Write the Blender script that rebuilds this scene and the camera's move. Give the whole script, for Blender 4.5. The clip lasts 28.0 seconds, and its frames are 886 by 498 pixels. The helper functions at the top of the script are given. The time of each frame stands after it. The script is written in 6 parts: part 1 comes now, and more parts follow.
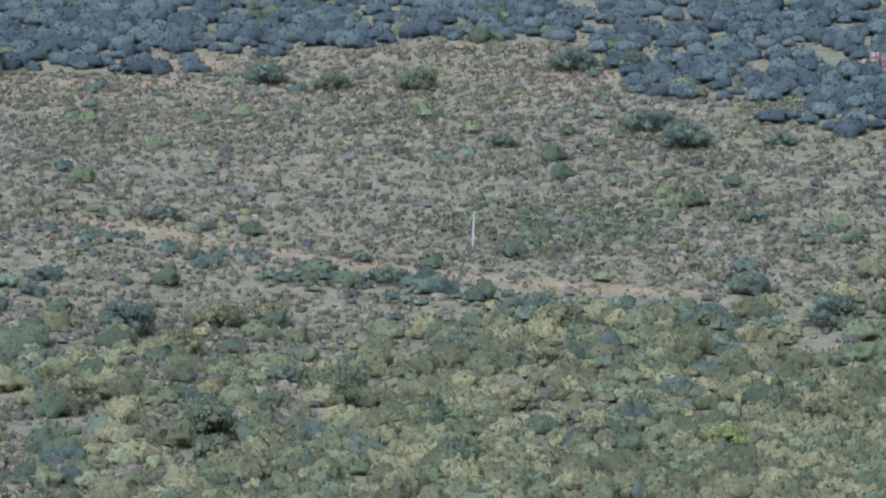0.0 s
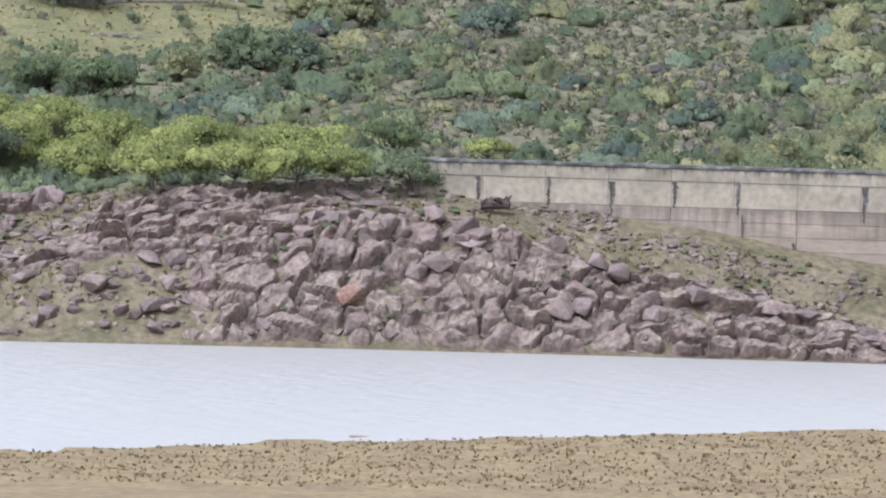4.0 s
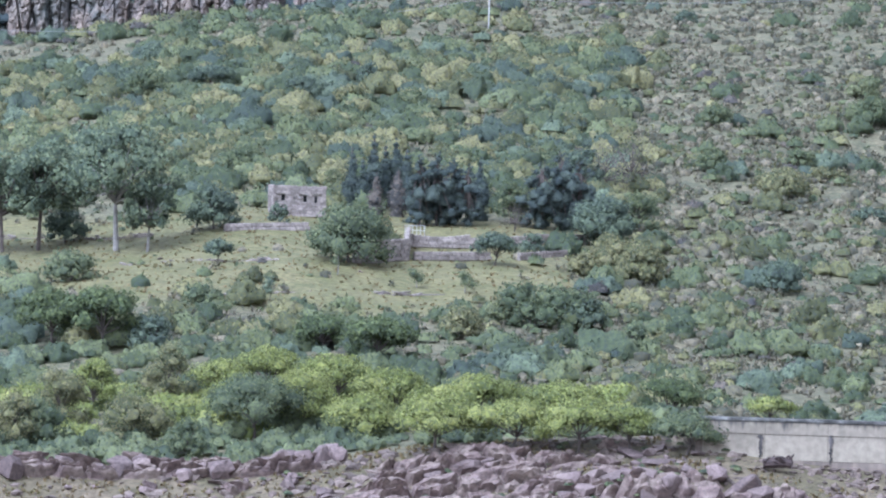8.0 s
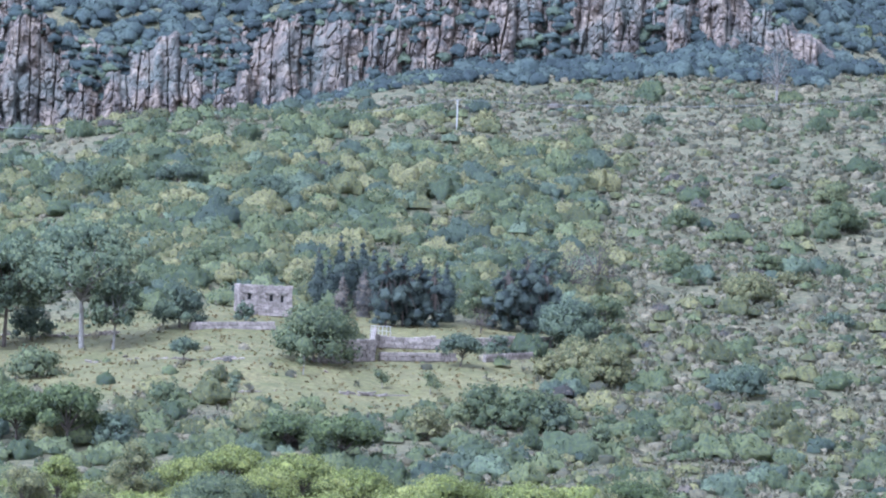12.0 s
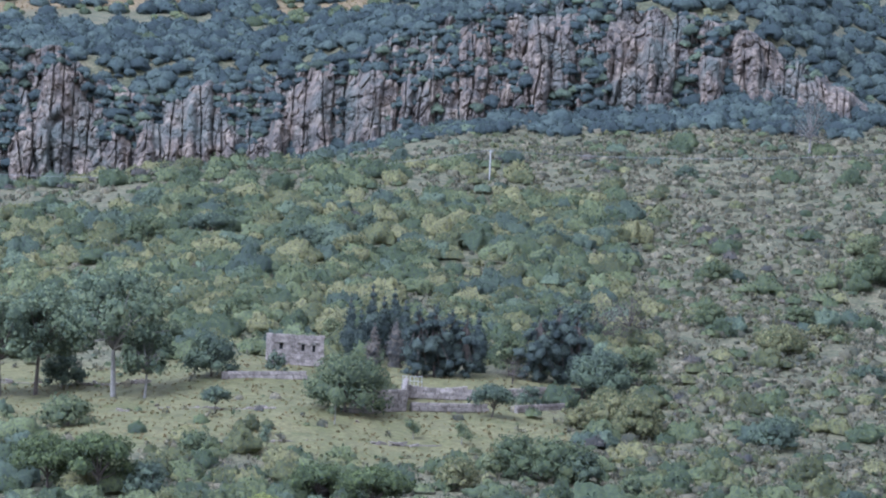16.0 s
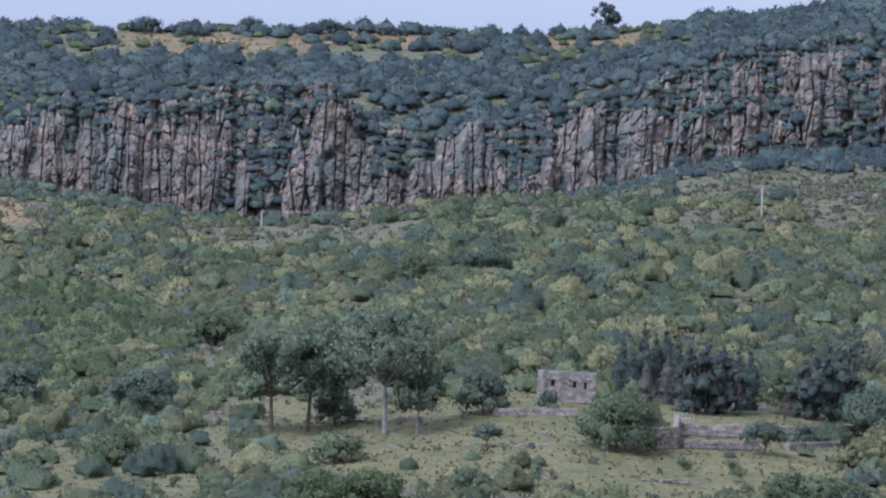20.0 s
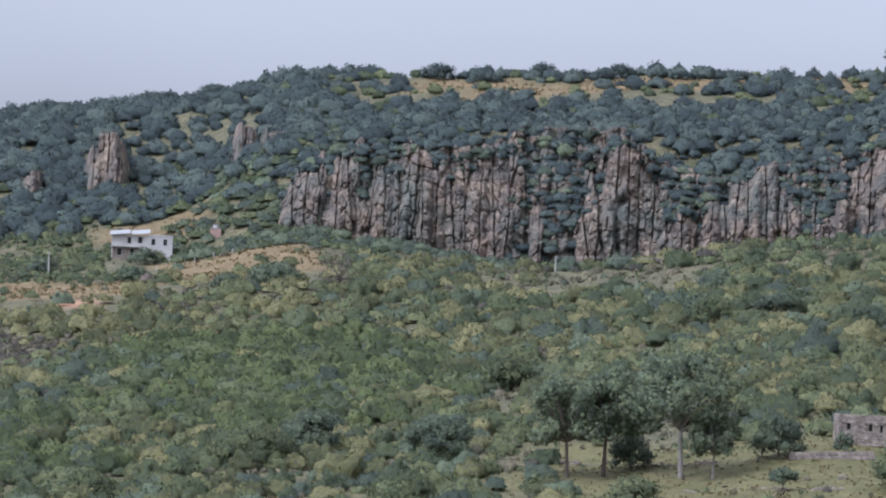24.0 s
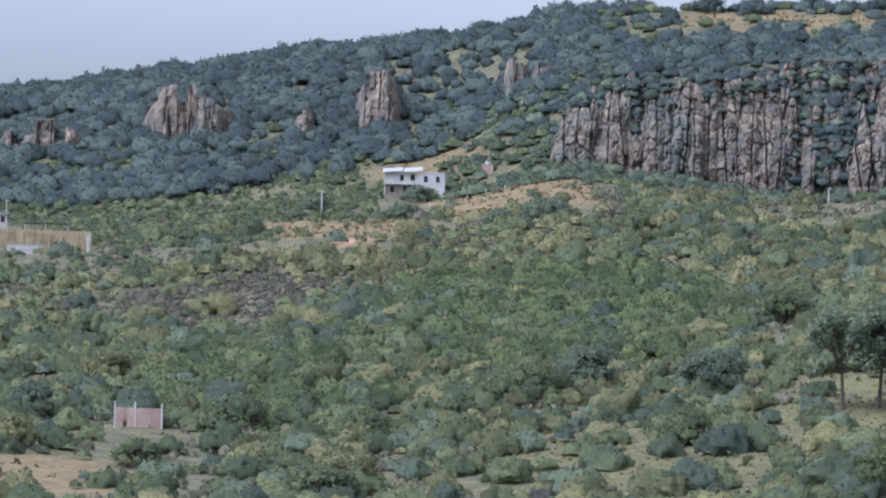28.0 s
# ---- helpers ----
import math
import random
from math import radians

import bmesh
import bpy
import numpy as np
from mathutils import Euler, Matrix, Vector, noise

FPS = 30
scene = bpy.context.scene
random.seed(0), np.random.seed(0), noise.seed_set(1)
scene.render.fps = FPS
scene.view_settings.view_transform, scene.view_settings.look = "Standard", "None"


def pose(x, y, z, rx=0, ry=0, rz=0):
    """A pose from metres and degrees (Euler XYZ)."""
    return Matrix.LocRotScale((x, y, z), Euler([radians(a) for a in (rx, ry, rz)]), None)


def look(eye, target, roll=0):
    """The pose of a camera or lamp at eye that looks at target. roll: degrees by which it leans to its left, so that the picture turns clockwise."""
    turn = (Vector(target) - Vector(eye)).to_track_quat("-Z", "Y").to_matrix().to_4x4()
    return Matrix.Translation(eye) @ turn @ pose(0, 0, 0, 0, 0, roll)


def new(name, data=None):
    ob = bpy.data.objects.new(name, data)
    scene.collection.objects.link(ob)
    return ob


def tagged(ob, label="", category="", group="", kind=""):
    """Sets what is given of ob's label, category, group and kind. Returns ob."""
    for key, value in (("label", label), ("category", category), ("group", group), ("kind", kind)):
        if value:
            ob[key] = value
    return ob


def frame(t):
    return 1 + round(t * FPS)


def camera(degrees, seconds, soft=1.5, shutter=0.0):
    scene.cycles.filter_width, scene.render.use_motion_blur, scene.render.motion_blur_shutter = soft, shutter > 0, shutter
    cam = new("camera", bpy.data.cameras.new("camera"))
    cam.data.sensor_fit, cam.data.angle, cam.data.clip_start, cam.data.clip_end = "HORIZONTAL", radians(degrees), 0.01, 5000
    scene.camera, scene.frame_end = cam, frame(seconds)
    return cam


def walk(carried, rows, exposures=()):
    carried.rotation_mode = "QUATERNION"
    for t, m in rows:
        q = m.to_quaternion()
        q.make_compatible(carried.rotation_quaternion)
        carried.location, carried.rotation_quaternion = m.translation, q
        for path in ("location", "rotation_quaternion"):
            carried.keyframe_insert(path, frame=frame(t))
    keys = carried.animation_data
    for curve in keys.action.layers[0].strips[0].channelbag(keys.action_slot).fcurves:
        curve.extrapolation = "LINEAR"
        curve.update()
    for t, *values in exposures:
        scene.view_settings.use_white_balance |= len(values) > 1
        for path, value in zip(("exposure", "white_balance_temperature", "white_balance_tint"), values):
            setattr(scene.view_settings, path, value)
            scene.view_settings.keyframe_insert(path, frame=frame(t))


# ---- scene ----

# The plan is drawn in bearings from the viewpoint: degrees to the left of the y axis, and metres from it.
EYE = Vector((0, 0, 40.0))
PAN = (  # seconds, bearing, rise, lean
    (0.0, 0.060, 1.094, 2.376),
    (0.5, 0.627, 0.559, 2.386),
    (1.0, 1.086, -0.220, 2.269),
    (1.5, 1.355, -0.732, 1.939),
    (2.0, 1.928, -1.464, 2.013),
    (2.5, 2.687, -2.309, 2.014),
    (3.0, 4.074, -2.555, 1.740),
    (3.5, 5.954, -2.776, 1.499),
    (4.0, 7.287, -3.135, 1.500),
    (4.5, 8.126, -3.026, 1.598),
    (6.5, 9.875, -1.994, 1.844),
    (7.0, 10.010, -1.359, 1.474),
    (7.5, 10.238, -1.190, 1.561),
    (8.0, 10.225, -0.582, 1.498),
    (8.5, 10.300, -0.380, 1.552),
    (9.0, 10.366, -0.282, 1.575),
    (9.5, 10.358, -0.087, 1.502),
    (10.0, 10.319, 0.060, 1.598),
    (10.5, 10.248, 0.114, 1.739),
    (11.0, 10.070, 0.119, 1.828),
    (11.5, 10.000, 0.218, 2.015),
    (12.0, 9.914, 0.456, 2.105),
    (12.5, 9.801, 0.451, 2.305),
    (14.5, 9.605, 0.610, 2.245),
    (15.0, 9.579, 0.639, 2.334),
    (15.5, 9.709, 0.882, 2.255),
    (16.0, 10.262, 0.957, 2.439),
    (16.5, 10.822, 0.895, 2.400),
    (17.0, 11.096, 1.113, 2.416),
    (17.5, 11.458, 1.168, 2.420),
    (18.0, 11.737, 1.112, 2.238),
    (18.5, 11.908, 0.970, 2.282),
    (19.0, 12.182, 1.167, 2.384),
    (19.5, 12.595, 1.369, 2.592),
    (20.0, 13.041, 1.214, 2.525),
    (20.5, 13.376, 1.088, 2.388),
    (21.0, 13.775, 1.171, 2.217),
    (21.5, 14.199, 1.122, 2.173),
    (23.5, 15.670, 1.224, 2.145),
    (24.0, 16.050, 1.551, 2.152),
    (24.5, 16.418, 1.732, 1.961),
    (25.0, 16.839, 1.517, 2.045),
    (25.5, 17.362, 1.389, 2.185),
    (26.0, 17.965, 1.200, 2.314),
    (26.5, 18.505, 0.880, 2.457),
    (27.0, 18.899, 0.869, 2.178),
    (27.5, 19.011, 1.114, 1.720),
    (28.0, 18.805, 0.804, 1.436),
)


def aim(bearing, rise, lean):
    b, r = radians(bearing), radians(rise)
    way = Vector((-math.sin(b) * math.cos(r), math.cos(b) * math.cos(r), math.sin(r)))
    return look(EYE, EYE + 100 * way, lean)


cam = camera(9.0, 28.0, soft=2.1)
walk(cam, [(t, aim(b, r, l)) for t, b, r, l in PAN], [(0, 1.3, 5000, 17), (1, 1.95, 5150, 19), (2, 1.66, 5250, 17), (3, 1.62, 5420, 13), (4, 1.5, 5420, 13), (7, 1.42, 4950, 15), (8, 1.7, 4850, 16), (10, 1.8, 4700, 17), (12, 1.82, 4700, 17), (15, 1.65, 4720, 17), (16, 1.35, 4780, 16), (17, 1.35, 4780, 17), (19, 1.25, 4800, 17), (20, 0.97, 4930, 18), (24, 0.97, 5380, 16), (25, 0.88, 5380, 16), (26, 0.95, 5280, 15), (28, 1.15, 5150, 15)])

# ---- world and sun: a grey, overcast day ----
world = bpy.data.worlds.new("overcast_sky")
scene.world = world
world.use_nodes = True
wn, wl = world.node_tree.nodes, world.node_tree.links
sky = wn.new("ShaderNodeTexSky")
sky.sky_type, sky.sun_disc = "NISHITA", False
sky.sun_elevation, sky.sun_rotation = radians(50), radians(215)
sky.air_density, sky.dust_density, sky.ozone_density = 1.0, 3.0, 1.0
grey = wn.new("ShaderNodeHueSaturation")
grey.inputs["Saturation"].default_value = 0.02
wl.new(sky.outputs[0], grey.inputs["Color"])
clouds, cloud_tone, veil = wn.new("ShaderNodeTexNoise"), wn.new("ShaderNodeMapRange"), wn.new("ShaderNodeMixRGB")
clouds.inputs["Scale"].default_value, clouds.inputs["Detail"].default_value = 6.0, 5.0
cloud_tone.inputs["To Min"].default_value, cloud_tone.inputs["To Max"].default_value = 0.88, 1.1
veil.blend_type, veil.inputs[0].default_value = "MULTIPLY", 1.0
sky_place, sky_flat = wn.new("ShaderNodeTexCoord"), wn.new("ShaderNodeMapping")
sky_flat.inputs["Scale"].default_value = (1, 1, 3)
wl.new(sky_place.outputs["Generated"], sky_flat.inputs["Vector"])
wl.new(sky_flat.outputs[0], clouds.inputs["Vector"])
wl.new(clouds.outputs["Fac"], cloud_tone.inputs["Value"])
wl.new(grey.outputs[0], veil.inputs[1])
wl.new(cloud_tone.outputs[0], veil.inputs[2])
# an overcast sky is dimmer at the horizon than overhead
height, dim, shade = wn.new("ShaderNodeSeparateXYZ"), wn.new("ShaderNodeMapRange"), wn.new("ShaderNodeMixRGB")
dim.inputs["From Max"].default_value, dim.inputs["To Min"].default_value, dim.inputs["To Max"].default_value = 0.7, 0.74, 1.22
shade.blend_type, shade.inputs[0].default_value = "MULTIPLY", 1.0
wl.new(sky_place.outputs["Generated"], height.inputs[0])
wl.new(height.outputs["Z"], dim.inputs["Value"])
wl.new(veil.outputs[0], shade.inputs[1])
wl.new(dim.outputs[0], shade.inputs[2])
wl.new(shade.outputs[0], wn["Background"].inputs["Color"])
wn["Background"].inputs["Strength"].default_value = 0.13

sun_data = bpy.data.lights.new("sun", "SUN")
sun_data.energy, sun_data.angle, sun_data.color = 0.8, radians(18), (1.0, 0.98, 0.95)
sun = new("sun", sun_data)
sun.matrix_world = look((-150, -260, 420), (0, 0, 0))

# ---- materials ----
def material(name, colours, scale=1.0, fine=None, rough=0.85, bump=0.0, bump_scale=None, per_piece=0.0, island=0.0, detail=5.0, spec=0.3, stretch=(1, 1, 1), grit=0.28):
    """Colours mixed by a noise of that many bumps a metre, with a finer grain over it."""
    m = bpy.data.materials.new(name)
    m.use_nodes = True
    n, l = m.node_tree.nodes, m.node_tree.links
    bsdf = n["Principled BSDF"]
    bsdf.inputs["Roughness"].default_value = rough
    bsdf.inputs["Specular IOR Level"].default_value = spec
    place = n.new("ShaderNodeNewGeometry")
    flat = n.new("ShaderNodeMapping")
    flat.inputs["Scale"].default_value = stretch
    l.new(place.outputs["Position"], flat.inputs["Vector"])
    big = n.new("ShaderNodeTexNoise")
    big.inputs["Scale"].default_value, big.inputs["Detail"].default_value = scale, detail
    l.new(flat.outputs[0], big.inputs["Vector"])
    ramp = n.new("ShaderNodeValToRGB")
    while len(ramp.color_ramp.elements) < len(colours):
        ramp.color_ramp.elements.new(0.5)
    for i, c in enumerate(colours):
        ramp.color_ramp.elements[i].position = 0.3 + 0.4 * i / max(1, len(colours) - 1)
        ramp.color_ramp.elements[i].color = (*c, 1)
    l.new(big.outputs["Fac"], ramp.inputs[0])
    out = ramp.outputs[0]
    small = n.new("ShaderNodeTexNoise")
    small.inputs["Scale"].default_value, small.inputs["Detail"].default_value = fine or scale * 9, 3.0
    l.new(flat.outputs[0], small.inputs["Vector"])
    grain = n.new("ShaderNodeMapRange")
    grain.inputs["From Min"].default_value, grain.inputs["From Max"].default_value = 0.3, 0.7
    grain.inputs["To Min"].default_value, grain.inputs["To Max"].default_value = 1 - grit, 1 + grit
    l.new(small.outputs["Fac"], grain.inputs["Value"])
    factor = grain.outputs[0]

    def times(a, source, amount):
        r = n.new("ShaderNodeMapRange")
        r.inputs["To Min"].default_value, r.inputs["To Max"].default_value = 1 - amount, 1 + amount
        l.new(source, r.inputs["Value"])
        t = n.new("ShaderNodeMath")
        t.operation = "MULTIPLY"
        l.new(a, t.inputs[0])
        l.new(r.outputs[0], t.inputs[1])
        return t.outputs[0]

    if per_piece:
        info = n.new("ShaderNodeObjectInfo")
        factor = times(factor, info.outputs["Random"], per_piece)
    if island:
        factor = times(factor, place.outputs["Random Per Island"], island)
    mix = n.new("ShaderNodeMixRGB")
    mix.blend_type, mix.inputs[0].default_value = "MULTIPLY", 1.0
    l.new(out, mix.inputs[1])
    l.new(factor, mix.inputs[2])
    l.new(mix.outputs[0], bsdf.inputs["Base Color"])
    if bump:
        b = n.new("ShaderNodeBump")
        b.inputs["Strength"].default_value, b.inputs["Distance"].default_value = 0.8, bump
        rise = n.new("ShaderNodeTexNoise")
        rise.inputs["Scale"].default_value, rise.inputs["Detail"].default_value = bump_scale or scale * 6, 6.0
        l.new(flat.outputs[0], rise.inputs["Vector"])
        l.new(rise.outputs["Fac"], b.inputs["Height"])
        l.new(b.outputs[0], bsdf.inputs["Normal"])
    return m


def leaf_material(name, colours, scale=0.18, island=0.2, gappy=0.6, gap_scale=2.4):
    """Foliage: each clump takes its own tone of the palette, with leafy relief and part of the light let through."""
    m = material(name, colours, scale, fine=1.1, rough=0.8, bump=0.4, bump_scale=1.3, island=island, spec=0.1, detail=3.0, grit=0.2)
    n, l = m.node_tree.nodes, m.node_tree.links
    bsdf, out = n["Principled BSDF"], n["Material Output"]
    ramp = next(k for k in n if k.type == "VALTORGB")
    place = next(k for k in n if k.type == "NEW_GEOMETRY")
    noise = ramp.inputs[0].links[0].from_socket
    own, blend = n.new("ShaderNodeMapRange"), n.new("ShaderNodeMath")
    own.inputs["To Min"].default_value, own.inputs["To Max"].default_value = -0.3, 0.3
    l.new(place.outputs["Random Per Island"], own.inputs["Value"])
    l.new(noise, blend.inputs[0])
    l.new(own.outputs[0], blend.inputs[1])
    l.new(blend.outputs[0], ramp.inputs[0])
    # shade between the leaves painted by noise, lifted to bluish grey for haze
    gaps, edge, gap_tint = n.new("ShaderNodeTexNoise"), n.new("ShaderNodeMapRange"), n.new("ShaderNodeMixRGB")
    gaps.inputs["Scale"].default_value, gaps.inputs["Detail"].default_value, gaps.inputs["Roughness"].default_value = gap_scale, 4.0, 0.65
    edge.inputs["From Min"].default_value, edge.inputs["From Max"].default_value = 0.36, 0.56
    edge.inputs["To Min"].default_value, edge.inputs["To Max"].default_value = gappy, 0.0
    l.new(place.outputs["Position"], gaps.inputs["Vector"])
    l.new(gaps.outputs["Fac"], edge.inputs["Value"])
    l.new(edge.outputs[0], gap_tint.inputs[0])
    l.new(bsdf.inputs["Base Color"].links[0].from_socket, gap_tint.inputs[1])
    gap_tint.inputs[2].default_value = (0.074, 0.086, 0.094, 1)
    l.new(gap_tint.outputs[0], bsdf.inputs["Base Color"])
    thin, mix = n.new("ShaderNodeBsdfTranslucent"), n.new("ShaderNodeMixShader")
    mix.inputs[0].default_value = 0.48
    l.new(gap_tint.outputs[0], thin.inputs["Color"])
    l.new(bsdf.outputs[0], mix.inputs[1])
    l.new(thin.outputs[0], mix.inputs[2])
    l.new(mix.outputs[0], out.inputs["Surface"])
    return m


def tones(*colours):
    """A leaf palette, lifted in place of haze, a little below the sunlit tone."""
    return [tuple(0.82 * v for v in c) for c in colours]


# leaf tones lifted, the oak's also blued, so distance haze sits in the colour
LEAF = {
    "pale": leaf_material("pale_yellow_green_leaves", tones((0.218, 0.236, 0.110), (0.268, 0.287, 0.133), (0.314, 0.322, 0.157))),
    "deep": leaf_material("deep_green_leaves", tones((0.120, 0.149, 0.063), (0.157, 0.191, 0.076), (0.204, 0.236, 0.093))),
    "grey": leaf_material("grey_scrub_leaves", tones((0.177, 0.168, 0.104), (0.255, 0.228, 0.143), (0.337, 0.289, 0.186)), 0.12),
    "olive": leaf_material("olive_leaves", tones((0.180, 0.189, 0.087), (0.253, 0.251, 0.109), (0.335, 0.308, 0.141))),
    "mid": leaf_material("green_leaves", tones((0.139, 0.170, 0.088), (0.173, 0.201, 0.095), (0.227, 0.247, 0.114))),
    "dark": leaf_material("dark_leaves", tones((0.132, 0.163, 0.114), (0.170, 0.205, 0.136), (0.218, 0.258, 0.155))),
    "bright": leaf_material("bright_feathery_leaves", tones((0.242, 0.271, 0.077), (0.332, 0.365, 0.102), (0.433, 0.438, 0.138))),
    "oak": leaf_material("oak_leaves", tones((0.104, 0.131, 0.127), (0.126, 0.159, 0.146), (0.159, 0.193, 0.162)), gappy=0.75, gap_scale=1.5),
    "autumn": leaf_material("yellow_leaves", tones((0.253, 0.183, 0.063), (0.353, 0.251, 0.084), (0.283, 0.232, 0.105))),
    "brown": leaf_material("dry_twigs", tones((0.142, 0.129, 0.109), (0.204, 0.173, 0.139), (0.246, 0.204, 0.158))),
    "straw": leaf_material("dry_grass", tones((0.240, 0.170, 0.084), (0.331, 0.238, 0.121), (0.240, 0.208, 0.091)), gappy=0.1),
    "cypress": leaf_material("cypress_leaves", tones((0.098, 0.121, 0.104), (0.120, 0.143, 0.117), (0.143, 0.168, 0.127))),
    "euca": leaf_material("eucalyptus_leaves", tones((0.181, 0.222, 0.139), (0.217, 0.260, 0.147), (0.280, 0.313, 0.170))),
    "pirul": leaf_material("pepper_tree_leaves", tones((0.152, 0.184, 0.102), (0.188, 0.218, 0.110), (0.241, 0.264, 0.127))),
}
BARK = material("bark", [(0.07, 0.055, 0.045), (0.13, 0.105, 0.085)], 1.5, bump=0.03)
PALE_BARK = material("pale_bark", [(0.17, 0.15, 0.13), (0.30, 0.275, 0.245)], 1.2, bump=0.02)
ROCK = material("pink_grey_rock", [(0.092, 0.066, 0.058), (0.143, 0.105, 0.093), (0.180, 0.136, 0.114)], 0.35, fine=3.0, bump=0.12, bump_scale=2.2, per_piece=0.22)
RUBBLE = material("rubble_stone", [(0.098, 0.072, 0.058), (0.154, 0.120, 0.095)], 0.5, fine=4.0, bump=0.05, island=0.35)
CRAG = material("cliff_rock", [(0.080, 0.070, 0.062), (0.124, 0.103, 0.087), (0.174, 0.135, 0.105), (0.264, 0.208, 0.157)], 0.3, fine=0.9, bump=0.5, bump_scale=0.9, per_piece=0.1, stretch=(1, 1, 0.6), grit=0.42, detail=7.0)


def lichened(m):
    """Dull green lichen and moss in tall patches over the rock."""
    n, l = m.node_tree.nodes, m.node_tree.links
    bsdf = n["Principled BSDF"]
    place, flat, noise = n.new("ShaderNodeNewGeometry"), n.new("ShaderNodeMapping"), n.new("ShaderNodeTexNoise")
    flat.inputs["Scale"].default_value = (1, 1, 0.5)
    noise.inputs["Scale"].default_value, noise.inputs["Detail"].default_value = 0.1, 8.0
    edge, mix = n.new("ShaderNodeMapRange"), n.new("ShaderNodeMixRGB")
    edge.inputs["From Min"].default_value, edge.inputs["From Max"].default_value, edge.inputs["To Max"].default_value = 0.48, 0.66, 0.8
    l.new(place.outputs["Position"], flat.inputs["Vector"])
    l.new(flat.outputs[0], noise.inputs["Vector"])
    l.new(noise.outputs["Fac"], edge.inputs["Value"])
    l.new(edge.outputs[0], mix.inputs[0])
    l.new(bsdf.inputs["Base Color"].links[0].from_socket, mix.inputs[1])
    mix.inputs[2].default_value = (0.1, 0.112, 0.098, 1)
    l.new(mix.outputs[0], bsdf.inputs["Base Color"])


lichened(CRAG)
PLAIN_CONCRETE = material("plain_concrete", [(0.30, 0.285, 0.27), (0.42, 0.40, 0.38)], 0.4, fine=3.0, bump=0.01)

# ---- the lie of the land ----
STOPS = (548, 557, 572, 640, 720, 810, 950, 1100, 1235, 1275, 1400, 1700)
HEIGHTS = {  # bearing: ground height at those distances; the lake lies at 0
    -8.0: (10, 12, 16, 20, 26, 34, 54, 85, 108, 115, 135, 180),
    -4.2: (3, 7, 12, 13, 18, 28, 49, 80, 104, 111, 131, 177),
    -2.4: (-3, -3, -3, 11, 16, 27, 48, 78, 102, 109, 129, 175),
    0.0: (-3, -1.5, 2.5, 10, 16, 26, 46.6, 76.5, 98, 105.5, 125.5, 171),
    2.0: (0, 4.2, 11, 11, 16.5, 26.5, 46, 75, 94, 100, 120, 167),
    5.7: (0, 9.5, 15, 15, 20, 29, 47, 73, 90, 95, 113, 165),
    7.5: (0, 12, 15.5, 17, 22.5, 31, 49, 72, 93, 120, 139, 166),
    9.8: (0, 8, 14.3, 17, 24, 34, 50, 73, 88, 116, 129.5, 142),
    12.2: (0, 4, 10.5, 17.5, 25, 36, 52, 72.5, 75, 102, 123.5, 130),
    15.0: (0, 3.5, 10.5, 16, 22, 32, 47, 66, 68, 101.5, 122.5, 131),
    17.5: (0, 3.5, 10, 15, 21, 29, 44, 61, 75, 97, 118.5, 127.5),
    19.0: (0, 3.5, 10, 14, 20.5, 27, 42, 58, 69, 77, 107.5, 126.5),
    23.5: (0, 3.5, 9, 13, 18.5, 26, 38, 52, 61, 67, 90, 106),
}
BEARINGS = np.array(sorted(HEIGHTS))
TABLE = np.array([HEIGHTS[b] for b in BEARINGS])
STOPS = np.array(STOPS, float)


def value_noise(x, y, seed=0):
    """Smooth noise from -1 to 1 on a grid of 1 m."""
    xi, yi = np.floor(x).astype(np.int64), np.floor(y).astype(np.int64)
    u, v = x - xi, y - yi
    u, v = u * u * (3 - 2 * u), v * v * (3 - 2 * v)

    def at(i, j):
        h = (i * 374761393 + j * 668265263 + seed * 982451653) & 0x7FFFFFFF
        h = ((h ^ (h >> 13)) * 1274126177) & 0x7FFFFFFF
        return ((h ^ (h >> 16)) & 0xFFFF) / 32767.5 - 1

    return (at(xi, yi) * (1 - u) + at(xi + 1, yi) * u) * (1 - v) + (at(xi, yi + 1) * (1 - u) + at(xi + 1, yi + 1) * u) * v


def rough_noise(x, y, size, seed=0, octaves=3):
    total, amount = 0, 1.0
    for k in range(octaves):
        total = total + amount * value_noise(x / size, y / size, seed + k)
        size, amount = size / 2.1, amount / 2
    return total


def smooth(lo, hi, v):
    u = np.clip((v - lo) / (hi - lo), 0, 1)
    return u * u * (3 - 2 * u)


def plan(bearing, distance):
    b = np.radians(bearing)
    return -distance * np.sin(b), distance * np.cos(b)


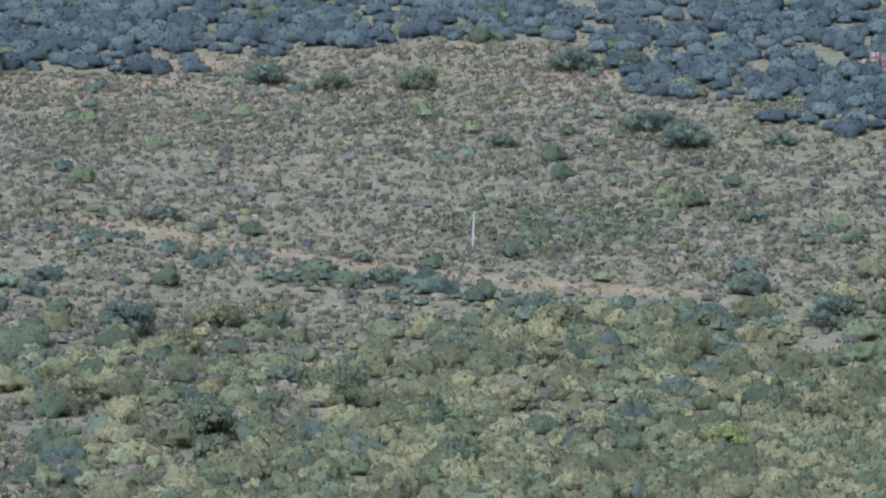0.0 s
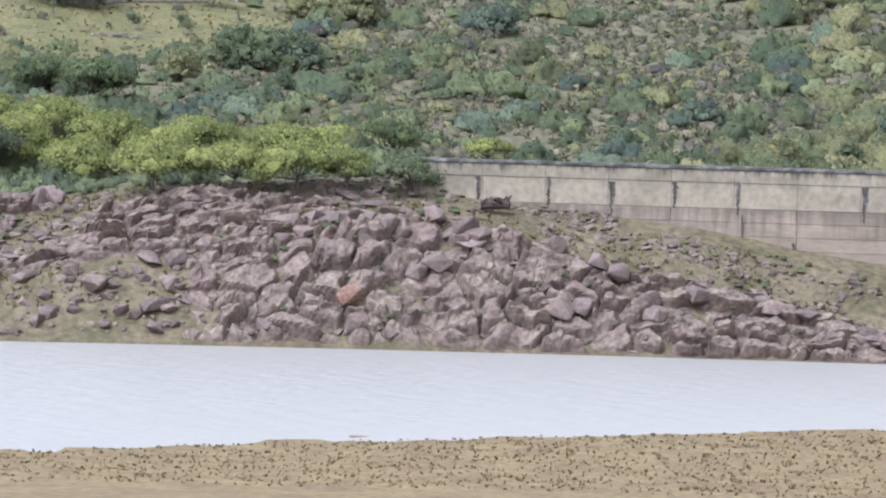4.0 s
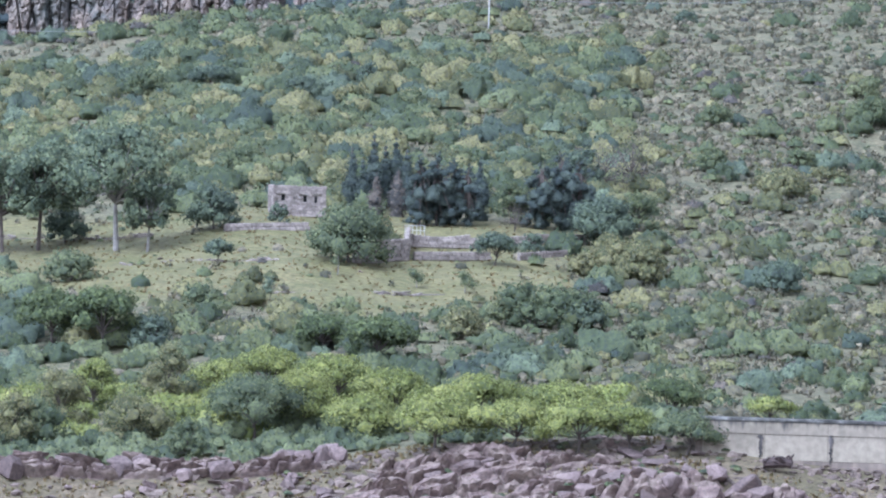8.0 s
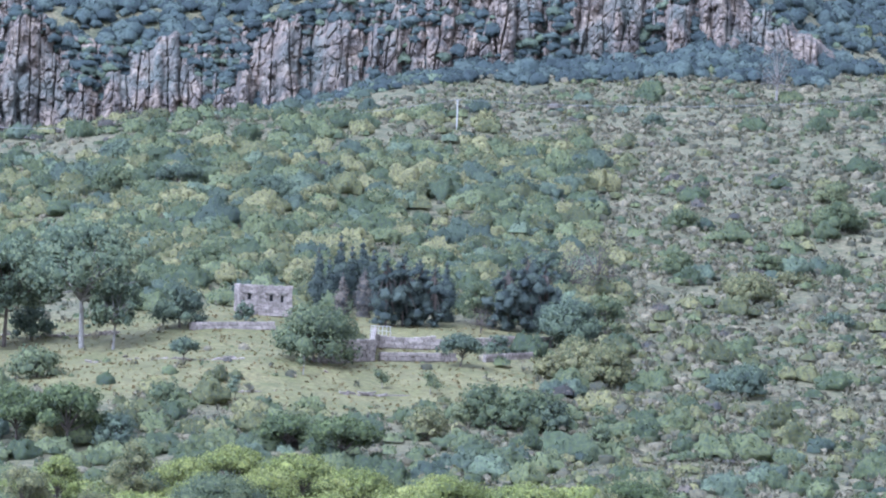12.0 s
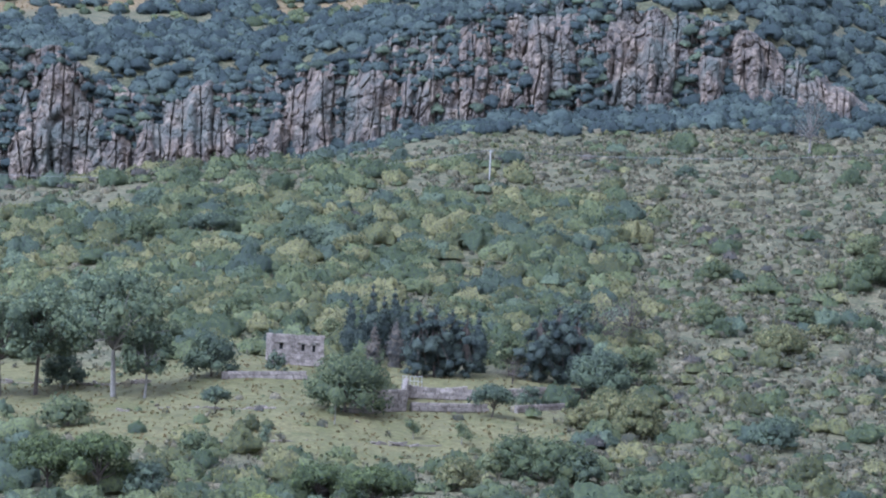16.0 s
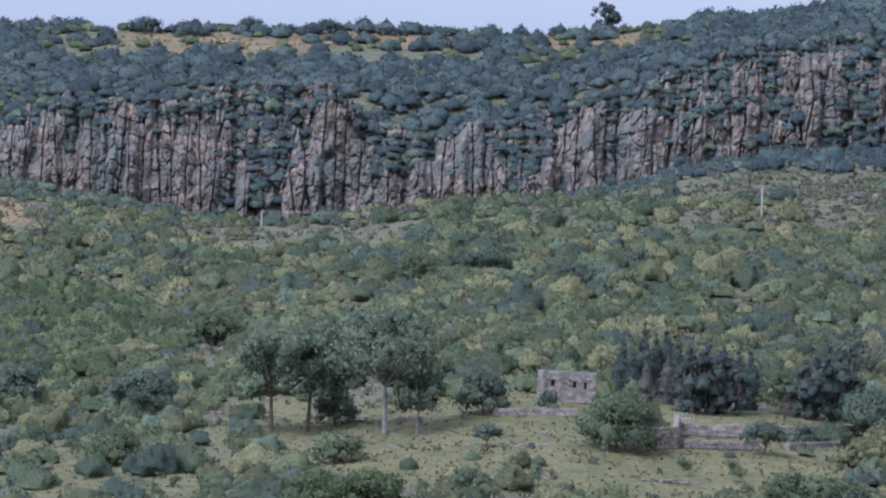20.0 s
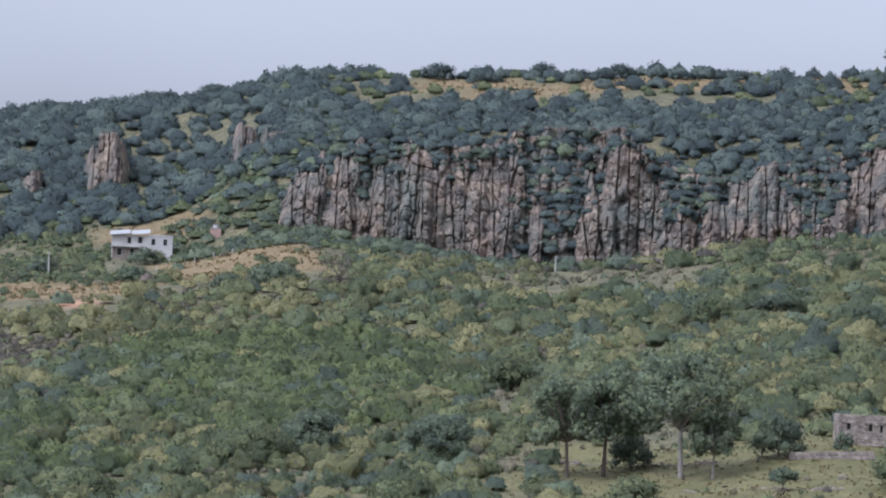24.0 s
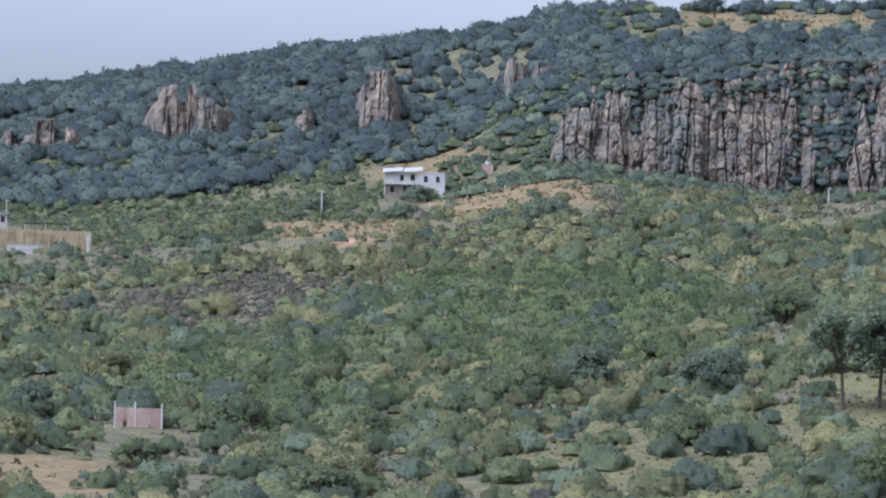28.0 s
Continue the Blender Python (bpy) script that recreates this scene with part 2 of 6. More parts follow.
def ground(bearing, distance):
    """Height of the ground. Works on arrays."""
    a, d = np.broadcast_arrays(np.asarray(bearing, float), np.asarray(distance, float))
    shape, a, d = a.shape, a.ravel(), d.ravel()
    ac = np.clip(a, BEARINGS[0], BEARINGS[-1])
    k = np.clip(np.searchsorted(BEARINGS, ac) - 1, 0, len(BEARINGS) - 2)
    u = (ac - BEARINGS[k]) / (BEARINGS[k + 1] - BEARINGS[k])
    u = 0.5 * u + 0.5 * u * u * (3 - 2 * u)
    rows = TABLE[k] * (1 - u)[:, None] + TABLE[k + 1] * u[:, None]
    j = np.clip(np.searchsorted(STOPS, d) - 1, 0, len(STOPS) - 2)
    w = np.clip((d - STOPS[j]) / (STOPS[j + 1] - STOPS[j]), 0, 1)
    i = np.arange(len(d))
    far = rows[i, j] * (1 - w) + rows[i, j + 1] * w
    far = np.where(d > 1700, far - 0.03 * (d - 1700), far)
    shore = 484 - 4.4 * np.clip(a, -25, 40)
    near = np.where(d < 30, 38.3 - 0.14 * d, np.where(d < 200, 34.1 - (d - 30) * 0.118, np.where(d < 390, 14 - (d - 200) * 0.066, 0)))
    slope = 1.46 * np.clip((shore - d) / np.maximum(shore - 390, 1), -2.1, 1)
    near = np.where(d >= 390, slope, near)
    x, y = plan(a, d)
    bed = smooth(528, 548, d)
    base = near * (1 - bed) + far * bed
    bumps = 0.35 * rough_noise(x, y, 9, 3) * smooth(549, 556, d) + 1.1 * rough_noise(x, y, 45, 11) * smooth(590, 700, d)
    bumps = bumps + 0.10 * rough_noise(x, y, 4, 5) * (1 - smooth(470, 500, d)) * smooth(20, 200, d)
    return (base + bumps).reshape(shape)


def spot(bearing, distance, lift=0.0):
    x, y = plan(bearing, distance)
    return Vector((float(x), float(y), float(ground(bearing, distance)) + lift))


def mesh_from(name, verts, tris, mat, smooth_faces=False, normals=None):
    """A mesh from arrays of vertices and triangles."""
    me = bpy.data.meshes.new(name)
    verts, tris = np.asarray(verts, np.float32), np.asarray(tris, np.int32)
    me.vertices.add(len(verts))
    me.vertices.foreach_set("co", verts.ravel())
    me.loops.add(tris.size)
    me.loops.foreach_set("vertex_index", tris.ravel())
    me.polygons.add(len(tris))
    me.polygons.foreach_set("loop_start", np.arange(0, tris.size, tris.shape[1], dtype=np.int32))
    me.polygons.foreach_set("use_smooth", np.full(len(tris), smooth_faces))
    me.materials.append(mat)
    me.update(calc_edges=True)
    me.validate()
    if normals is not None:
        me.polygons.foreach_set("use_smooth", np.full(len(tris), True))
        me.normals_split_custom_set_from_vertices(normals)
    return me


def turf_mask(a, d):
    """Mown or grazed terraces round the ruin, 0 to 1."""
    x, y = plan(a, d)
    edge = 0.35 * rough_noise(x, y, 14, 21)
    t = smooth(8.3, 9.2, a + edge) * (1 - smooth(14.6, 15.6, a + edge)) * smooth(714, 728, d + 20 * edge) * (1 - smooth(820, 834, d + 20 * edge))
    low = smooth(15.0, 15.6, a + edge) * (1 - smooth(17.6, 18.6, a + edge)) * smooth(700, 720, d) * (1 - smooth(775, 790, d + 30 * edge)) * 0.7
    return np.maximum(t, low)


def field_mask(a, d):
    """Dry fields below the far house and on the cliff top."""
    x, y = plan(a, d)
    edge = 0.3 * rough_noise(x, y, 20, 31)
    one = smooth(17.0, 17.35, a + edge) * (1 - smooth(18.8, 19.1, a + edge)) * smooth(1130, 1140, d) * (1 - smooth(1195, 1208, d + 30 * edge))
    two = smooth(18.9, 19.1, a + edge) * (1 - smooth(20.5, 20.9, a + edge)) * smooth(1088, 1096, d) * (1 - smooth(1150, 1165, d + 30 * edge))
    top = smooth(10.6, 11.2, a + edge) * (1 - smooth(16.2, 16.8, a + edge)) * smooth(1342, 1360, d + 70 * edge) * smooth(-0.15, 0.15, rough_noise(x, y, 30, 33))
    hut = smooth(18.2, 18.6, a + edge) * (1 - smooth(19.4, 20.0, a + edge)) * smooth(1250, 1256, d) * (1 - smooth(1272, 1280, d)) * 0.8
    low = smooth(21.9, 22.3, a + edge) * smooth(700, 712, d) * (1 - smooth(752, 760, d)) * 0.9
    return np.maximum.reduce([one, two, top, hut, low])


def trail_line(a):
    """How far off the hillside trail runs."""
    return np.interp(a, [-2.6, -1.8, -0.6, 0.0, 1.0, 2.1, 3.3], [971, 977, 983, 988, 998, 1013, 1037])


def trail_mask(a, d):
    """A cattle trail and worn ledge across the hillside."""
    line = trail_line(a)
    return 0.9 * np.exp(-((d - line) / 3.8) ** 2) * smooth(-3.2, -2.2, a) * (1 - smooth(3.6, 4.2, a))


def ridge_mask(a, d):
    """Dry ridge under the oak wood."""
    x, y = plan(a, d)
    n = rough_noise(x, y, 22, 41)
    return 0.75 * smooth(0.1, 0.8, n + 0.4) * smooth(1225, 1265, d + 25 * n) * (1 - smooth(1320, 1340, d)) * smooth(-2.0, -1.4, a) * (1 - smooth(5.0, 5.6, a))


def bank_mask(a, d):
    return 1 - smooth(571, 580, d)


fan = np.concatenate([np.arange(-180, -9, 9.0), np.arange(-9, 27, 0.17), np.arange(27, 180, 9.0)])
rings = np.concatenate([[0.01, 1.5, 8, 20, 30, 60, 110, 200, 300], np.arange(340, 530, 4.0), np.arange(530, 600, 1.6), np.arange(600, 1230, 4.0), np.arange(1230, 1300, 3.0), np.arange(1300, 1720, 9.0), [1800, 2000, 2500, 3200, 4800]])
AA, DD = np.meshgrid(fan, rings)
XX, YY = plan(AA, DD)
ZZ = ground(AA, DD)
na = len(fan)
ii, jj = np.meshgrid(np.arange(len(rings) - 1), np.arange(na), indexing="ij")
quads = np.stack([ii * na + jj, ii * na + (jj + 1) % na, (ii + 1) * na + (jj + 1) % na, (ii + 1) * na + jj], -1).reshape(-1, 4)[:, ::-1]
land_verts = np.stack([XX, YY, ZZ], -1).reshape(-1, 3)


def soil_material():
    m = material("hillside_soil", [(0.068, 0.068, 0.036), (0.092, 0.087, 0.047), (0.118, 0.105, 0.058), (0.15, 0.126, 0.072)], 0.3, fine=1.4, bump=0.5, bump_scale=0.8, detail=8.0)
    n, l = m.node_tree.nodes, m.node_tree.links
    bsdf = n["Principled BSDF"]
    base = bsdf.inputs["Base Color"].links[0].from_socket
    grain = n.new("ShaderNodeTexNoise")
    grain.inputs["Scale"].default_value, grain.inputs["Detail"].default_value = 0.22, 8.0
    for cover, lo, hi in (("turf", (0.096, 0.092, 0.034), (0.14, 0.122, 0.052)), ("field", (0.15, 0.105, 0.05), (0.205, 0.148, 0.076)), ("bare", (0.15, 0.106, 0.055), (0.195, 0.145, 0.08)), ("bank", (0.082, 0.069, 0.036), (0.132, 0.103, 0.064)), ("clay", (0.36, 0.19, 0.115), (0.44, 0.25, 0.16)), ("shore", (0.145, 0.095, 0.048), (0.185, 0.138, 0.064))):
        at = n.new("ShaderNodeAttribute")
        at.attribute_name = cover
        tone = n.new("ShaderNodeMixRGB")
        tone.inputs[1].default_value, tone.inputs[2].default_value = (*lo, 1), (*hi, 1)
        sharp = n.new("ShaderNodeMapRange")
        sharp.inputs["From Min"].default_value, sharp.inputs["From Max"].default_value = 0.35, 0.65
        place = n.new("ShaderNodeNewGeometry")
        l.new(place.outputs["Position"], grain.inputs["Vector"])
        l.new(grain.outputs["Fac"], sharp.inputs["Value"])
        l.new(sharp.outputs[0], tone.inputs[0])
        mix = n.new("ShaderNodeMixRGB")
        l.new(at.outputs["Fac"], mix.inputs[0])
        l.new(base, mix.inputs[1])
        l.new(tone.outputs[0], mix.inputs[2])
        base = mix.outputs[0]
    fine, span, last = n.new("ShaderNodeTexNoise"), n.new("ShaderNodeMapRange"), n.new("ShaderNodeMixRGB")
    fine.inputs["Scale"].default_value, fine.inputs["Detail"].default_value = 1.3, 6.0
    spot_at = n.new("ShaderNodeNewGeometry")
    l.new(spot_at.outputs["Position"], fine.inputs["Vector"])
    span.inputs["From Min"].default_value, span.inputs["From Max"].default_value = 0.3, 0.7
    span.inputs["To Min"].default_value, span.inputs["To Max"].default_value = 0.62, 1.38
    l.new(fine.outputs["Fac"], span.inputs["Value"])
    last.blend_type, last.inputs[0].default_value = "MULTIPLY", 1.0
    l.new(base, last.inputs[1])
    l.new(span.outputs[0], last.inputs[2])
    l.new(last.outputs[0], bsdf.inputs["Base Color"])
    return m


land_mesh = mesh_from("ground", land_verts, quads, soil_material(), True)
fa, fd = AA.ravel(), DD.ravel()
for cover, values in (("turf", turf_mask(fa, fd)), ("field", field_mask(fa, fd)), ("bare", np.maximum(trail_mask(fa, fd), ridge_mask(fa, fd))), ("bank", bank_mask(fa, fd)), ("clay", np.exp(-((fa - 19.75) / 0.22) ** 4 - ((fd - 1082) / 7.0) ** 4)), ("shore", 1 - smooth(505, 515, fd))):
    land_mesh.attributes.new(cover, "FLOAT", "POINT").data.foreach_set("value", np.asarray(values, np.float32))
land = tagged(new("ground", land_mesh), "dry scrubby hillsides, grassy bank and lake bed", "ground", kind="structure")

# the lake
WATER = bpy.data.materials.new("lake_water")
WATER.use_nodes = True
tn, tl = WATER.node_tree.nodes, WATER.node_tree.links
wet = tn["Principled BSDF"]
# pale base colour puts part of the sky's glare into the water itself
wet.inputs["Base Color"].default_value, wet.inputs["Roughness"].default_value, wet.inputs["IOR"].default_value = (0.29, 0.272, 0.25, 1), 0.3, 1.33
wave_place, wave_scale, waves, wave_bump = tn.new("ShaderNodeNewGeometry"), tn.new("ShaderNodeMapping"), tn.new("ShaderNodeTexNoise"), tn.new("ShaderNodeBump")
wave_scale.inputs["Scale"].default_value = (0.3, 1.2, 1)
waves.inputs["Scale"].default_value, waves.inputs["Detail"].default_value = 0.9, 4.0
wave_bump.inputs["Strength"].default_value, wave_bump.inputs["Distance"].default_value = 1.0, 0.6
tl.new(wave_place.outputs["Position"], wave_scale.inputs["Vector"])
tl.new(wave_scale.outputs[0], waves.inputs["Vector"])
tl.new(waves.outputs["Fac"], wave_bump.inputs["Height"])
tl.new(wave_bump.outputs[0], wet.inputs["Normal"])
lake_a, lake_d = np.meshgrid(np.linspace(-40, 60, 60), [340.0, 420, 500, 580])
lake_x, lake_y = plan(lake_a, lake_d)
li, lj = np.meshgrid(np.arange(3), np.arange(59), indexing="ij")
lake_quads = np.stack([li * 60 + lj, li * 60 + lj + 1, (li + 1) * 60 + lj + 1, (li + 1) * 60 + lj], -1).reshape(-1, 4)[:, ::-1]
tagged(new("water", mesh_from("water", np.stack([lake_x, lake_y, 0 * lake_x], -1).reshape(-1, 3), lake_quads, WATER)), "pale grey rippled reservoir water", "water", kind="structure")


# ---- tools for things ----
def part(name, bm, mat, parent, label="", m=None, soft_edges=False):
    """Links a bmesh as one mesh object under a thing or a part."""
    me = bpy.data.meshes.new(name)
    if soft_edges:
        for f in bm.faces:
            f.smooth = True
    bm.to_mesh(me)
    bm.free()
    me.materials.append(mat)
    return hang(name, me, parent, label, m)


def hang(name, me, parent, label="", m=None):
    """An object of its own on a mesh that may be shared, under its parent."""
    ob = new(name, me)
    ob.parent = parent
    if m is not None:
        ob.matrix_basis = m
    if label:
        tagged(ob, label)
    return ob


def thing(name, where, label, category, group="", kind="", turn=0.0):
    """An Empty at a thing's base; turn in degrees about z."""
    ob = new(name)
    ob.empty_display_size = 0.3
    ob.matrix_basis = pose(*where, 0, 0, turn)
    return tagged(ob, label, category, group, kind)


def box(bm, x0, x1, y0, y1, z0, z1, taper=0.0):
    """A box, narrowed by taper on each side at the top."""
    lo = [bm.verts.new((x, y, z0)) for x, y in ((x0, y0), (x1, y0), (x1, y1), (x0, y1))]
    hi = [bm.verts.new((x, y, z1)) for x, y in ((x0 + taper, y0 + taper), (x1 - taper, y0 + taper), (x1 - taper, y1 - taper), (x0 + taper, y1 - taper))]
    bm.faces.new(lo[::-1])
    bm.faces.new(hi)
    for k in range(4):
        bm.faces.new((lo[k], lo[(k + 1) % 4], hi[(k + 1) % 4], hi[k]))
    return lo + hi


def boxes(*rows):
    bm = bmesh.new()
    for r in rows:
        box(bm, *r)
    return bm


def tube(bm, a, b, r0, r1, sides=7):
    """A tapered limb from a to b."""
    a, b = Vector(a), Vector(b)
    turn = (b - a).to_track_quat("Z", "Y")
    ends = []
    for c, r in ((a, r0), (b, r1)):
        ends.append([bm.verts.new(c + turn @ Vector((r * math.cos(k * math.tau / sides), r * math.sin(k * math.tau / sides), 0))) for k in range(sides)])
    for k in range(sides):
        bm.faces.new((ends[0][k], ends[0][(k + 1) % sides], ends[1][(k + 1) % sides], ends[1][k]))
    bm.faces.new(ends[0][::-1])
    bm.faces.new(ends[1])


def ball(level):
    """Vertices and triangles of a sphere of unit radius."""
    bm = bmesh.new()
    bmesh.ops.create_icosphere(bm, subdivisions=level, radius=1.0)
    bm.verts.ensure_lookup_table()
    v, t = np.array([v.co[:] for v in bm.verts]), np.array([[v.index for v in f.verts] for f in bm.faces])
    bm.free()
    return v, t


BALLS = {k: ball(k) for k in (1, 2, 3, 4)}
ICO_V, ICO_T = BALLS[1]


def unit(rng, n):
    v = rng.normal(size=(n, 3))
    return v / np.linalg.norm(v, axis=1)[:, None]


def vertex_normals(v, t):
    n = np.zeros_like(v)
    face = np.cross(v[t[:, 1]] - v[t[:, 0]], v[t[:, 2]] - v[t[:, 0]])
    for k in range(3):
        np.add.at(n, t[:, k], face)
    return n / (np.linalg.norm(n, axis=1)[:, None] + 1e-12)


def mass(rng, centres, radii, level, heart, floor=-0.35, rough=0.07, flat=1.0):
    """The common skin of many leafy lobes as seen from a heart inside them, open below."""
    way, t = BALLS[level]
    used = np.unique(t[way[t][:, :, 2].min(1) > floor])
    t = t[way[t][:, :, 2].min(1) > floor]
    swap = np.full(len(way), -1)
    swap[used] = np.arange(len(used))
    way, t = way[used], swap[t]
    squash = np.array([1, 1, flat])
    c, w = (np.asarray(centres) - heart) / squash, way / squash
    size = np.linalg.norm(w, axis=1)[:, None]
    w = w / size
    along = w @ c.T
    miss = (c ** 2).sum(1)[None] - along ** 2
    span = np.asarray(radii)[None] ** 2 - miss
    far = np.where(span > 0, along + np.sqrt(np.maximum(span, 0)), 0).max(1)
    far = np.maximum(far, 0.35 * np.max(radii)) * (1 + rough * rng.normal(size=len(far)))
    v = heart + w * far[:, None] * squash
    return v, t, vertex_normals(v, t)


def sprigs(rng, v, t, nv, count, size, out=0.06, droop=0.0):
    """Small leaf blades standing on a skin, so that its outline is ragged."""
    area = np.linalg.norm(np.cross(v[t[:, 1]] - v[t[:, 0]], v[t[:, 2]] - v[t[:, 0]]), axis=1)
    pick = rng.choice(len(t), count, p=area / area.sum())
    mixing = rng.dirichlet((1, 1, 1), count)
    p = (v[t[pick]] * mixing[:, :, None]).sum(1)
    n = (nv[t[pick]] * mixing[:, :, None]).sum(1)
    s = size * rng.uniform(0.6, 1.4, count)[:, None]
    p = p + n * out * rng.uniform(-0.3, 1.2, (count, 1))
    u = unit(rng, count) + 0.5 * n
    u[:, 2] -= droop
    u /= np.linalg.norm(u, axis=1)[:, None]
    w = np.cross(u, unit(rng, count))
    w /= np.linalg.norm(w, axis=1)[:, None] + 1e-9
    soft = n + 0.45 * unit(rng, count)
    soft /= np.linalg.norm(soft, axis=1)[:, None]
    face = np.cross(w * 0.5 + u * 0.6, u * 1.2 - w * 0.25)
    w = np.where((face * soft).sum(1)[:, None] < 0, -w, w)
    blades = np.stack([p - u * s * 0.6, p + w * s * 0.5, p + u * s * 0.6 - w * s * 0.25], 1).reshape(-1, 3)
    return blades, np.arange(count * 3).reshape(-1, 3), np.repeat(soft, 3, 0)


def joined(*pieces):
    base, vs, ts, ns = 0, [], [], []
    for v, t, n in pieces:
        vs.append(v)
        ts.append(t + base)
        ns.append(n)
        base += len(v)
    return np.concatenate(vs), np.concatenate(ts), np.concatenate(ns)


def soft_up(n, up=0.55, scatter_by=None):
    """Foliage normals: those of the skin, turned a little to the sky."""
    n = n + np.array([0, 0, up]) if scatter_by is None else n + np.array([0, 0, up]) + scatter_by
    return n / (np.linalg.norm(n, axis=1)[:, None] + 1e-9)


def leafy(rng, centres, radii, count, size, core=0.6, flat=1.0, droop=0.0, up=0.45):
    """Loose leaf blades through the outer part of many lobes, over small twiggy hearts; light falls between them."""
    c, r = np.asarray(centres, float), np.asarray(radii, float)
    squash = np.array([1, 1, flat])
    way, t = BALLS[1]
    heart = np.average(c, axis=0, weights=r) * np.array([1, 1, 0.6])
    reach = np.abs(c - heart).max() + r.max()
    pieces = []
    for k in range(len(r)):
        v = c[k] + way * (1 + 0.25 * rng.normal(size=(len(way), 1))) * r[k] * core * squash
        pieces.append((v, t, soft_up(0.5 * way + (v - heart) / reach, up)))
    n = count * 4
    pick = rng.choice(len(r), n, p=r ** 2 / (r ** 2).sum())
    out = unit(rng, n)
    p = c[pick] + out * (r[pick] * rng.uniform(0.62, 1.1, n))[:, None] * squash
    depth = np.stack([np.linalg.norm((p - c[k]) / squash, axis=1) / r[k] for k in range(len(r))]).min(0)
    good = np.nonzero(depth > 0.6)[0][:count]
    p, out = p[good], out[good]
    m = len(good)
    s = size * rng.uniform(0.6, 1.4, m)[:, None]
    u = unit(rng, m)
    u -= 0.6 * out * (u * out).sum(1)[:, None]
    u[:, 2] -= droop
    u /= np.linalg.norm(u, axis=1)[:, None]
    w = np.cross(u, out + 0.6 * unit(rng, m))
    w /= np.linalg.norm(w, axis=1)[:, None] + 1e-9
    soft = soft_up(0.5 * out + 0.8 * (p - heart) / reach, up, 0.3 * unit(rng, m))
    face = np.cross(w * 0.5 + u * 0.6, u * 1.2 - w * 0.25)
    w = np.where((face * soft).sum(1)[:, None] < 0, -w, w)
    blades = np.stack([p - u * s * 0.6, p + w * s * 0.5, p + u * s * 0.6 - w * s * 0.25], 1).reshape(-1, 3)
    pieces.append((blades, np.arange(m * 3).reshape(-1, 3), np.repeat(soft, 3, 0)))
    return joined(*pieces)


def dome_shape(seed, lobes=12, leaves=130, size=0.13, height=0.95, spread=0.66, level=3, flat=1.0, floor=-0.35):
    """A shrub of unit radius on the ground: billowing lobes under one skin, with sprigs."""
    rng = np.random.default_rng(seed)
    ang = rng.uniform(0, math.tau) + np.arange(lobes) * 2.4
    out = spread * np.sqrt((np.arange(lobes) + 0.2) / lobes) * rng.uniform(0.8, 1.15, lobes)
    r = rng.uniform(0.2, 0.4, lobes)
    z = height * (0.55 - 0.28 * (out / spread) ** 2) * rng.uniform(0.7, 1.2, lobes)
    c = np.stack([out * np.cos(ang), out * np.sin(ang), z], 1)
    v, t, n = mass(rng, c, r, level, np.array([0, 0, 0.3 * height]), floor, 0.13 if level > 2 else 0.05, flat)
    n = soft_up(n)
    return joined((v, t, n), sprigs(rng, v, t, n, leaves, size, 0.12))


def tuft_shape(seed, blades=7, size=0.72):
    rng = np.random.default_rng(seed)
    v, t = ICO_V * np.array([0.55, 0.55, 0.4]) + np.array([0, 0, 0.25]), ICO_T
    v, t, n = sprigs(rng, v, t, soft_up(ICO_V), blades, size)
    return v, t, soft_up(n, 1.3)


def cushion_shape(seed):
    """A low cushion of scrub: a lumpy dome with a few sprigs."""
    rng = np.random.default_rng(seed)
    v, t = ICO_V, ICO_T[ICO_V[ICO_T][:, :, 2].min(1) > -0.6]
    v = v * rng.uniform(0.65, 1.15, (12, 1)) * np.array([0.9, 0.9, 0.75]) + np.array([0, 0, 0.25])
    n = soft_up(ICO_V + 0.2 * rng.normal(size=ICO_V.shape), 0.35)
    return joined((v, t, n), sprigs(rng, v, t, n, 5, 0.4))


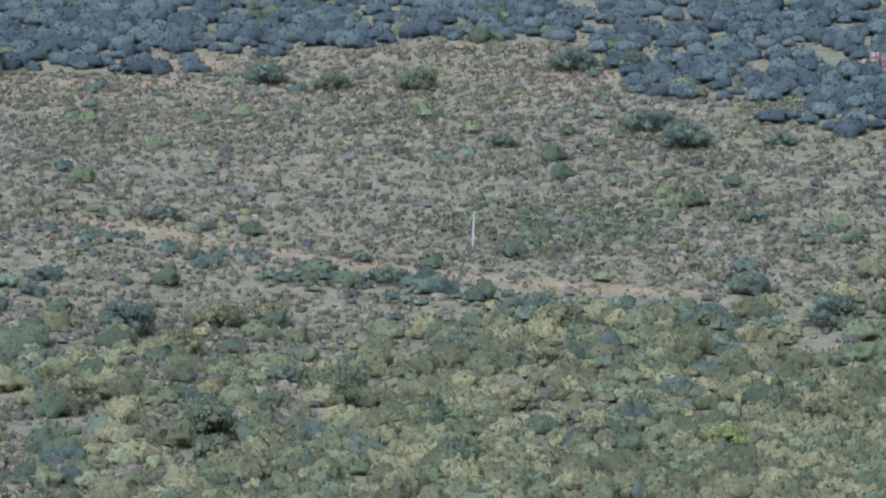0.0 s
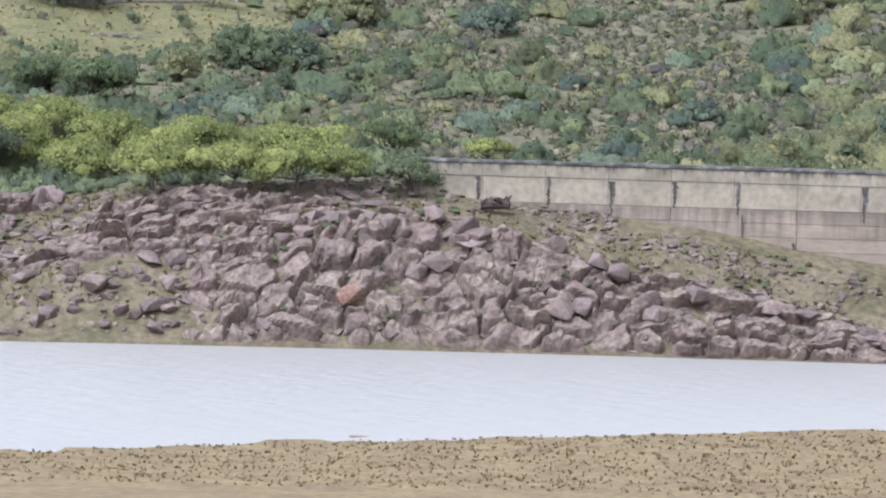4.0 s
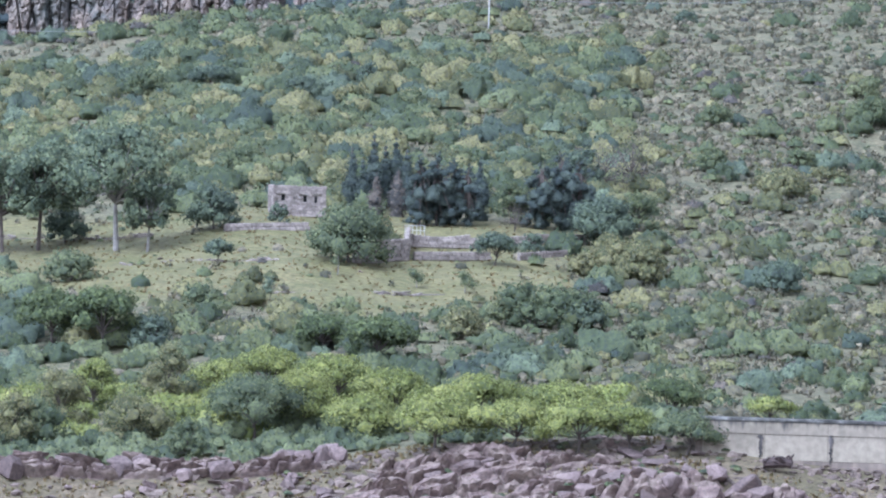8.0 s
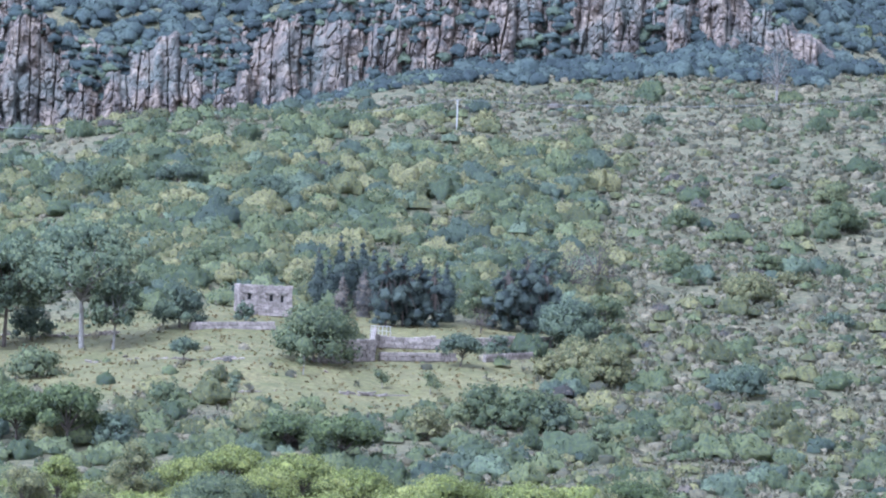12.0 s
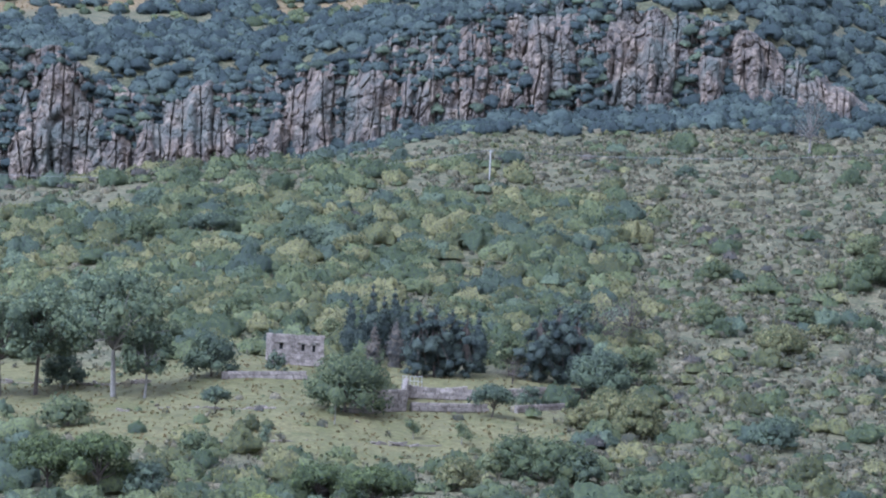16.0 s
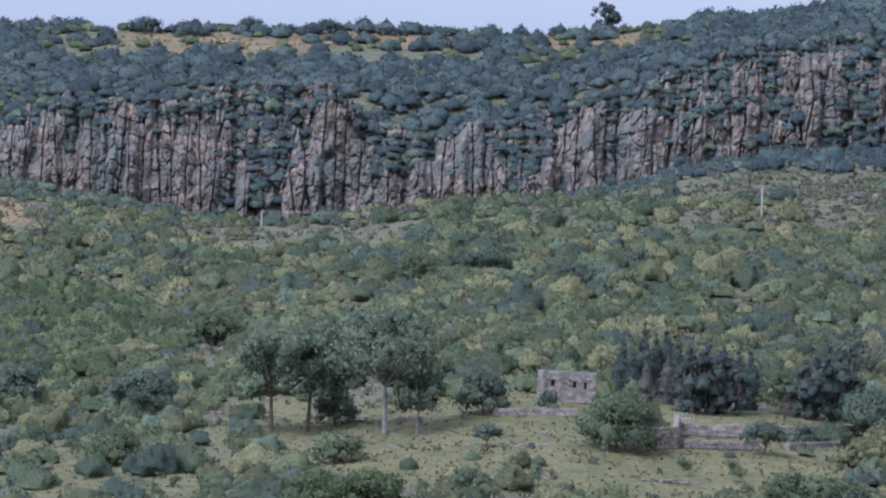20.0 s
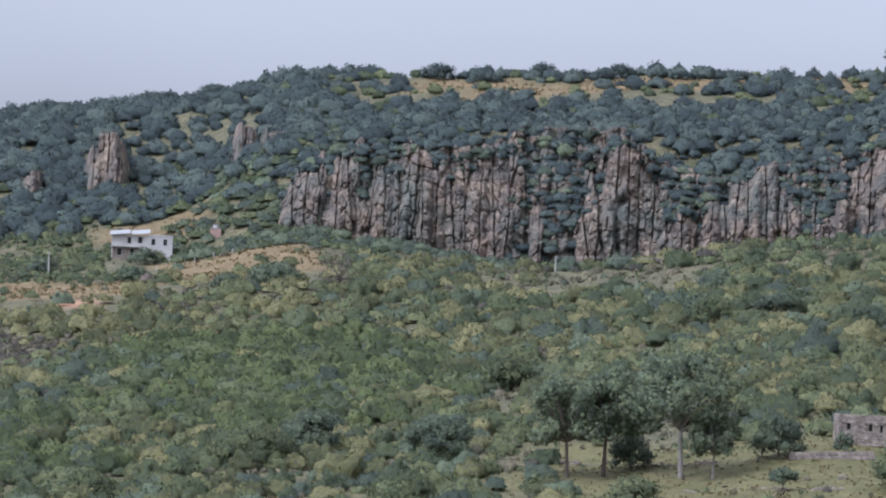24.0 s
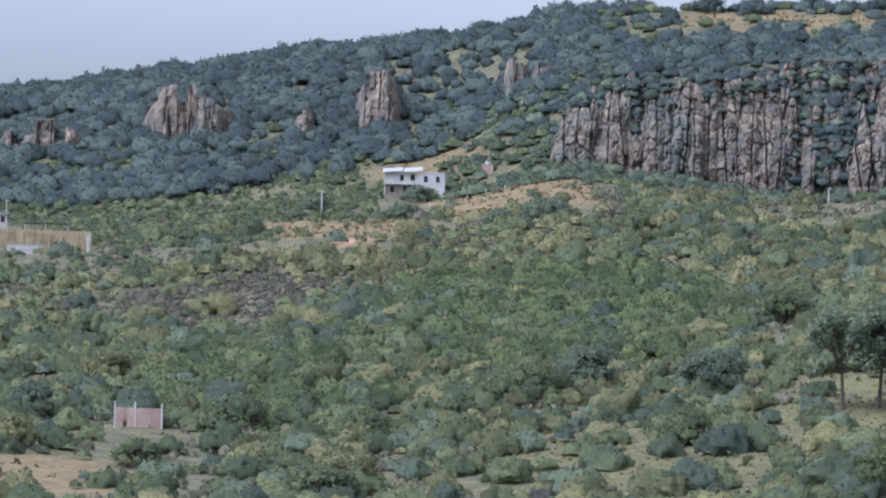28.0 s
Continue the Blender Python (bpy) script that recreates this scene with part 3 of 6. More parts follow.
def scatter(name, label, category, shapes, mat, bearing, distance, size, tall=1.0, sink=0.14, seed=5, lift=None):
    """One object of stuff: shapes set down on the ground at many places, each with its own size and turn."""
    rng = np.random.default_rng(seed)
    n = len(bearing)
    if not n:
        return None
    x, y = plan(bearing, distance)
    z = ground(bearing, distance) - sink * size if lift is None else lift
    turn = rng.uniform(0, math.tau, n)
    stretch = np.asarray(tall) * rng.uniform(0.85, 1.15, n)
    which = rng.integers(0, len(shapes), n)
    if isinstance(shapes, tuple):
        coarse, fine = shapes
        which = np.where(size / np.asarray(distance) > 0.0028, len(coarse) + which % len(fine), which % len(coarse))
        shapes = coarse + fine
    allv, allt, alln, base = [], [], [], 0
    for k, (v, t, nv) in enumerate(shapes):
        m = np.nonzero(which == k)[0]
        if not len(m):
            continue
        c, s = np.cos(turn[m])[:, None], np.sin(turn[m])[:, None]
        g = np.asarray(size)[m][:, None]
        px = (v[None, :, 0] * c - v[None, :, 1] * s) * g + x[m][:, None]
        py = (v[None, :, 0] * s + v[None, :, 1] * c) * g + y[m][:, None]
        pz = v[None, :, 2] * g * stretch[m][:, None] + z[m][:, None]
        allv.append(np.stack([px, py, pz], -1).reshape(-1, 3))
        if nv is not None:
            alln.append(np.stack([nv[None, :, 0] * c - nv[None, :, 1] * s, nv[None, :, 0] * s + nv[None, :, 1] * c, nv[None, :, 2] + 0 * c], -1).reshape(-1, 3))
        allt.append((t[None] + (np.arange(len(m)) * len(v))[:, None, None] + base).reshape(-1, 3))
        base += len(m) * len(v)
    return tagged(new(name, mesh_from(name, np.concatenate(allv), np.concatenate(allt), mat, normals=np.concatenate(alln) if alln else None)), label, category, kind="stuff")


def sown(n, a0, a1, d0, d1, seed):
    """Random places, even over the ground."""
    rng = np.random.default_rng(seed)
    return rng.uniform(a0, a1, n), np.sqrt(rng.uniform(d0 * d0, d1 * d1, n))


# ---- scrub and woods ----
TUFTS = [cushion_shape(s) for s in range(3)] + [tuft_shape(10 + s, 15, 0.5) for s in range(8)]
LOW_DOMES = [dome_shape(70 + s, leaves=40, size=0.2, level=2) for s in range(8)]
DOMES = LOW_DOMES, [dome_shape(20 + s) for s in range(8)]
BROAD = [dome_shape(40 + s, lobes=18, leaves=320, size=0.085, height=0.75, spread=0.74, level=4, flat=0.8) for s in range(5)]
BUSHES = [dome_shape(90 + s, lobes=15, leaves=150, size=0.11, height=0.95, spread=0.7) for s in range(8)]
OAKS = [dome_shape(160 + s, leaves=64, size=0.19, level=2, floor=-0.85) for s in range(10)]


def keep(mask, *arrays):
    return [v[mask] for v in arrays]


def wild(name, label, shapes, mat, n, area, lo, hi, seed, chance=None, tall=1.15, spread=1.7):
    a, d = sown(n, *area, seed)
    rng = np.random.default_rng(seed + 1)
    x, y = plan(a, d)
    p = np.ones(n) if chance is None else chance(a, d, x, y)
    p = p * np.where((a > 8.6) & (a < 12.7) & (d > 786) & (d < 824), 0.06, 1)
    p = p * np.where((a > 21.5) & (a < 22.25) & (d > 740) & (d < 794), 0.12, 1)
    p = p * np.where((a > 22.2) & (a < 24.2) & (d > 1101) & (d < 1116), 0.1, 1) * np.where((a > 18.2) & (a < 18.6) & (d > 1215) & (d < 1243), 0.05, 1)
    p = p * np.where((a > 18.78) & (a < 19.5) & (d > 1178) & (d < 1234), 0.08, 1)
    p = p * np.where((a > 18.9) & (a < 20.8) & (d > 1066) & (d < 1100), 0.2, 1) * np.where((a > 17.0) & (a < 19.0) & (d > 1095) & (d < 1140), 0.2, 1)
    p = p * (1 - 0.95 * np.maximum.reduce([turf_mask(a, d), field_mask(a, d), 0.9 * trail_mask(a, d), trail_mask(a, d + 5), 0.9 * trail_mask(a, d + 9), 0.6 * trail_mask(a, d + 14)]))
    a, d = keep(rng.random(n) < p, a, d)
    size = lo + (hi - lo) * rng.random(len(a)) ** spread
    return scatter(name, label, "shrubs", shapes, mat, a, d, size, tall, seed=seed + 2)


def patch(x, y, size, seed, lo=-0.1, hi=0.5):
    return smooth(lo, hi, rough_noise(x, y, size, seed))


def olive_belt(a, d):
    """The dense shrub belt on the foot of the slope behind the dam."""
    x, y = plan(a, d)
    edge = 25 * rough_noise(x, y, 60, 75)
    top = 965 - 10 * a + edge
    west = 1 - smooth(3.0, 5.6, a + (d - 600) / 75.0 + 0.02 * edge)
    return np.clip(west, 0.06, 1) * (1 - smooth(top - 40, top, d))


def thicket(a, d):
    """The deep green thicket below the far house."""
    x, y = plan(a, d)
    e = rough_noise(x, y, 25, 76)
    u, v = (a - 17.7) / 2.0, (d - 935) / 85.0
    core = 1 - smooth(0.75, 1.1, np.sqrt(u * u + v * v) + 0.2 * e)
    u, v = (a - 20.6) / 1.4, (d - 845) / 45.0
    return np.maximum(core, 1 - smooth(0.7, 1.1, np.sqrt(u * u + v * v) + 0.2 * e))


def dry_patch(a, d):
    """Open stony ground left of the thicket."""
    x, y = plan(a, d)
    e = rough_noise(x, y, 30, 77)
    u, v = (a - 20.9) / 1.5, (d - 985) / 60.0
    return 1 - smooth(0.6, 1.1, np.sqrt(u * u + v * v) + 0.25 * e)


def wood_edge(a, x, y):
    """Lower edge of the oak wood above the dam's slope."""
    line = np.interp(a, [-6, -4.4, -2.6, -1.9, -1.3, 0, 2, 4.6, 6.2, 7.5, 9.6], [1150, 1150, 1195, 1225, 1330, 1300, 1322, 1292, 1225, 1205, 1222])
    return line + 26 * rough_noise(x, y, 34, 61)


# low cover
wild("low_scrub", "pale grey-green low thorny scrub on the dry slope", TUFTS, LEAF["grey"], 43000, (-6.0, 9.5, 606, 1345), 0.6, 1.6, 101, lambda a, d, x, y: (0.6 + 0.4 * patch(x, y, 40, 7, -0.6, 0.3)) * (1 - 0.8 * olive_belt(a, d)) * np.where(d < wood_edge(a, x, y), 1, 0.1))
wild("low_scrub", "pale grey-green low thorny scrub", TUFTS, LEAF["grey"], 16000, (9.5, 24.3, 600, 1235), 0.7, 1.6, 105, lambda a, d, x, y: 0.35 + 0.65 * patch(x, y, 40, 8, -0.4, 0.4))
wild("green_scrub", "low dull green scrub between the bushes", TUFTS, LEAF["mid"], 11000, (-6.0, 24.3, 606, 1235), 0.7, 1.7, 103, lambda a, d, x, y: 0.25 + 0.75 * patch(x, y, 28, 9, -0.3, 0.4))
wild("low_scrub", "low yellowish-green scrub on the dry slope", TUFTS, LEAF["olive"], 10500, (-6.0, 10.0, 606, 1335), 0.7, 1.6, 107, lambda a, d, x, y: (0.2 + 0.8 * patch(x, y, 45, 12, -0.3, 0.4)) * np.where(d < wood_edge(a, x, y), 1, 0.1))
wild("slope_shrubs", "mixed dusty green shrubs on the open slope", DOMES, LEAF["mid"], 380, (4.4, 9.4, 620, 1040), 0.9, 2.4, 181, lambda a, d, x, y: 0.3 + 0.7 * patch(x, y, 30, 13, -0.2, 0.4))
wild("slope_shrubs", "yellowish-green shrubs on the open slope", DOMES, LEAF["olive"], 420, (4.4, 9.4, 620, 1080), 0.9, 2.4, 183, lambda a, d, x, y: 0.2 + 0.8 * patch(x, y, 35, 14, -0.2, 0.4))
# slope behind the dam
wild("olive_shrubs", "yellowish-green rounded shrubs at the foot of the slope", DOMES, LEAF["olive"], 6200, (-6.0, 8, 604, 990), 1.5, 4.0, 111, lambda a, d, x, y: olive_belt(a, d) * (0.25 + 0.75 * patch(x, y, 30, 51, -0.4, 0.4)) * (1 - 0.5 * smooth(780, 950, d)))
wild("green_shrubs", "dusty green rounded shrubs on the slope", DOMES, LEAF["mid"], 5600, (-6.0, 9, 604, 1200), 1.2, 3.6, 121, lambda a, d, x, y: (0.10 + 0.9 * olive_belt(a, d)) * patch(x, y, 35, 53, -0.4, 0.5) + 0.10 * patch(x, y, 18, 54, 0.1, 0.5))
wild("dark_shrubs", "dark green thorn bushes on the slope", DOMES, LEAF["dark"], 2600, (-6.0, 9, 604, 1280), 0.8, 2.9, 131, lambda a, d, x, y: (0.14 + 0.6 * olive_belt(a, d)) * patch(x, y, 40, 57, -0.5, 0.5) + 0.3 * smooth(1150, 1250, d), spread=2.5)
wild("dry_shrubs", "greyish-brown leafless shrubs", DOMES, LEAF["brown"], 900, (-6.5, 9, 606, 1150), 0.7, 2.2, 137, lambda a, d, x, y: 0.25 + 0.5 * patch(x, y, 30, 59, 0.0, 0.6))
wild("trail_brush", "dark brown-green brush below the hillside trail", DOMES, LEAF["dark"], 900, (-3.4, 4.2, 930, 1020), 1.0, 2.3, 171, lambda a, d, x, y: np.exp(-((d - trail_line(a) + 19) / 10.0) ** 2))
wild("green_patch", "patch of fresh green low shrubs beside the pole", TUFTS, LEAF["mid"], 2200, (-3.2, 0.8, 990, 1085), 0.8, 1.7, 173, lambda a, d, x, y: np.exp(-((a + 1.2) / 1.1) ** 2 - ((d - 1040) / 26.0) ** 2))
# hill above the ruin and the ground before it
wild("green_shrubs", "dense mid-green shrubs on the hill", DOMES, LEAF["mid"], 7600, (8.5, 24.5, 628, 1140), 1.4, 3.7, 123, lambda a, d, x, y: np.maximum(patch(x, y, 45, 55, -0.55, 0.4) * 0.62 * (0.45 + 0.55 * smooth(730, 790, d)), 0.12 * thicket(a, d)) * (1 - 0.85 * thicket(a, d)) * (1 - 0.85 * dry_patch(a, d)) * (1 - 0.45 * smooth(1040, 1110, d)))
wild("olive_shrubs", "yellowish-green rounded shrubs on the hill", DOMES, LEAF["olive"], 6600, (8, 24.5, 628, 1150), 1.4, 3.5, 113, lambda a, d, x, y: patch(x, y, 50, 52, -0.4, 0.5) * (1 - thicket(a, d)) * (1 - 0.8 * dry_patch(a, d)) * 0.75)
wild("dark_shrubs", "dark green thorn bushes on the hill", DOMES, LEAF["dark"], 2700, (8.5, 24.5, 632, 1200), 1.2, 3.4, 133, lambda a, d, x, y: (0.12 + 0.5 * patch(x, y, 40, 58, -0.3, 0.5)) * (1 - 0.8 * dry_patch(a, d)), spread=2.2)
wild("dry_shrubs", "greyish-brown leafless shrubs", DOMES, LEAF["brown"], 900, (8.5, 25, 632, 1150), 0.8, 2.4, 139, lambda a, d, x, y: 0.2 + 0.4 * patch(x, y, 30, 60, 0.0, 0.6))
wild("far_shrubs", "dusty green shrubs round the far fields", DOMES, LEAF["mid"], 1900, (16.5, 25, 1120, 1330), 0.9, 2.8, 143, lambda a, d, x, y: 0.35 + 0.6 * patch(x, y, 30, 62, -0.3, 0.4))
wild("slope_brush", "dark green brush between the far field and the cliff", DOMES, LEAF["dark"], 420, (17.1, 18.75, 1204, 1300), 1.2, 3.0, 149)
wild("slope_brush", "green brush between the far field and the cliff", DOMES, LEAF["mid"], 260, (17.1, 18.9, 1200, 1290), 1.2, 2.8, 165)
wild("low_scrub", "low grey-green scrub round the far fields", TUFTS, LEAF["mid"], 4500, (19.2, 24.4, 1105, 1265), 0.7, 1.6, 207)
wild("dry_scrub", "dry brown low scrub on the stony patch", TUFTS, LEAF["brown"], 5500, (19.2, 23.2, 900, 1065), 0.5, 1.1, 205, lambda a, d, x, y: dry_patch(a, d))
wild("thicket_shrubs", "deep green shrubs packed in a thicket", DOMES, LEAF["deep"], 4200, (15.2, 22.4, 780, 1040), 1.4, 3.6, 209, lambda a, d, x, y: thicket(a, d))
# large rounded bushes standing out of the scrub
for leaf, label, n, area, seed in (("pale", "pale yellow-green domed bushes on the slope", 230, (-5.5, 4.2, 606, 900), 211), ("pale", "pale yellow-green domed bushes on the hill", 200, (8.5, 24.3, 640, 1050), 213), ("olive", "large domed yellowish-green bush crowns above the ruin", 170, (8.3, 14.6, 838, 1060), 215), ("mid", "large domed green bush crowns above the ruin", 190, (8.3, 14.6, 838, 1060), 217), ("dark", "large dark rounded thorn bushes above the ruin", 90, (8.3, 14.6, 838, 1060), 219), ("olive", "large domed yellowish-green bush crowns", 190, (14.5, 24.3, 640, 960), 191), ("mid", "large domed green bush crowns", 210, (14.5, 24.3, 640, 960), 193), ("dark", "large dark rounded thorn bushes", 150, (14.5, 24.3, 640, 980), 195), ("pirul", "large dusty green bush crowns", 150, (8.5, 24.3, 640, 1050), 201), ("olive", "large domed yellowish-green bush crowns on the slope", 130, (-5.5, 4.2, 606, 930), 197), ("mid", "large domed green bush crowns on the slope", 110, (-5.5, 4.5, 606, 950), 199), ("dark", "large dark rounded bushes on the slope", 60, (-5.5, 7.5, 606, 1000), 203)):
    wild("large_bushes", label, BUSHES, LEAF[leaf], n, area, 1.5 if leaf == "pale" else 2.2, 3.0 if leaf == "pale" else 4.3, seed, lambda a, d, x, y: (1 - 0.9 * dry_patch(a, d)) * np.where((a > 21.0) & (a < 23.2) & (d > 690) & (d < 800), 0.15, 1))
# thicket on the bank
wild("acacia_thicket", "bright feathery green acacia thicket on the bank", BROAD, LEAF["bright"], 120, (8.4, 15.5, 598, 634), 2.2, 3.8, 141, tall=1.1)
wild("bank_bushes", "dusty grey-green bushes on the bank top", DOMES, LEAF["pirul"], 260, (7.9, 15.6, 578, 602), 1.2, 2.8, 145)
wild("plateau_bushes", "mixed green bushes behind the bank", DOMES, LEAF["mid"], 160, (7.2, 16, 625, 735), 1.2, 3.2, 147)
# oak woods
wild("oak_wood", "dark blue-green oak wood on the upper slope", OAKS, LEAF["oak"], 3700, (-6.0, 9.8, 1140, 1530), 2.4, 4.8, 151, lambda a, d, x, y: np.where(d > wood_edge(a, x, y), 1.0, 0.0) * np.where((d > 1238) & (d < 1278) & (a > 6.3), 0.35, 1))
wild("green_oak_wood", "lighter green crowns among the oak wood", OAKS, LEAF["mid"], 420, (-6.5, 7.5, 1140, 1500), 2.4, 4.4, 157, lambda a, d, x, y: np.where(d > wood_edge(a, x, y), 0.9, 0.0) * patch(x, y, 40, 66, 0.0, 0.4))
wild("oak_wood", "dark oak wood below the far ridge", OAKS, LEAF["oak"], 3200, (17.2, 24.2, 1255, 1690), 2.4, 4.8, 153, lambda a, d, x, y: np.where(d > np.interp(a, [17.2, 18.0, 18.6, 19.6, 20.4, 21.4, 23.5], [1250, 1256, 1276, 1280, 1266, 1250, 1240]) + 12 * rough_noise(x, y, 30, 63), 1.0, 0.04))
wild("ridge_oaks", "scattered dark oaks and brush on the cliff top", OAKS, LEAF["oak"], 3500, (9.3, 17.8, 1262, 1425), 1.3, 4.2, 155, lambda a, d, x, y: np.maximum(0.8 * (1 - smooth(1322, 1350, d)), np.maximum(0.6 * patch(x, y, 22, 65, 0.0, 0.3), smooth(10.9, 10.3, a))))
wild("ridge_brush", "olive and dusty green brush on the cliff top", OAKS, LEAF["mid"], 1300, (9.3, 17.8, 1276, 1425), 1.2, 2.8, 163, lambda a, d, x, y: 0.2 + 0.6 * patch(x, y, 30, 68, -0.2, 0.4))
wild("cliff_brush", "dark brush rooted in the ledges of the cliff", OAKS, LEAF["oak"], 700, (6.2, 17.8, 1262, 1300), 1.3, 3.0, 159, lambda a, d, x, y: 0.45 + 0.55 * smooth(1250, 1272, d))
wild("foot_brush", "bushes along the foot of the cliff", OAKS, LEAF["dark"], 420, (10, 18, 1205, 1236), 1.2, 3.0, 161)


# ---- the dam ----
DAM_B, DAM_D, CREST, LIGHT_BAND = 2.3, 565.0, 18.1, 13.9
CONCRETE_TOP = material("pale_dam_concrete", [(0.200, 0.169, 0.124), (0.250, 0.211, 0.156), (0.285, 0.243, 0.180)], 0.45, fine=1.6, bump=0.02, per_piece=0.05, grit=0.16)
CONCRETE_LOW = material("tan_waterline_concrete", [(0.171, 0.132, 0.100), (0.223, 0.175, 0.134), (0.257, 0.204, 0.159)], 0.22, fine=1.6, bump=0.02, per_piece=0.13, stretch=(0.6, 0.6, 2.2), grit=0.12)
STAIN = material("black_water_stain", [(0.03, 0.028, 0.026), (0.06, 0.052, 0.046), (0.15, 0.13, 0.12)], 1.3, fine=6.0, stretch=(2, 2, 0.5))
CAP = material("mossy_crest_concrete", [(0.04, 0.038, 0.034), (0.085, 0.08, 0.07), (0.2, 0.19, 0.17)], 0.8, fine=4.0, bump=0.03)


def streaked(m, top, reach, amount):
    """Dark damp streaks that run down from a height, ragged and uneven."""
    n, l = m.node_tree.nodes, m.node_tree.links
    bsdf = n["Principled BSDF"]
    base = bsdf.inputs["Base Color"].links[0].from_socket
    place, split = n.new("ShaderNodeNewGeometry"), n.new("ShaderNodeSeparateXYZ")
    l.new(place.outputs["Position"], split.inputs[0])
    flat, runs = n.new("ShaderNodeMapping"), n.new("ShaderNodeTexNoise")
    flat.inputs["Scale"].default_value = (1.6, 1.6, 0.16)
    runs.inputs["Scale"].default_value, runs.inputs["Detail"].default_value = 1.0, 7.0
    l.new(place.outputs["Position"], flat.inputs["Vector"])
    l.new(flat.outputs[0], runs.inputs["Vector"])
    down, both, sharp, mix = n.new("ShaderNodeMapRange"), n.new("ShaderNodeMath"), n.new("ShaderNodeMapRange"), n.new("ShaderNodeMixRGB")
    down.inputs["From Min"].default_value, down.inputs["From Max"].default_value = top - reach, top
    down.inputs["To Min"].default_value, down.inputs["To Max"].default_value = -0.35, 0.22
    l.new(split.outputs["Z"], down.inputs["Value"])
    both.operation = "ADD"
    l.new(runs.outputs["Fac"], both.inputs[0])
    l.new(down.outputs[0], both.inputs[1])
    sharp.inputs["From Min"].default_value, sharp.inputs["From Max"].default_value = 0.46, 0.72
    sharp.inputs["To Max"].default_value = amount
    l.new(both.outputs[0], sharp.inputs["Value"])
    l.new(sharp.outputs[0], mix.inputs[0])
    l.new(base, mix.inputs[1])
    mix.inputs[2].default_value = (0.055, 0.05, 0.045, 1)
    l.new(mix.outputs[0], bsdf.inputs["Base Color"])


streaked(CONCRETE_TOP, CREST, 1.7, 0.9)
streaked(CONCRETE_TOP, LIGHT_BAND + 2.6, 1.2, 0.18)
streaked(CONCRETE_LOW, LIGHT_BAND + 0.3, 6.0, 0.45)
dam_x, dam_y = plan(DAM_B, DAM_D)
dam = thing("dam", (float(dam_x), float(dam_y), 0), "long straight concrete gravity dam with stained drain slots", "dam", kind="structure", turn=DAM_B)
LEFT_END, RIGHT_END = -52.5, 50.0
part("core_wall", boxes((LEFT_END, RIGHT_END, 0.22, 9.0, -4.0, CREST - 0.6), (LEFT_END, RIGHT_END, 0.5, 3.2, CREST - 0.7, CREST - 0.25)), CONCRETE_LOW, dam)
for k in range(12):
    part("core_course", boxes((LEFT_END, RIGHT_END, 0.16 - 0.035 * (k + 1) ** 1.15, 0.3, LIGHT_BAND - 1.39 * (k + 1), LIGHT_BAND - 1.39 * k)), CONCRETE_LOW, dam)


def dam_u(bearing):
    return DAM_D * math.tan(radians(DAM_B - bearing))


def panel_mesh(name, w, h, mat, edge=0.014):
    """A cast concrete lift with chamfered edges, its back on y = 0."""
    bm = bmesh.new()
    front = [bm.verts.new((x, -0.12, z)) for x, z in ((edge, edge), (w - edge, edge), (w - edge, h - edge), (edge, h - edge))]
    back = [bm.verts.new((x, 0.1, z)) for x, z in ((0, 0), (w, 0), (w, h), (0, h))]
    bm.faces.new(front)
    for k in range(4):
        bm.faces.new((back[k], back[(k + 1) % 4], front[(k + 1) % 4], front[k]))
    bm.faces.new(back[::-1])
    me = bpy.data.meshes.new(name)
    bm.to_mesh(me)
    bm.free()
    me.materials.append(mat)
    return me


BAY = 6.34
bays = [dam_u(-2.72) - BAY * k for k in range(16, 0, -1)]
low_lift = panel_mesh("concrete_lift", 2 * BAY - 0.012, 1.36, CONCRETE_LOW, 0.045)
top_lift = panel_mesh("concrete_lift", BAY - 0.012, 2.57, CONCRETE_TOP)
band_lift = panel_mesh("concrete_lift", BAY - 0.012, 1.28, CONCRETE_TOP)
rng = np.random.default_rng(31)
for k, u in enumerate(bays):
    hang("concrete_lift", top_lift, dam, m=Matrix.Translation((u, 0.2 + rng.uniform(-0.01, 0.01), LIGHT_BAND)))
    hang("concrete_lift", band_lift, dam, m=Matrix.Translation((u, 0.14 + rng.uniform(-0.01, 0.01), LIGHT_BAND + 2.58)))
    if k % 2 == 0:
        for j in range(12):
            batter = -0.035 * (j + 1) ** 1.15
            hang("concrete_lift", low_lift, dam, m=Matrix.Translation((u, 0.2 + batter + rng.uniform(-0.015, 0.015), LIGHT_BAND - 1.39 * (j + 1))))
part("crest_cap", boxes((LEFT_END, RIGHT_END + 2.6, -0.12, 1.3, CREST - 0.28, CREST), (LEFT_END, RIGHT_END + 2.6, -0.02, 1.1, CREST - 0.4, CREST - 0.28)), CAP, dam, "dark mossy concrete crest coping")


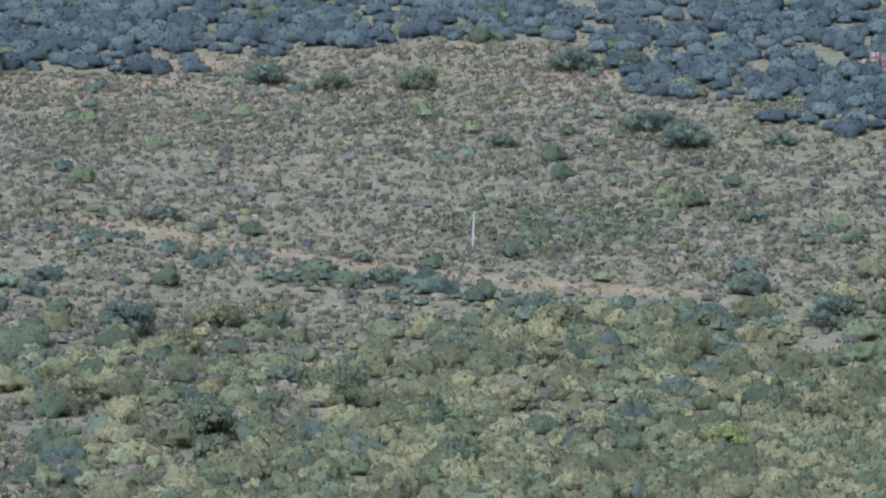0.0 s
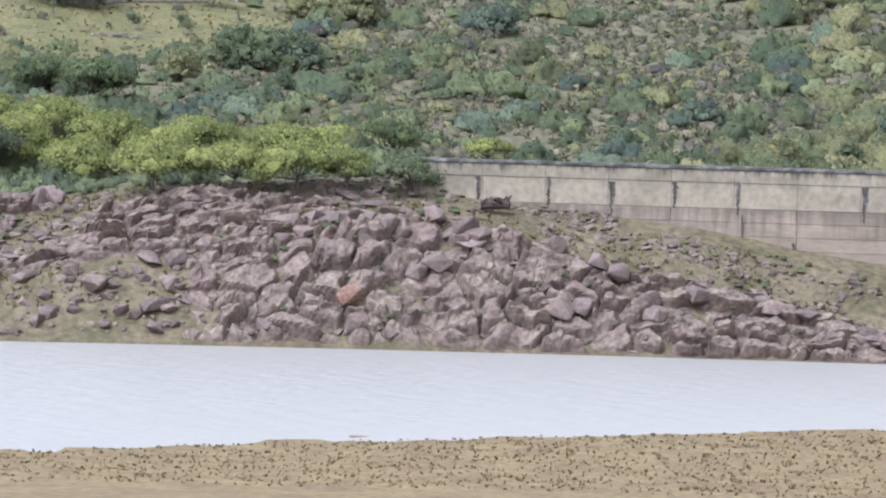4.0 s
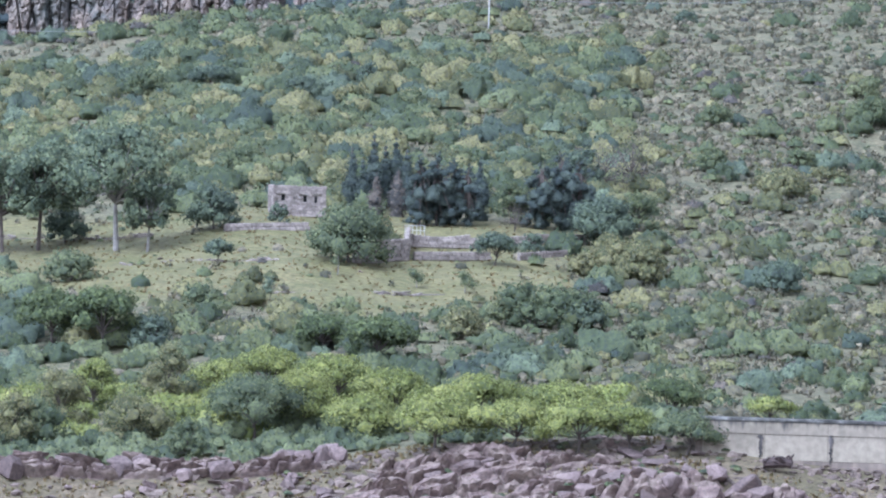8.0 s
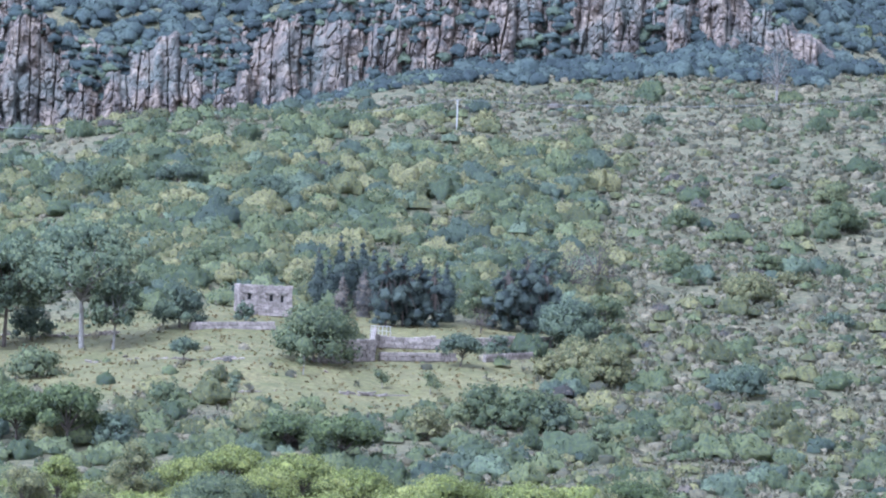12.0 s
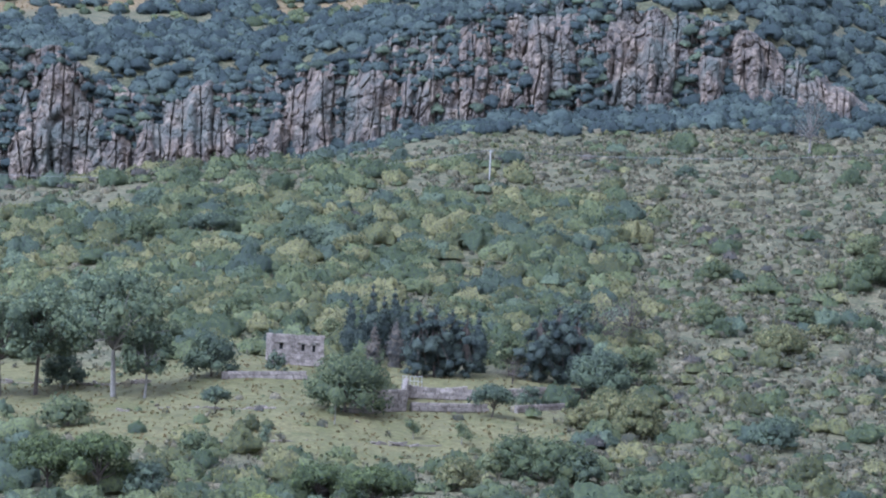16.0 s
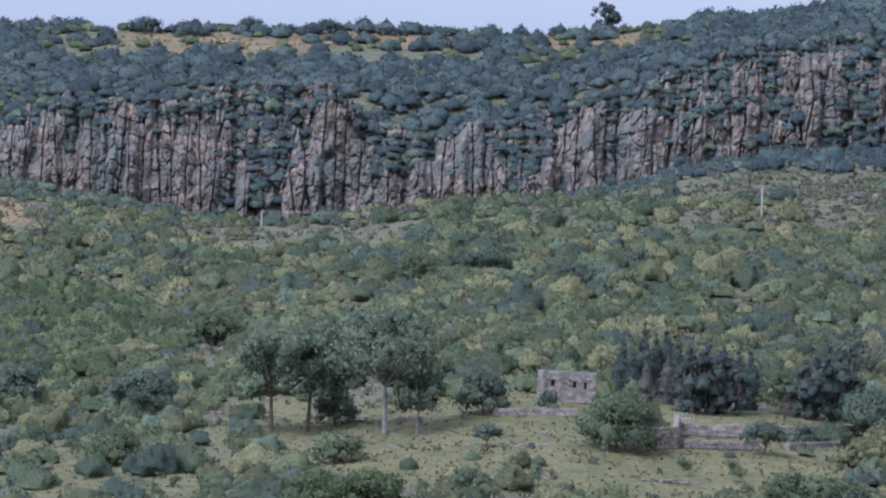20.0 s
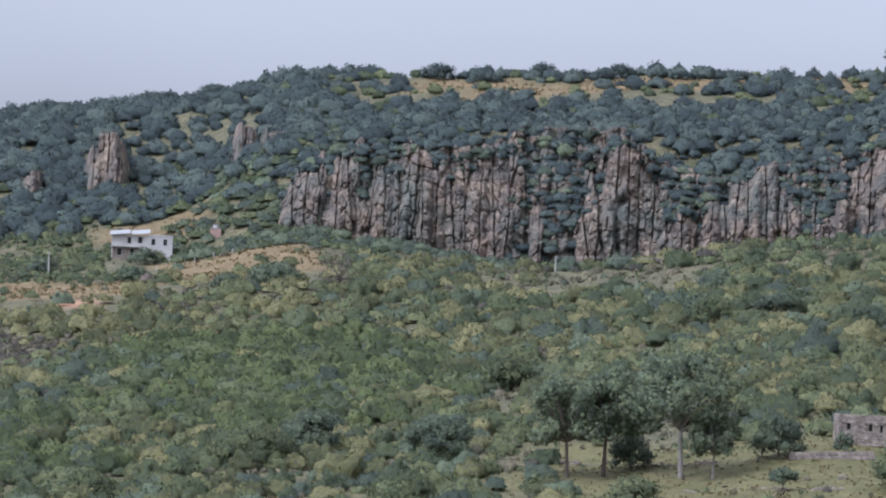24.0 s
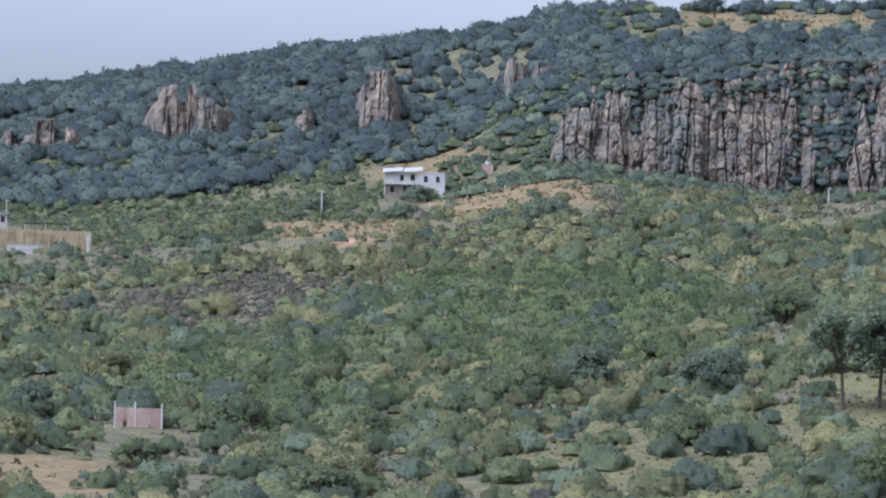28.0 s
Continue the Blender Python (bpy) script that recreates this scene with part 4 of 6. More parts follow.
def slot_mesh(seed, length):
    """A ragged black run of damp down a joint."""
    r = np.random.default_rng(seed)
    bm = bmesh.new()
    n = 20
    left, right = [], []
    for k in range(n + 1):
        w = 0.25 * (1 - 0.75 * k / n) * r.uniform(0.45, 1.35)
        lean = r.normal(0, 0.05)
        left.append(bm.verts.new((lean - w, 0, -length * k / n)))
        right.append(bm.verts.new((lean + w, 0, -length * k / n)))
    for k in range(n):
        bm.faces.new((left[k], left[k + 1], right[k + 1], right[k]))
    solid = bmesh.ops.extrude_face_region(bm, geom=bm.faces[:])
    bmesh.ops.translate(bm, verts=[e for e in solid["geom"] if isinstance(e, bmesh.types.BMVert)], vec=(0, 0.12, 0))
    bmesh.ops.recalc_face_normals(bm, faces=bm.faces)
    me = bpy.data.meshes.new("drain_slot")
    bm.to_mesh(me)
    bm.free()
    me.materials.append(STAIN)
    return me


slots = [slot_mesh(s, l) for s, l in ((1, 2.9), (2, 3.3), (3, 2.6), (4, 3.6))]
for k in range(14):
    if k != 8:
        u = dam_u(-1.486 + 0.643 * k + (0.07 if k == 13 else 0))
        hang("drain_slot", slots[k % 4], dam, "black damp run below a drain", Matrix.Translation((u, -0.03, CREST - 1.55 - 0.15 * (k % 3))))
for u in (dam_u(-2.70), dam_u(-2.80)):
    hang("drain_slot", slots[3], dam, m=Matrix.Translation((u, -0.03, CREST - 0.6)) @ Matrix.Diagonal((0.9, 1, 1.2, 1)))
hang("drain_slot", slots[1], dam, m=Matrix.Translation((dam_u(3.72), -0.40, 10.6)) @ Matrix.Diagonal((0.6, 1, 1.0, 1)))
hang("drain_slot", slots[0], dam, m=Matrix.Translation((dam_u(4.25), -0.25, 13.3)) @ Matrix.Diagonal((0.45, 1, 0.9, 1)))


# end pier
part("end_pier", boxes((RIGHT_END - 0.9, RIGHT_END + 0.6, -0.3, 9, -3, CREST - 0.4), (RIGHT_END - 0.9, RIGHT_END + 3.2, -1.4, 9, -3, CREST - 5.6)), CONCRETE_TOP, dam, "concrete pier at the spillway")

# footbridge over the spillway
RED_STEEL = material("rusty_red_steel", [(0.21, 0.072, 0.05), (0.30, 0.115, 0.08)], 2.0, rough=0.6)
bridge_x, bridge_y = plan(-3.55, DAM_D)
bridge = thing("footbridge", (float(bridge_x), float(bridge_y), CREST - 0.5), "rusty red steel lattice footbridge over the spillway", "bridge", turn=DAM_B)
half = 8.2
for y in (0.2, 1.6):
    part("bottom_chord", boxes((-half, half, y, y + 0.16, 0, 0.3)), RED_STEEL, bridge)
    part("top_chord", boxes((-half, half, y, y + 0.14, 1.6, 1.76)), RED_STEEL, bridge)
    step = 2 * half / 12
    for k in range(13):
        part("post", boxes((-half + k * step - 0.05, -half + k * step + 0.05, y + 0.02, y + 0.12, 0.3, 1.6)), RED_STEEL, bridge)
    for k in range(12):
        bm = bmesh.new()
        a, b = -half + k * step, -half + (k + 1) * step
        if k % 2:
            a, b = b, a
        tube(bm, (a, y + 0.07, 0.25), (b, y + 0.07, 1.65), 0.06, 0.06, 5)
        part("diagonal", bm, RED_STEEL, bridge)
part("deck", boxes((-half, half, 0.2, 1.76, 0.3, 0.38)), PLAIN_CONCRETE, bridge)
part("abutment", boxes((half - 0.6, half + 5, -2, 6, -9, 0.0)), PLAIN_CONCRETE, bridge)


# ---- ruin, terraces, houses ----
STONE = material("grey_masonry", [(0.164, 0.136, 0.115), (0.237, 0.197, 0.169), (0.310, 0.262, 0.224)], 0.8, fine=3.5, bump=0.05, per_piece=0.25)
MORTAR = material("masonry_mortar", [(0.182, 0.153, 0.129), (0.249, 0.211, 0.180)], 0.9, fine=4.0, bump=0.03)
WHITEWASH = material("weathered_whitewash", [(0.352, 0.331, 0.310), (0.422, 0.400, 0.378)], 0.4, fine=2.5, bump=0.01, grit=0.09)
ROOF_SHEET = material("pale_roof_slab", [(0.296, 0.292, 0.288), (0.368, 0.364, 0.360)], 0.5, rough=0.6, grit=0.1)
BRICK = material("bare_red_brick", [(0.275, 0.183, 0.149), (0.353, 0.246, 0.204)], 0.6, fine=5.0, bump=0.02, per_piece=0.12)
# paints the shade in openings and gaps; also colours the lean-to roof and insulators
DARK = material("dark_interior", [(0.012, 0.012, 0.013), (0.025, 0.024, 0.023)], 0.8)
TIMBER = material("weathered_pole_wood", [(0.30, 0.28, 0.25), (0.46, 0.44, 0.41)], 0.7, fine=6.0, stretch=(4, 4, 0.4))
WIRE = material("dull_cable", [(0.16, 0.16, 0.16), (0.28, 0.28, 0.28)], 0.5, rough=0.5)
REED = material("dry_reed", [(0.27, 0.21, 0.125), (0.40, 0.32, 0.20)], 0.5, fine=4.0, island=0.35)


def stone_mesh(seed, w=1.0, h=1.0, d=1.0):
    """A rough squared stone of unit size with knocked corners."""
    r = np.random.default_rng(seed)
    bm = bmesh.new()
    for v in box(bm, -0.5 * w, 0.5 * w, -0.5 * d, 0.5 * d, -0.5 * h, 0.5 * h):
        v.co += Vector(r.normal(0, 0.05, 3))
    bmesh.ops.bevel(bm, geom=bm.edges[:], offset=0.09, segments=1, affect="EDGES")
    me = bpy.data.meshes.new("stone")
    bm.to_mesh(me)
    bm.free()
    me.materials.append(STONE)
    return me


STONES = [stone_mesh(s) for s in range(8)]


def stone_wall(name, b0, d0, b1, d1, tall, label, stone=0.55, foot=-0.5, top_drop=0.0, tumbled=False):
    """A rubble-masonry retaining wall between two places, its stones laid in courses on a mortar heart."""
    p, q = spot(b0, d0), spot(b1, d1)
    run = Vector((q.x - p.x, q.y - p.y, 0))
    length, turn = run.length, math.degrees(math.atan2(run.y, run.x))
    ob = thing(name, p, label, "wall", turn=turn)
    rise = q.z - p.z
    bm = bmesh.new()
    n = max(2, int(length / 3))
    ring = []
    for k in range(n + 1):
        u = k / n
        x, z = u * length, u * rise
        h = 0.25 * tall if tumbled else tall - top_drop * math.sin(math.pi * u)
        ring.append([bm.verts.new(c) for c in ((x, -0.22, z + foot), (x, 0.35, z + foot), (x, 0.3, z + h - 0.05), (x, -0.15, z + h - 0.05))])
    for k in range(n):
        for j in range(4):
            bm.faces.new((ring[k][j], ring[k][(j + 1) % 4], ring[k + 1][(j + 1) % 4], ring[k + 1][j]))
    bm.faces.new(ring[0][::-1])
    bm.faces.new(ring[-1])
    bmesh.ops.recalc_face_normals(bm, faces=bm.faces)
    part("mortar_heart", bm, MORTAR, ob)
    r = np.random.default_rng(int(b0 * 100))
    courses = max(2, int(tall / (stone * 0.62)))
    h = (tall + 0.05) / courses
    for c in range(courses):
        x = r.uniform(0, 0.4) * stone
        while x < length:
            w = stone * r.uniform(0.8, 1.9)
            u = min(1.0, (x + w / 2) / length)
            z = u * rise + (c + 0.5) * h * (tall - top_drop * math.sin(math.pi * u)) / tall
            if tumbled and r.random() < 0.35 + 0.3 * math.sin(x * 0.4):
                x += w * r.uniform(0.5, 2.0)
                continue
            askew = Euler((0, r.normal(0, 0.2), r.normal(0, 0.4))).to_matrix().to_4x4() if tumbled else Matrix()
            hang("stone", STONES[r.integers(8)], ob, m=Matrix.Translation((x + w / 2, -0.18 + r.uniform(-0.04, 0.04) * (8 if tumbled else 1), z - (0.1 if tumbled else 0))) @ askew @ Matrix.Diagonal((w * 0.97, 0.34, h * 0.95, 1)))
            x += w
    return ob


stone_wall("terrace_wall", 12.46, 795, 11.60, 797, 1.15, "low grey stone terrace wall above the grass", 0.7)
stone_wall("tank_wall", 11.13, 765, 10.60, 773, 3.0, "tall grey stone wall of an old tank", 0.75)
stone_wall("tank_wall", 10.60, 773, 10.58, 790, 2.8, "return of the stone tank wall", 0.9)
stone_wall("retaining_wall", 10.62, 790, 9.96, 793, 1.9, "pale stone retaining wall with a sagging top", 0.75, top_drop=0.5)
stone_wall("retaining_wall", 9.30, 800, 8.80, 808, 1.5, "pale stone retaining wall", 0.75)
stone_wall("retaining_wall", 9.96, 793, 9.30, 800, 1.3, "low pale stone retaining wall", 0.75)
stone_wall("lower_terrace_wall", 10.52, 776, 9.80, 780, 1.2, "low rough stone wall under the terrace", 0.75)
stone_wall("lower_terrace_wall", 9.45, 782, 8.95, 790, 1.0, "low rough stone wall", 0.75)
stone_wall("field_wall", 14.0, 806, 13.2, 800, 0.6, "tumbled dry-stone field wall", 0.6, tumbled=True)
stone_wall("field_wall", 16.9, 812, 14.3, 810, 0.7, "long tumbled dry-stone wall beside the lane", 1.2, tumbled=True)
stone_wall("field_wall", 13.6, 771, 11.9, 762, 0.45, "tumbled dry-stone wall across the grass", 0.8, tumbled=True)
stone_wall("field_wall", 12.6, 728, 10.2, 748, 0.5, "tumbled dry-stone wall at the foot of the grass", 0.9, tumbled=True)


def ruin():
    """Roofless stone cottage: four thick walls, window holes, broken top."""
    ob = thing("ruined_cottage", spot(11.72, 815, -0.2), "roofless ruined cottage of grey rubble stone", "ruin", turn=19)
    w, d, h, th = 7.6, 6.0, 4.3, 0.55
    r = np.random.default_rng(4)
    holes = {"front": ((1.1, 1.65, 2.3, 3.2), (4.3, 4.8, 2.15, 3.1), (5.9, 6.35, 2.05, 3.0))}

    def masonry(name, length, height, m, openings=()):
        wall = thing(name, (0, 0, 0), "", "")
        for key in ("label", "category"):
            if key in wall.keys():
                del wall[key]
        bm = bmesh.new()
        xs = sorted({0.0, length, *[v for o in openings for v in o[:2]]})
        for a, b in zip(xs, xs[1:]):
            hole = [o for o in openings if o[0] <= a and b <= o[1]]
            spans = ((0, hole[0][2]), (hole[0][3], height)) if hole else ((0, height),)
            for z0, z1 in spans:
                box(bm, a, b, 0.06, th, z0, z1 - (0.1 if z1 == height else 0))
        me_wall = part(name, bm, MORTAR, ob, m=m)
        bpy.data.objects.remove(wall)
        z, k = 0.0, 0
        while z < height + 0.1:
            ch = r.uniform(0.34, 0.46)
            x = -r.uniform(0, 0.3)
            while x < length - 0.05:
                s = r.uniform(0.4, 0.85)
                x0, x1 = max(x, 0.0), min(x + s, length)
                mid = (x0 + x1) / 2
                blocked = any(o[0] - 0.05 < x1 and x0 < o[1] + 0.05 and o[2] - 0.1 < z + ch and z < o[3] + 0.05 for o in openings)
                broken = z > height - 0.25 and r.random() < 0.4
                if not blocked and not broken and x1 - x0 > 0.12:
                    hang("stone", STONES[r.integers(8)], me_wall, m=Matrix.Translation((mid, 0.02 + r.uniform(-0.03, 0.03), z + ch / 2)) @ Matrix.Diagonal(((x1 - x0) * 0.97, 0.3, ch * 0.94, 1)))
                x += s
            z += ch
        return me_wall

    masonry("front_wall", w, h, pose(-w / 2, -d / 2, 0), holes["front"])
    masonry("side_wall", d, h, pose(-w / 2, d / 2, 0, 0, 0, -90), ((2.4, 3.2, 1.8, 3.1),))
    part("back_wall", boxes((-w / 2, w / 2, d / 2 - th, d / 2, 0, h + 0.1)), STONE, ob)
    part("side_wall", boxes((w / 2 - th, w / 2, -d / 2 + th, d / 2 - th, 0, h - 0.3)), STONE, ob)
    # near-black panels behind the holes paint the shade of the interior
    for x0, x1, z0, z1 in holes["front"]:
        part("boarded_window", boxes((x0 - w / 2, x1 - w / 2, -d / 2 + 0.35, -d / 2 + 0.42, z0, z1)), DARK, ob, "near-black panel painted as the shaded window hole")
    for x in (1.37, 4.55, 6.12):
        part("lintel", boxes((x - w / 2 - 0.45, x - w / 2 + 0.45, -d / 2 - 0.03, -d / 2 + 0.5, 3.2, 3.34)), TIMBER, ob)


ruin()

# railing and gate frame on the terrace
rail = thing("terrace_railing", spot(10.62, 792, 1.3), "white metal railing on the terrace wall", "railing", turn=10.5)
for k in range(6):
    part("post", boxes((k * 0.55, k * 0.55 + 0.07, 0, 0.07, -0.6, 1.5)), WHITEWASH, rail)
for z in (0.75, 1.43):
    part("rail", boxes((0, 2.85, 0.01, 0.06, z, z + 0.07)), WHITEWASH, rail)


def window(ob, x, y, z, w, h, depth=0.25):
    """An unglazed opening's shade painted as a near-black panel, pale-framed, on a wall that faces -y."""
    pane = part("window", boxes((x, x + w, y - 0.012, y + 0.02, z, z + h)), DARK, ob, "near-black panel painted as a shaded window opening")
    part("window_frame", boxes((x - 0.09, x, y - 0.05, y, z - 0.09, z + h + 0.09), (x + w, x + w + 0.09, y - 0.05, y, z - 0.09, z + h + 0.09), (x, x + w, y - 0.05, y, z + h, z + h + 0.09), (x, x + w, y - 0.05, y, z - 0.09, z)), WHITEWASH, pane)


def white_house():
    ob = thing("white_house", spot(19.11, 1224, 0.5), "unfinished white two-storey farmhouse with sloping roofs", "house", turn=19)
    part("lower_storey", boxes((-6.4, -0.6, 0.4, 7, -2, 2.4)), STONE, ob, "dark stone lower storey")
    part("balcony_slab", boxes((-6.9, -0.2, -0.6, 7, 2.4, 2.62)), PLAIN_CONCRETE, ob)
    part("upper_wall", boxes((-6.6, 0.3, 0.2, 7, 2.62, 5.0)), WHITEWASH, ob)
    part("wing_wall", boxes((0.3, 6.6, -0.2, 6.5, -2, 4.9)), WHITEWASH, ob, "white plastered wing")
    for x0, x1, z0, z1 in ((-7.0, -2.6, 4.7, 5.3), (-2.35, 1.7, 4.85, 5.5)):
        bm = bmesh.new()
        c = [bm.verts.new(v) for v in ((x0, -0.7, z0 + 0.2), (x1, -0.7, z0 + 0.6), (x1, 7.2, z1 + 1.0), (x0, 7.2, z1 + 0.6), (x0, -0.7, z0 + 0.3), (x1, -0.7, z0 + 0.7), (x1, 7.2, z1 + 1.1), (x0, 7.2, z1 + 0.7))]
        for f in ((3, 2, 1, 0), (4, 5, 6, 7), (0, 1, 5, 4), (1, 2, 6, 5), (2, 3, 7, 6), (3, 0, 4, 7)):
            bm.faces.new([c[i] for i in f])
        part("roof_slab", bm, ROOF_SHEET, ob, "pale sloping concrete roof")
    # shade of the gap between the roofs, put in as a near-black block
    part("gable_wall", boxes((-2.5, -2.0, 0.3, 6.8, 5.0, 5.2)), DARK, ob, "near-black block painted as the shaded gap between the roofs")
    part("parapet", boxes((1.4, 6.7, -0.3, 6.6, 4.9, 5.15)), PLAIN_CONCRETE, ob)
    for x, z, w, h in ((-3.2, 3.2, 0.8, 1.3), (-0.9, 3.3, 0.9, 1.3)):
        window(ob, x, 0.2, z, w, h)
    for x in (2.0, 4.6):
        window(ob, x, -0.2, 3.0, 0.8, 1.3)
    window(ob, -5.4, 0.4, 0.6, 1.0, 1.4)
    window(ob, -2.6, 0.4, 0.2, 0.9, 1.9)
    for x in (-6.6, -0.5):
        part("porch_post", boxes((x, x + 0.2, -0.5, -0.3, 0, 2.4)), WHITEWASH, ob)


white_house()
hut = thing("brick_hut", spot(18.37, 1242, -0.1), "small bare brick water-tank tower on the field edge", "hut", turn=18)
part("hut_wall", boxes((-1.2, 1.2, 0, 2.4, 0, 2.3)), BRICK, hut)
part("hut_slab", boxes((-1.3, 1.3, -0.1, 2.5, 2.3, 2.42)), PLAIN_CONCRETE, hut)
bm = bmesh.new()
tube(bm, (0, 1.2, 2.42), (0, 1.2, 3.1), 0.6, 0.55, 12)
part("water_tank", bm, PLAIN_CONCRETE, hut, "squat round water tank")


def brick_shell():
    """Roofless brick room under construction with bare concrete columns."""
    ob = thing("brick_building", spot(21.86, 792, -0.3), "roofless unfinished brick room with pale columns", "building", turn=22)
    w = 6.6
    for x in (-w / 2, -0.45, w / 2):
        part("column", boxes((x - 0.13, x + 0.13, -0.03, 0.25, 0, 3.9 if x < 3 else 3.7)), WHITEWASH, ob, "bare pale concrete column")
    rows = [(-w / 2 + 0.13, -2.15, 3.05), (-1.55, -0.58, 3.0), (-0.32, 1.45, 2.95), (1.7, w / 2 - 0.13, 2.95)]
    for x0, x1, h in rows:
        panel = part("brick_panel", boxes((x0, x1, 0.02, 0.2, 0, h)), BRICK, ob, "bare red brick panel")
        for c in range(int(h / 0.3)):
            part("mortar_course", boxes((x0, x1, 0.012, 0.02, c * 0.3, c * 0.3 + 0.03)), MORTAR, panel)
    part("door_head", boxes((-2.15, -1.55, 0.02, 0.2, 2.5, 3.0)), BRICK, ob)
    part("slot_head", boxes((1.45, 1.7, 0.02, 0.2, 2.6, 2.95)), BRICK, ob)
    part("back_wall", boxes((-w / 2, w / 2, 5.0, 5.2, 0, 2.9)), BRICK, ob)
    part("side_wall", boxes((-w / 2, -w / 2 + 0.2, 0.25, 5.0, 0, 2.9)), BRICK, ob)
    part("side_wall", boxes((w / 2 - 0.2, w / 2, 0.25, 5.0, 0, 2.8)), BRICK, ob)


brick_shell()


def reed_yard():
    ob = thing("reed_fence", spot(23.0, 1112, 2.5), "tall dry reed fence round a farmyard", "fence", turn=23)
    r = np.random.default_rng(8)
    v, t = [], []
    for k in range(1000):
        x = -13 + 25 * r.random()
        h = (2.7 - 0.1 * max(0, x + 2)) * r.uniform(0.65, 1.15)
        w, lean, y = r.uniform(0.05, 0.14), r.normal(0, 0.12), r.uniform(0, 0.8)
        b = len(v)
        v += [(x - w, y, -3.0), (x + w, y, -3.0), (x + lean, y + 0.05, h)]
        t.append((b, b + 1, b + 2))
    tagged(hang("reeds", mesh_from("reeds", v, t, REED), ob, "upright dry yellow reeds"), kind="stuff")
    part("reed_backing", boxes((-13, 12, 0.3, 0.5, -3.2, 1.5)), REED, ob)
    wall = thing("yard_wall", spot(23.0, 1106, 1.7), "low pale yard wall below the reeds", "wall", turn=23)
    part("wall_body", boxes((-4.5, 2.5, 0, 0.3, -2.0, 0.1)), PLAIN_CONCRETE, wall)
    part("wall_coping", boxes((-4.6, 2.6, -0.05, 0.35, 0.1, 0.18)), PLAIN_CONCRETE, wall)
    part("wall_end", boxes((11.0, 11.6, 0.2, 0.6, -2.2, 2.4)), PLAIN_CONCRETE, wall)
    barn = thing("farm_shed", spot(23.35, 1130, 2.5), "small pale shed with two dark windows", "shed", turn=23)
    part("shed_wall", boxes((-3.5, 2.2, 0, 4, -2, 3.0)), WHITEWASH, barn)
    part("shed_roof", boxes((-3.8, 2.5, -0.4, 4.3, 3.0, 3.18)), PLAIN_CONCRETE, barn)
    window(barn, -0.8, 0, 1.2, 0.9, 1.3)
    window(barn, 0.9, 0, 1.3, 0.8, 1.2)
    shade = thing("shade_roof", spot(22.85, 1128, 3.5), "long dark corrugated lean-to roof", "roof", turn=23)
    part("roof_sheet", boxes((-4.5, 4.8, 0, 3, 0.0, 0.14)), DARK, shade)
    for x in (-4.2, 0, 4.4):
        part("roof_post", boxes((x, x + 0.15, 0.1, 0.25, -3.7, 0)), TIMBER, shade)


reed_yard()


def utility_pole(b, d, tall, label="slender pale wooden power pole on the hillside", arm=True):
    ob = thing("power_pole", spot(b, d, -0.3), label, "pole", "power poles", turn=b)
    bm = bmesh.new()
    tube(bm, (0, 0, 0), (0, 0, tall + 0.3), 0.17, 0.12, 8)
    part("pole_shaft", bm, TIMBER, ob)
    if arm:
        part("crossarm", boxes((-0.25, 0.6, -0.06, 0.06, tall, tall + 0.12)), TIMBER, ob)
        for x in (-0.2, 0.52):
            bm = bmesh.new()
            tube(bm, (x, 0, tall + 0.12), (x, 0, tall + 0.32), 0.06, 0.04, 6)
            part("insulator", bm, DARK, ob)
    return spot(b, d, tall)


def cable(name, p, q, sag, label="thin sagging power cable"):
    bm = bmesh.new()
    n = 14
    pts = [p.lerp(q, k / n) - Vector((0, 0, sag * 4 * (k / n) * (1 - k / n))) for k in range(n + 1)]
    for a, b in zip(pts, pts[1:]):
        tube(bm, a, b, 0.035, 0.035, 4)
    me = bpy.data.meshes.new(name)
    bm.to_mesh(me)
    bm.free()
    me.materials.append(WIRE)
    tagged(new(name, me), label, "cable", "power cables")


p_right = utility_pole(-0.24, 1015, 6.4)
p_mid = utility_pole(9.82, 1098, 5.9)
p_between = utility_pole(5.44, 1098.0, 8.0)
p_left = utility_pole(14.9, 1101, 3.0)
p_end = utility_pole(-7.0, 985, 6.5)
cable("power_cable", p_right, p_end, 2.0)
cable("power_cable", p_right, p_between, 3.0)
cable("power_cable", p_between, p_mid, 1.5)
cable("power_cable", p_mid, p_left, 2.6)
p_house = utility_pole(20.05, 1185, 5.0, "thin pale pole in front of the farmhouse")
utility_pole(23.25, 1165, 8.0, "tall grey power pole behind the shed")
# pale posts of the field fence
for k in range(9):
    b = 18.95 - 0.19 * k
    d = 1186 + 5.5 * k
    post = thing("fence_post", spot(b, d, -0.1), "short whitewashed fence post in the dry field", "post", "field fence posts")
    bm = bmesh.new()
    tube(bm, (0, 0, 0), (0, 0, 1.15), 0.13, 0.11, 6)
    part("post_shaft", bm, WHITEWASH, post)


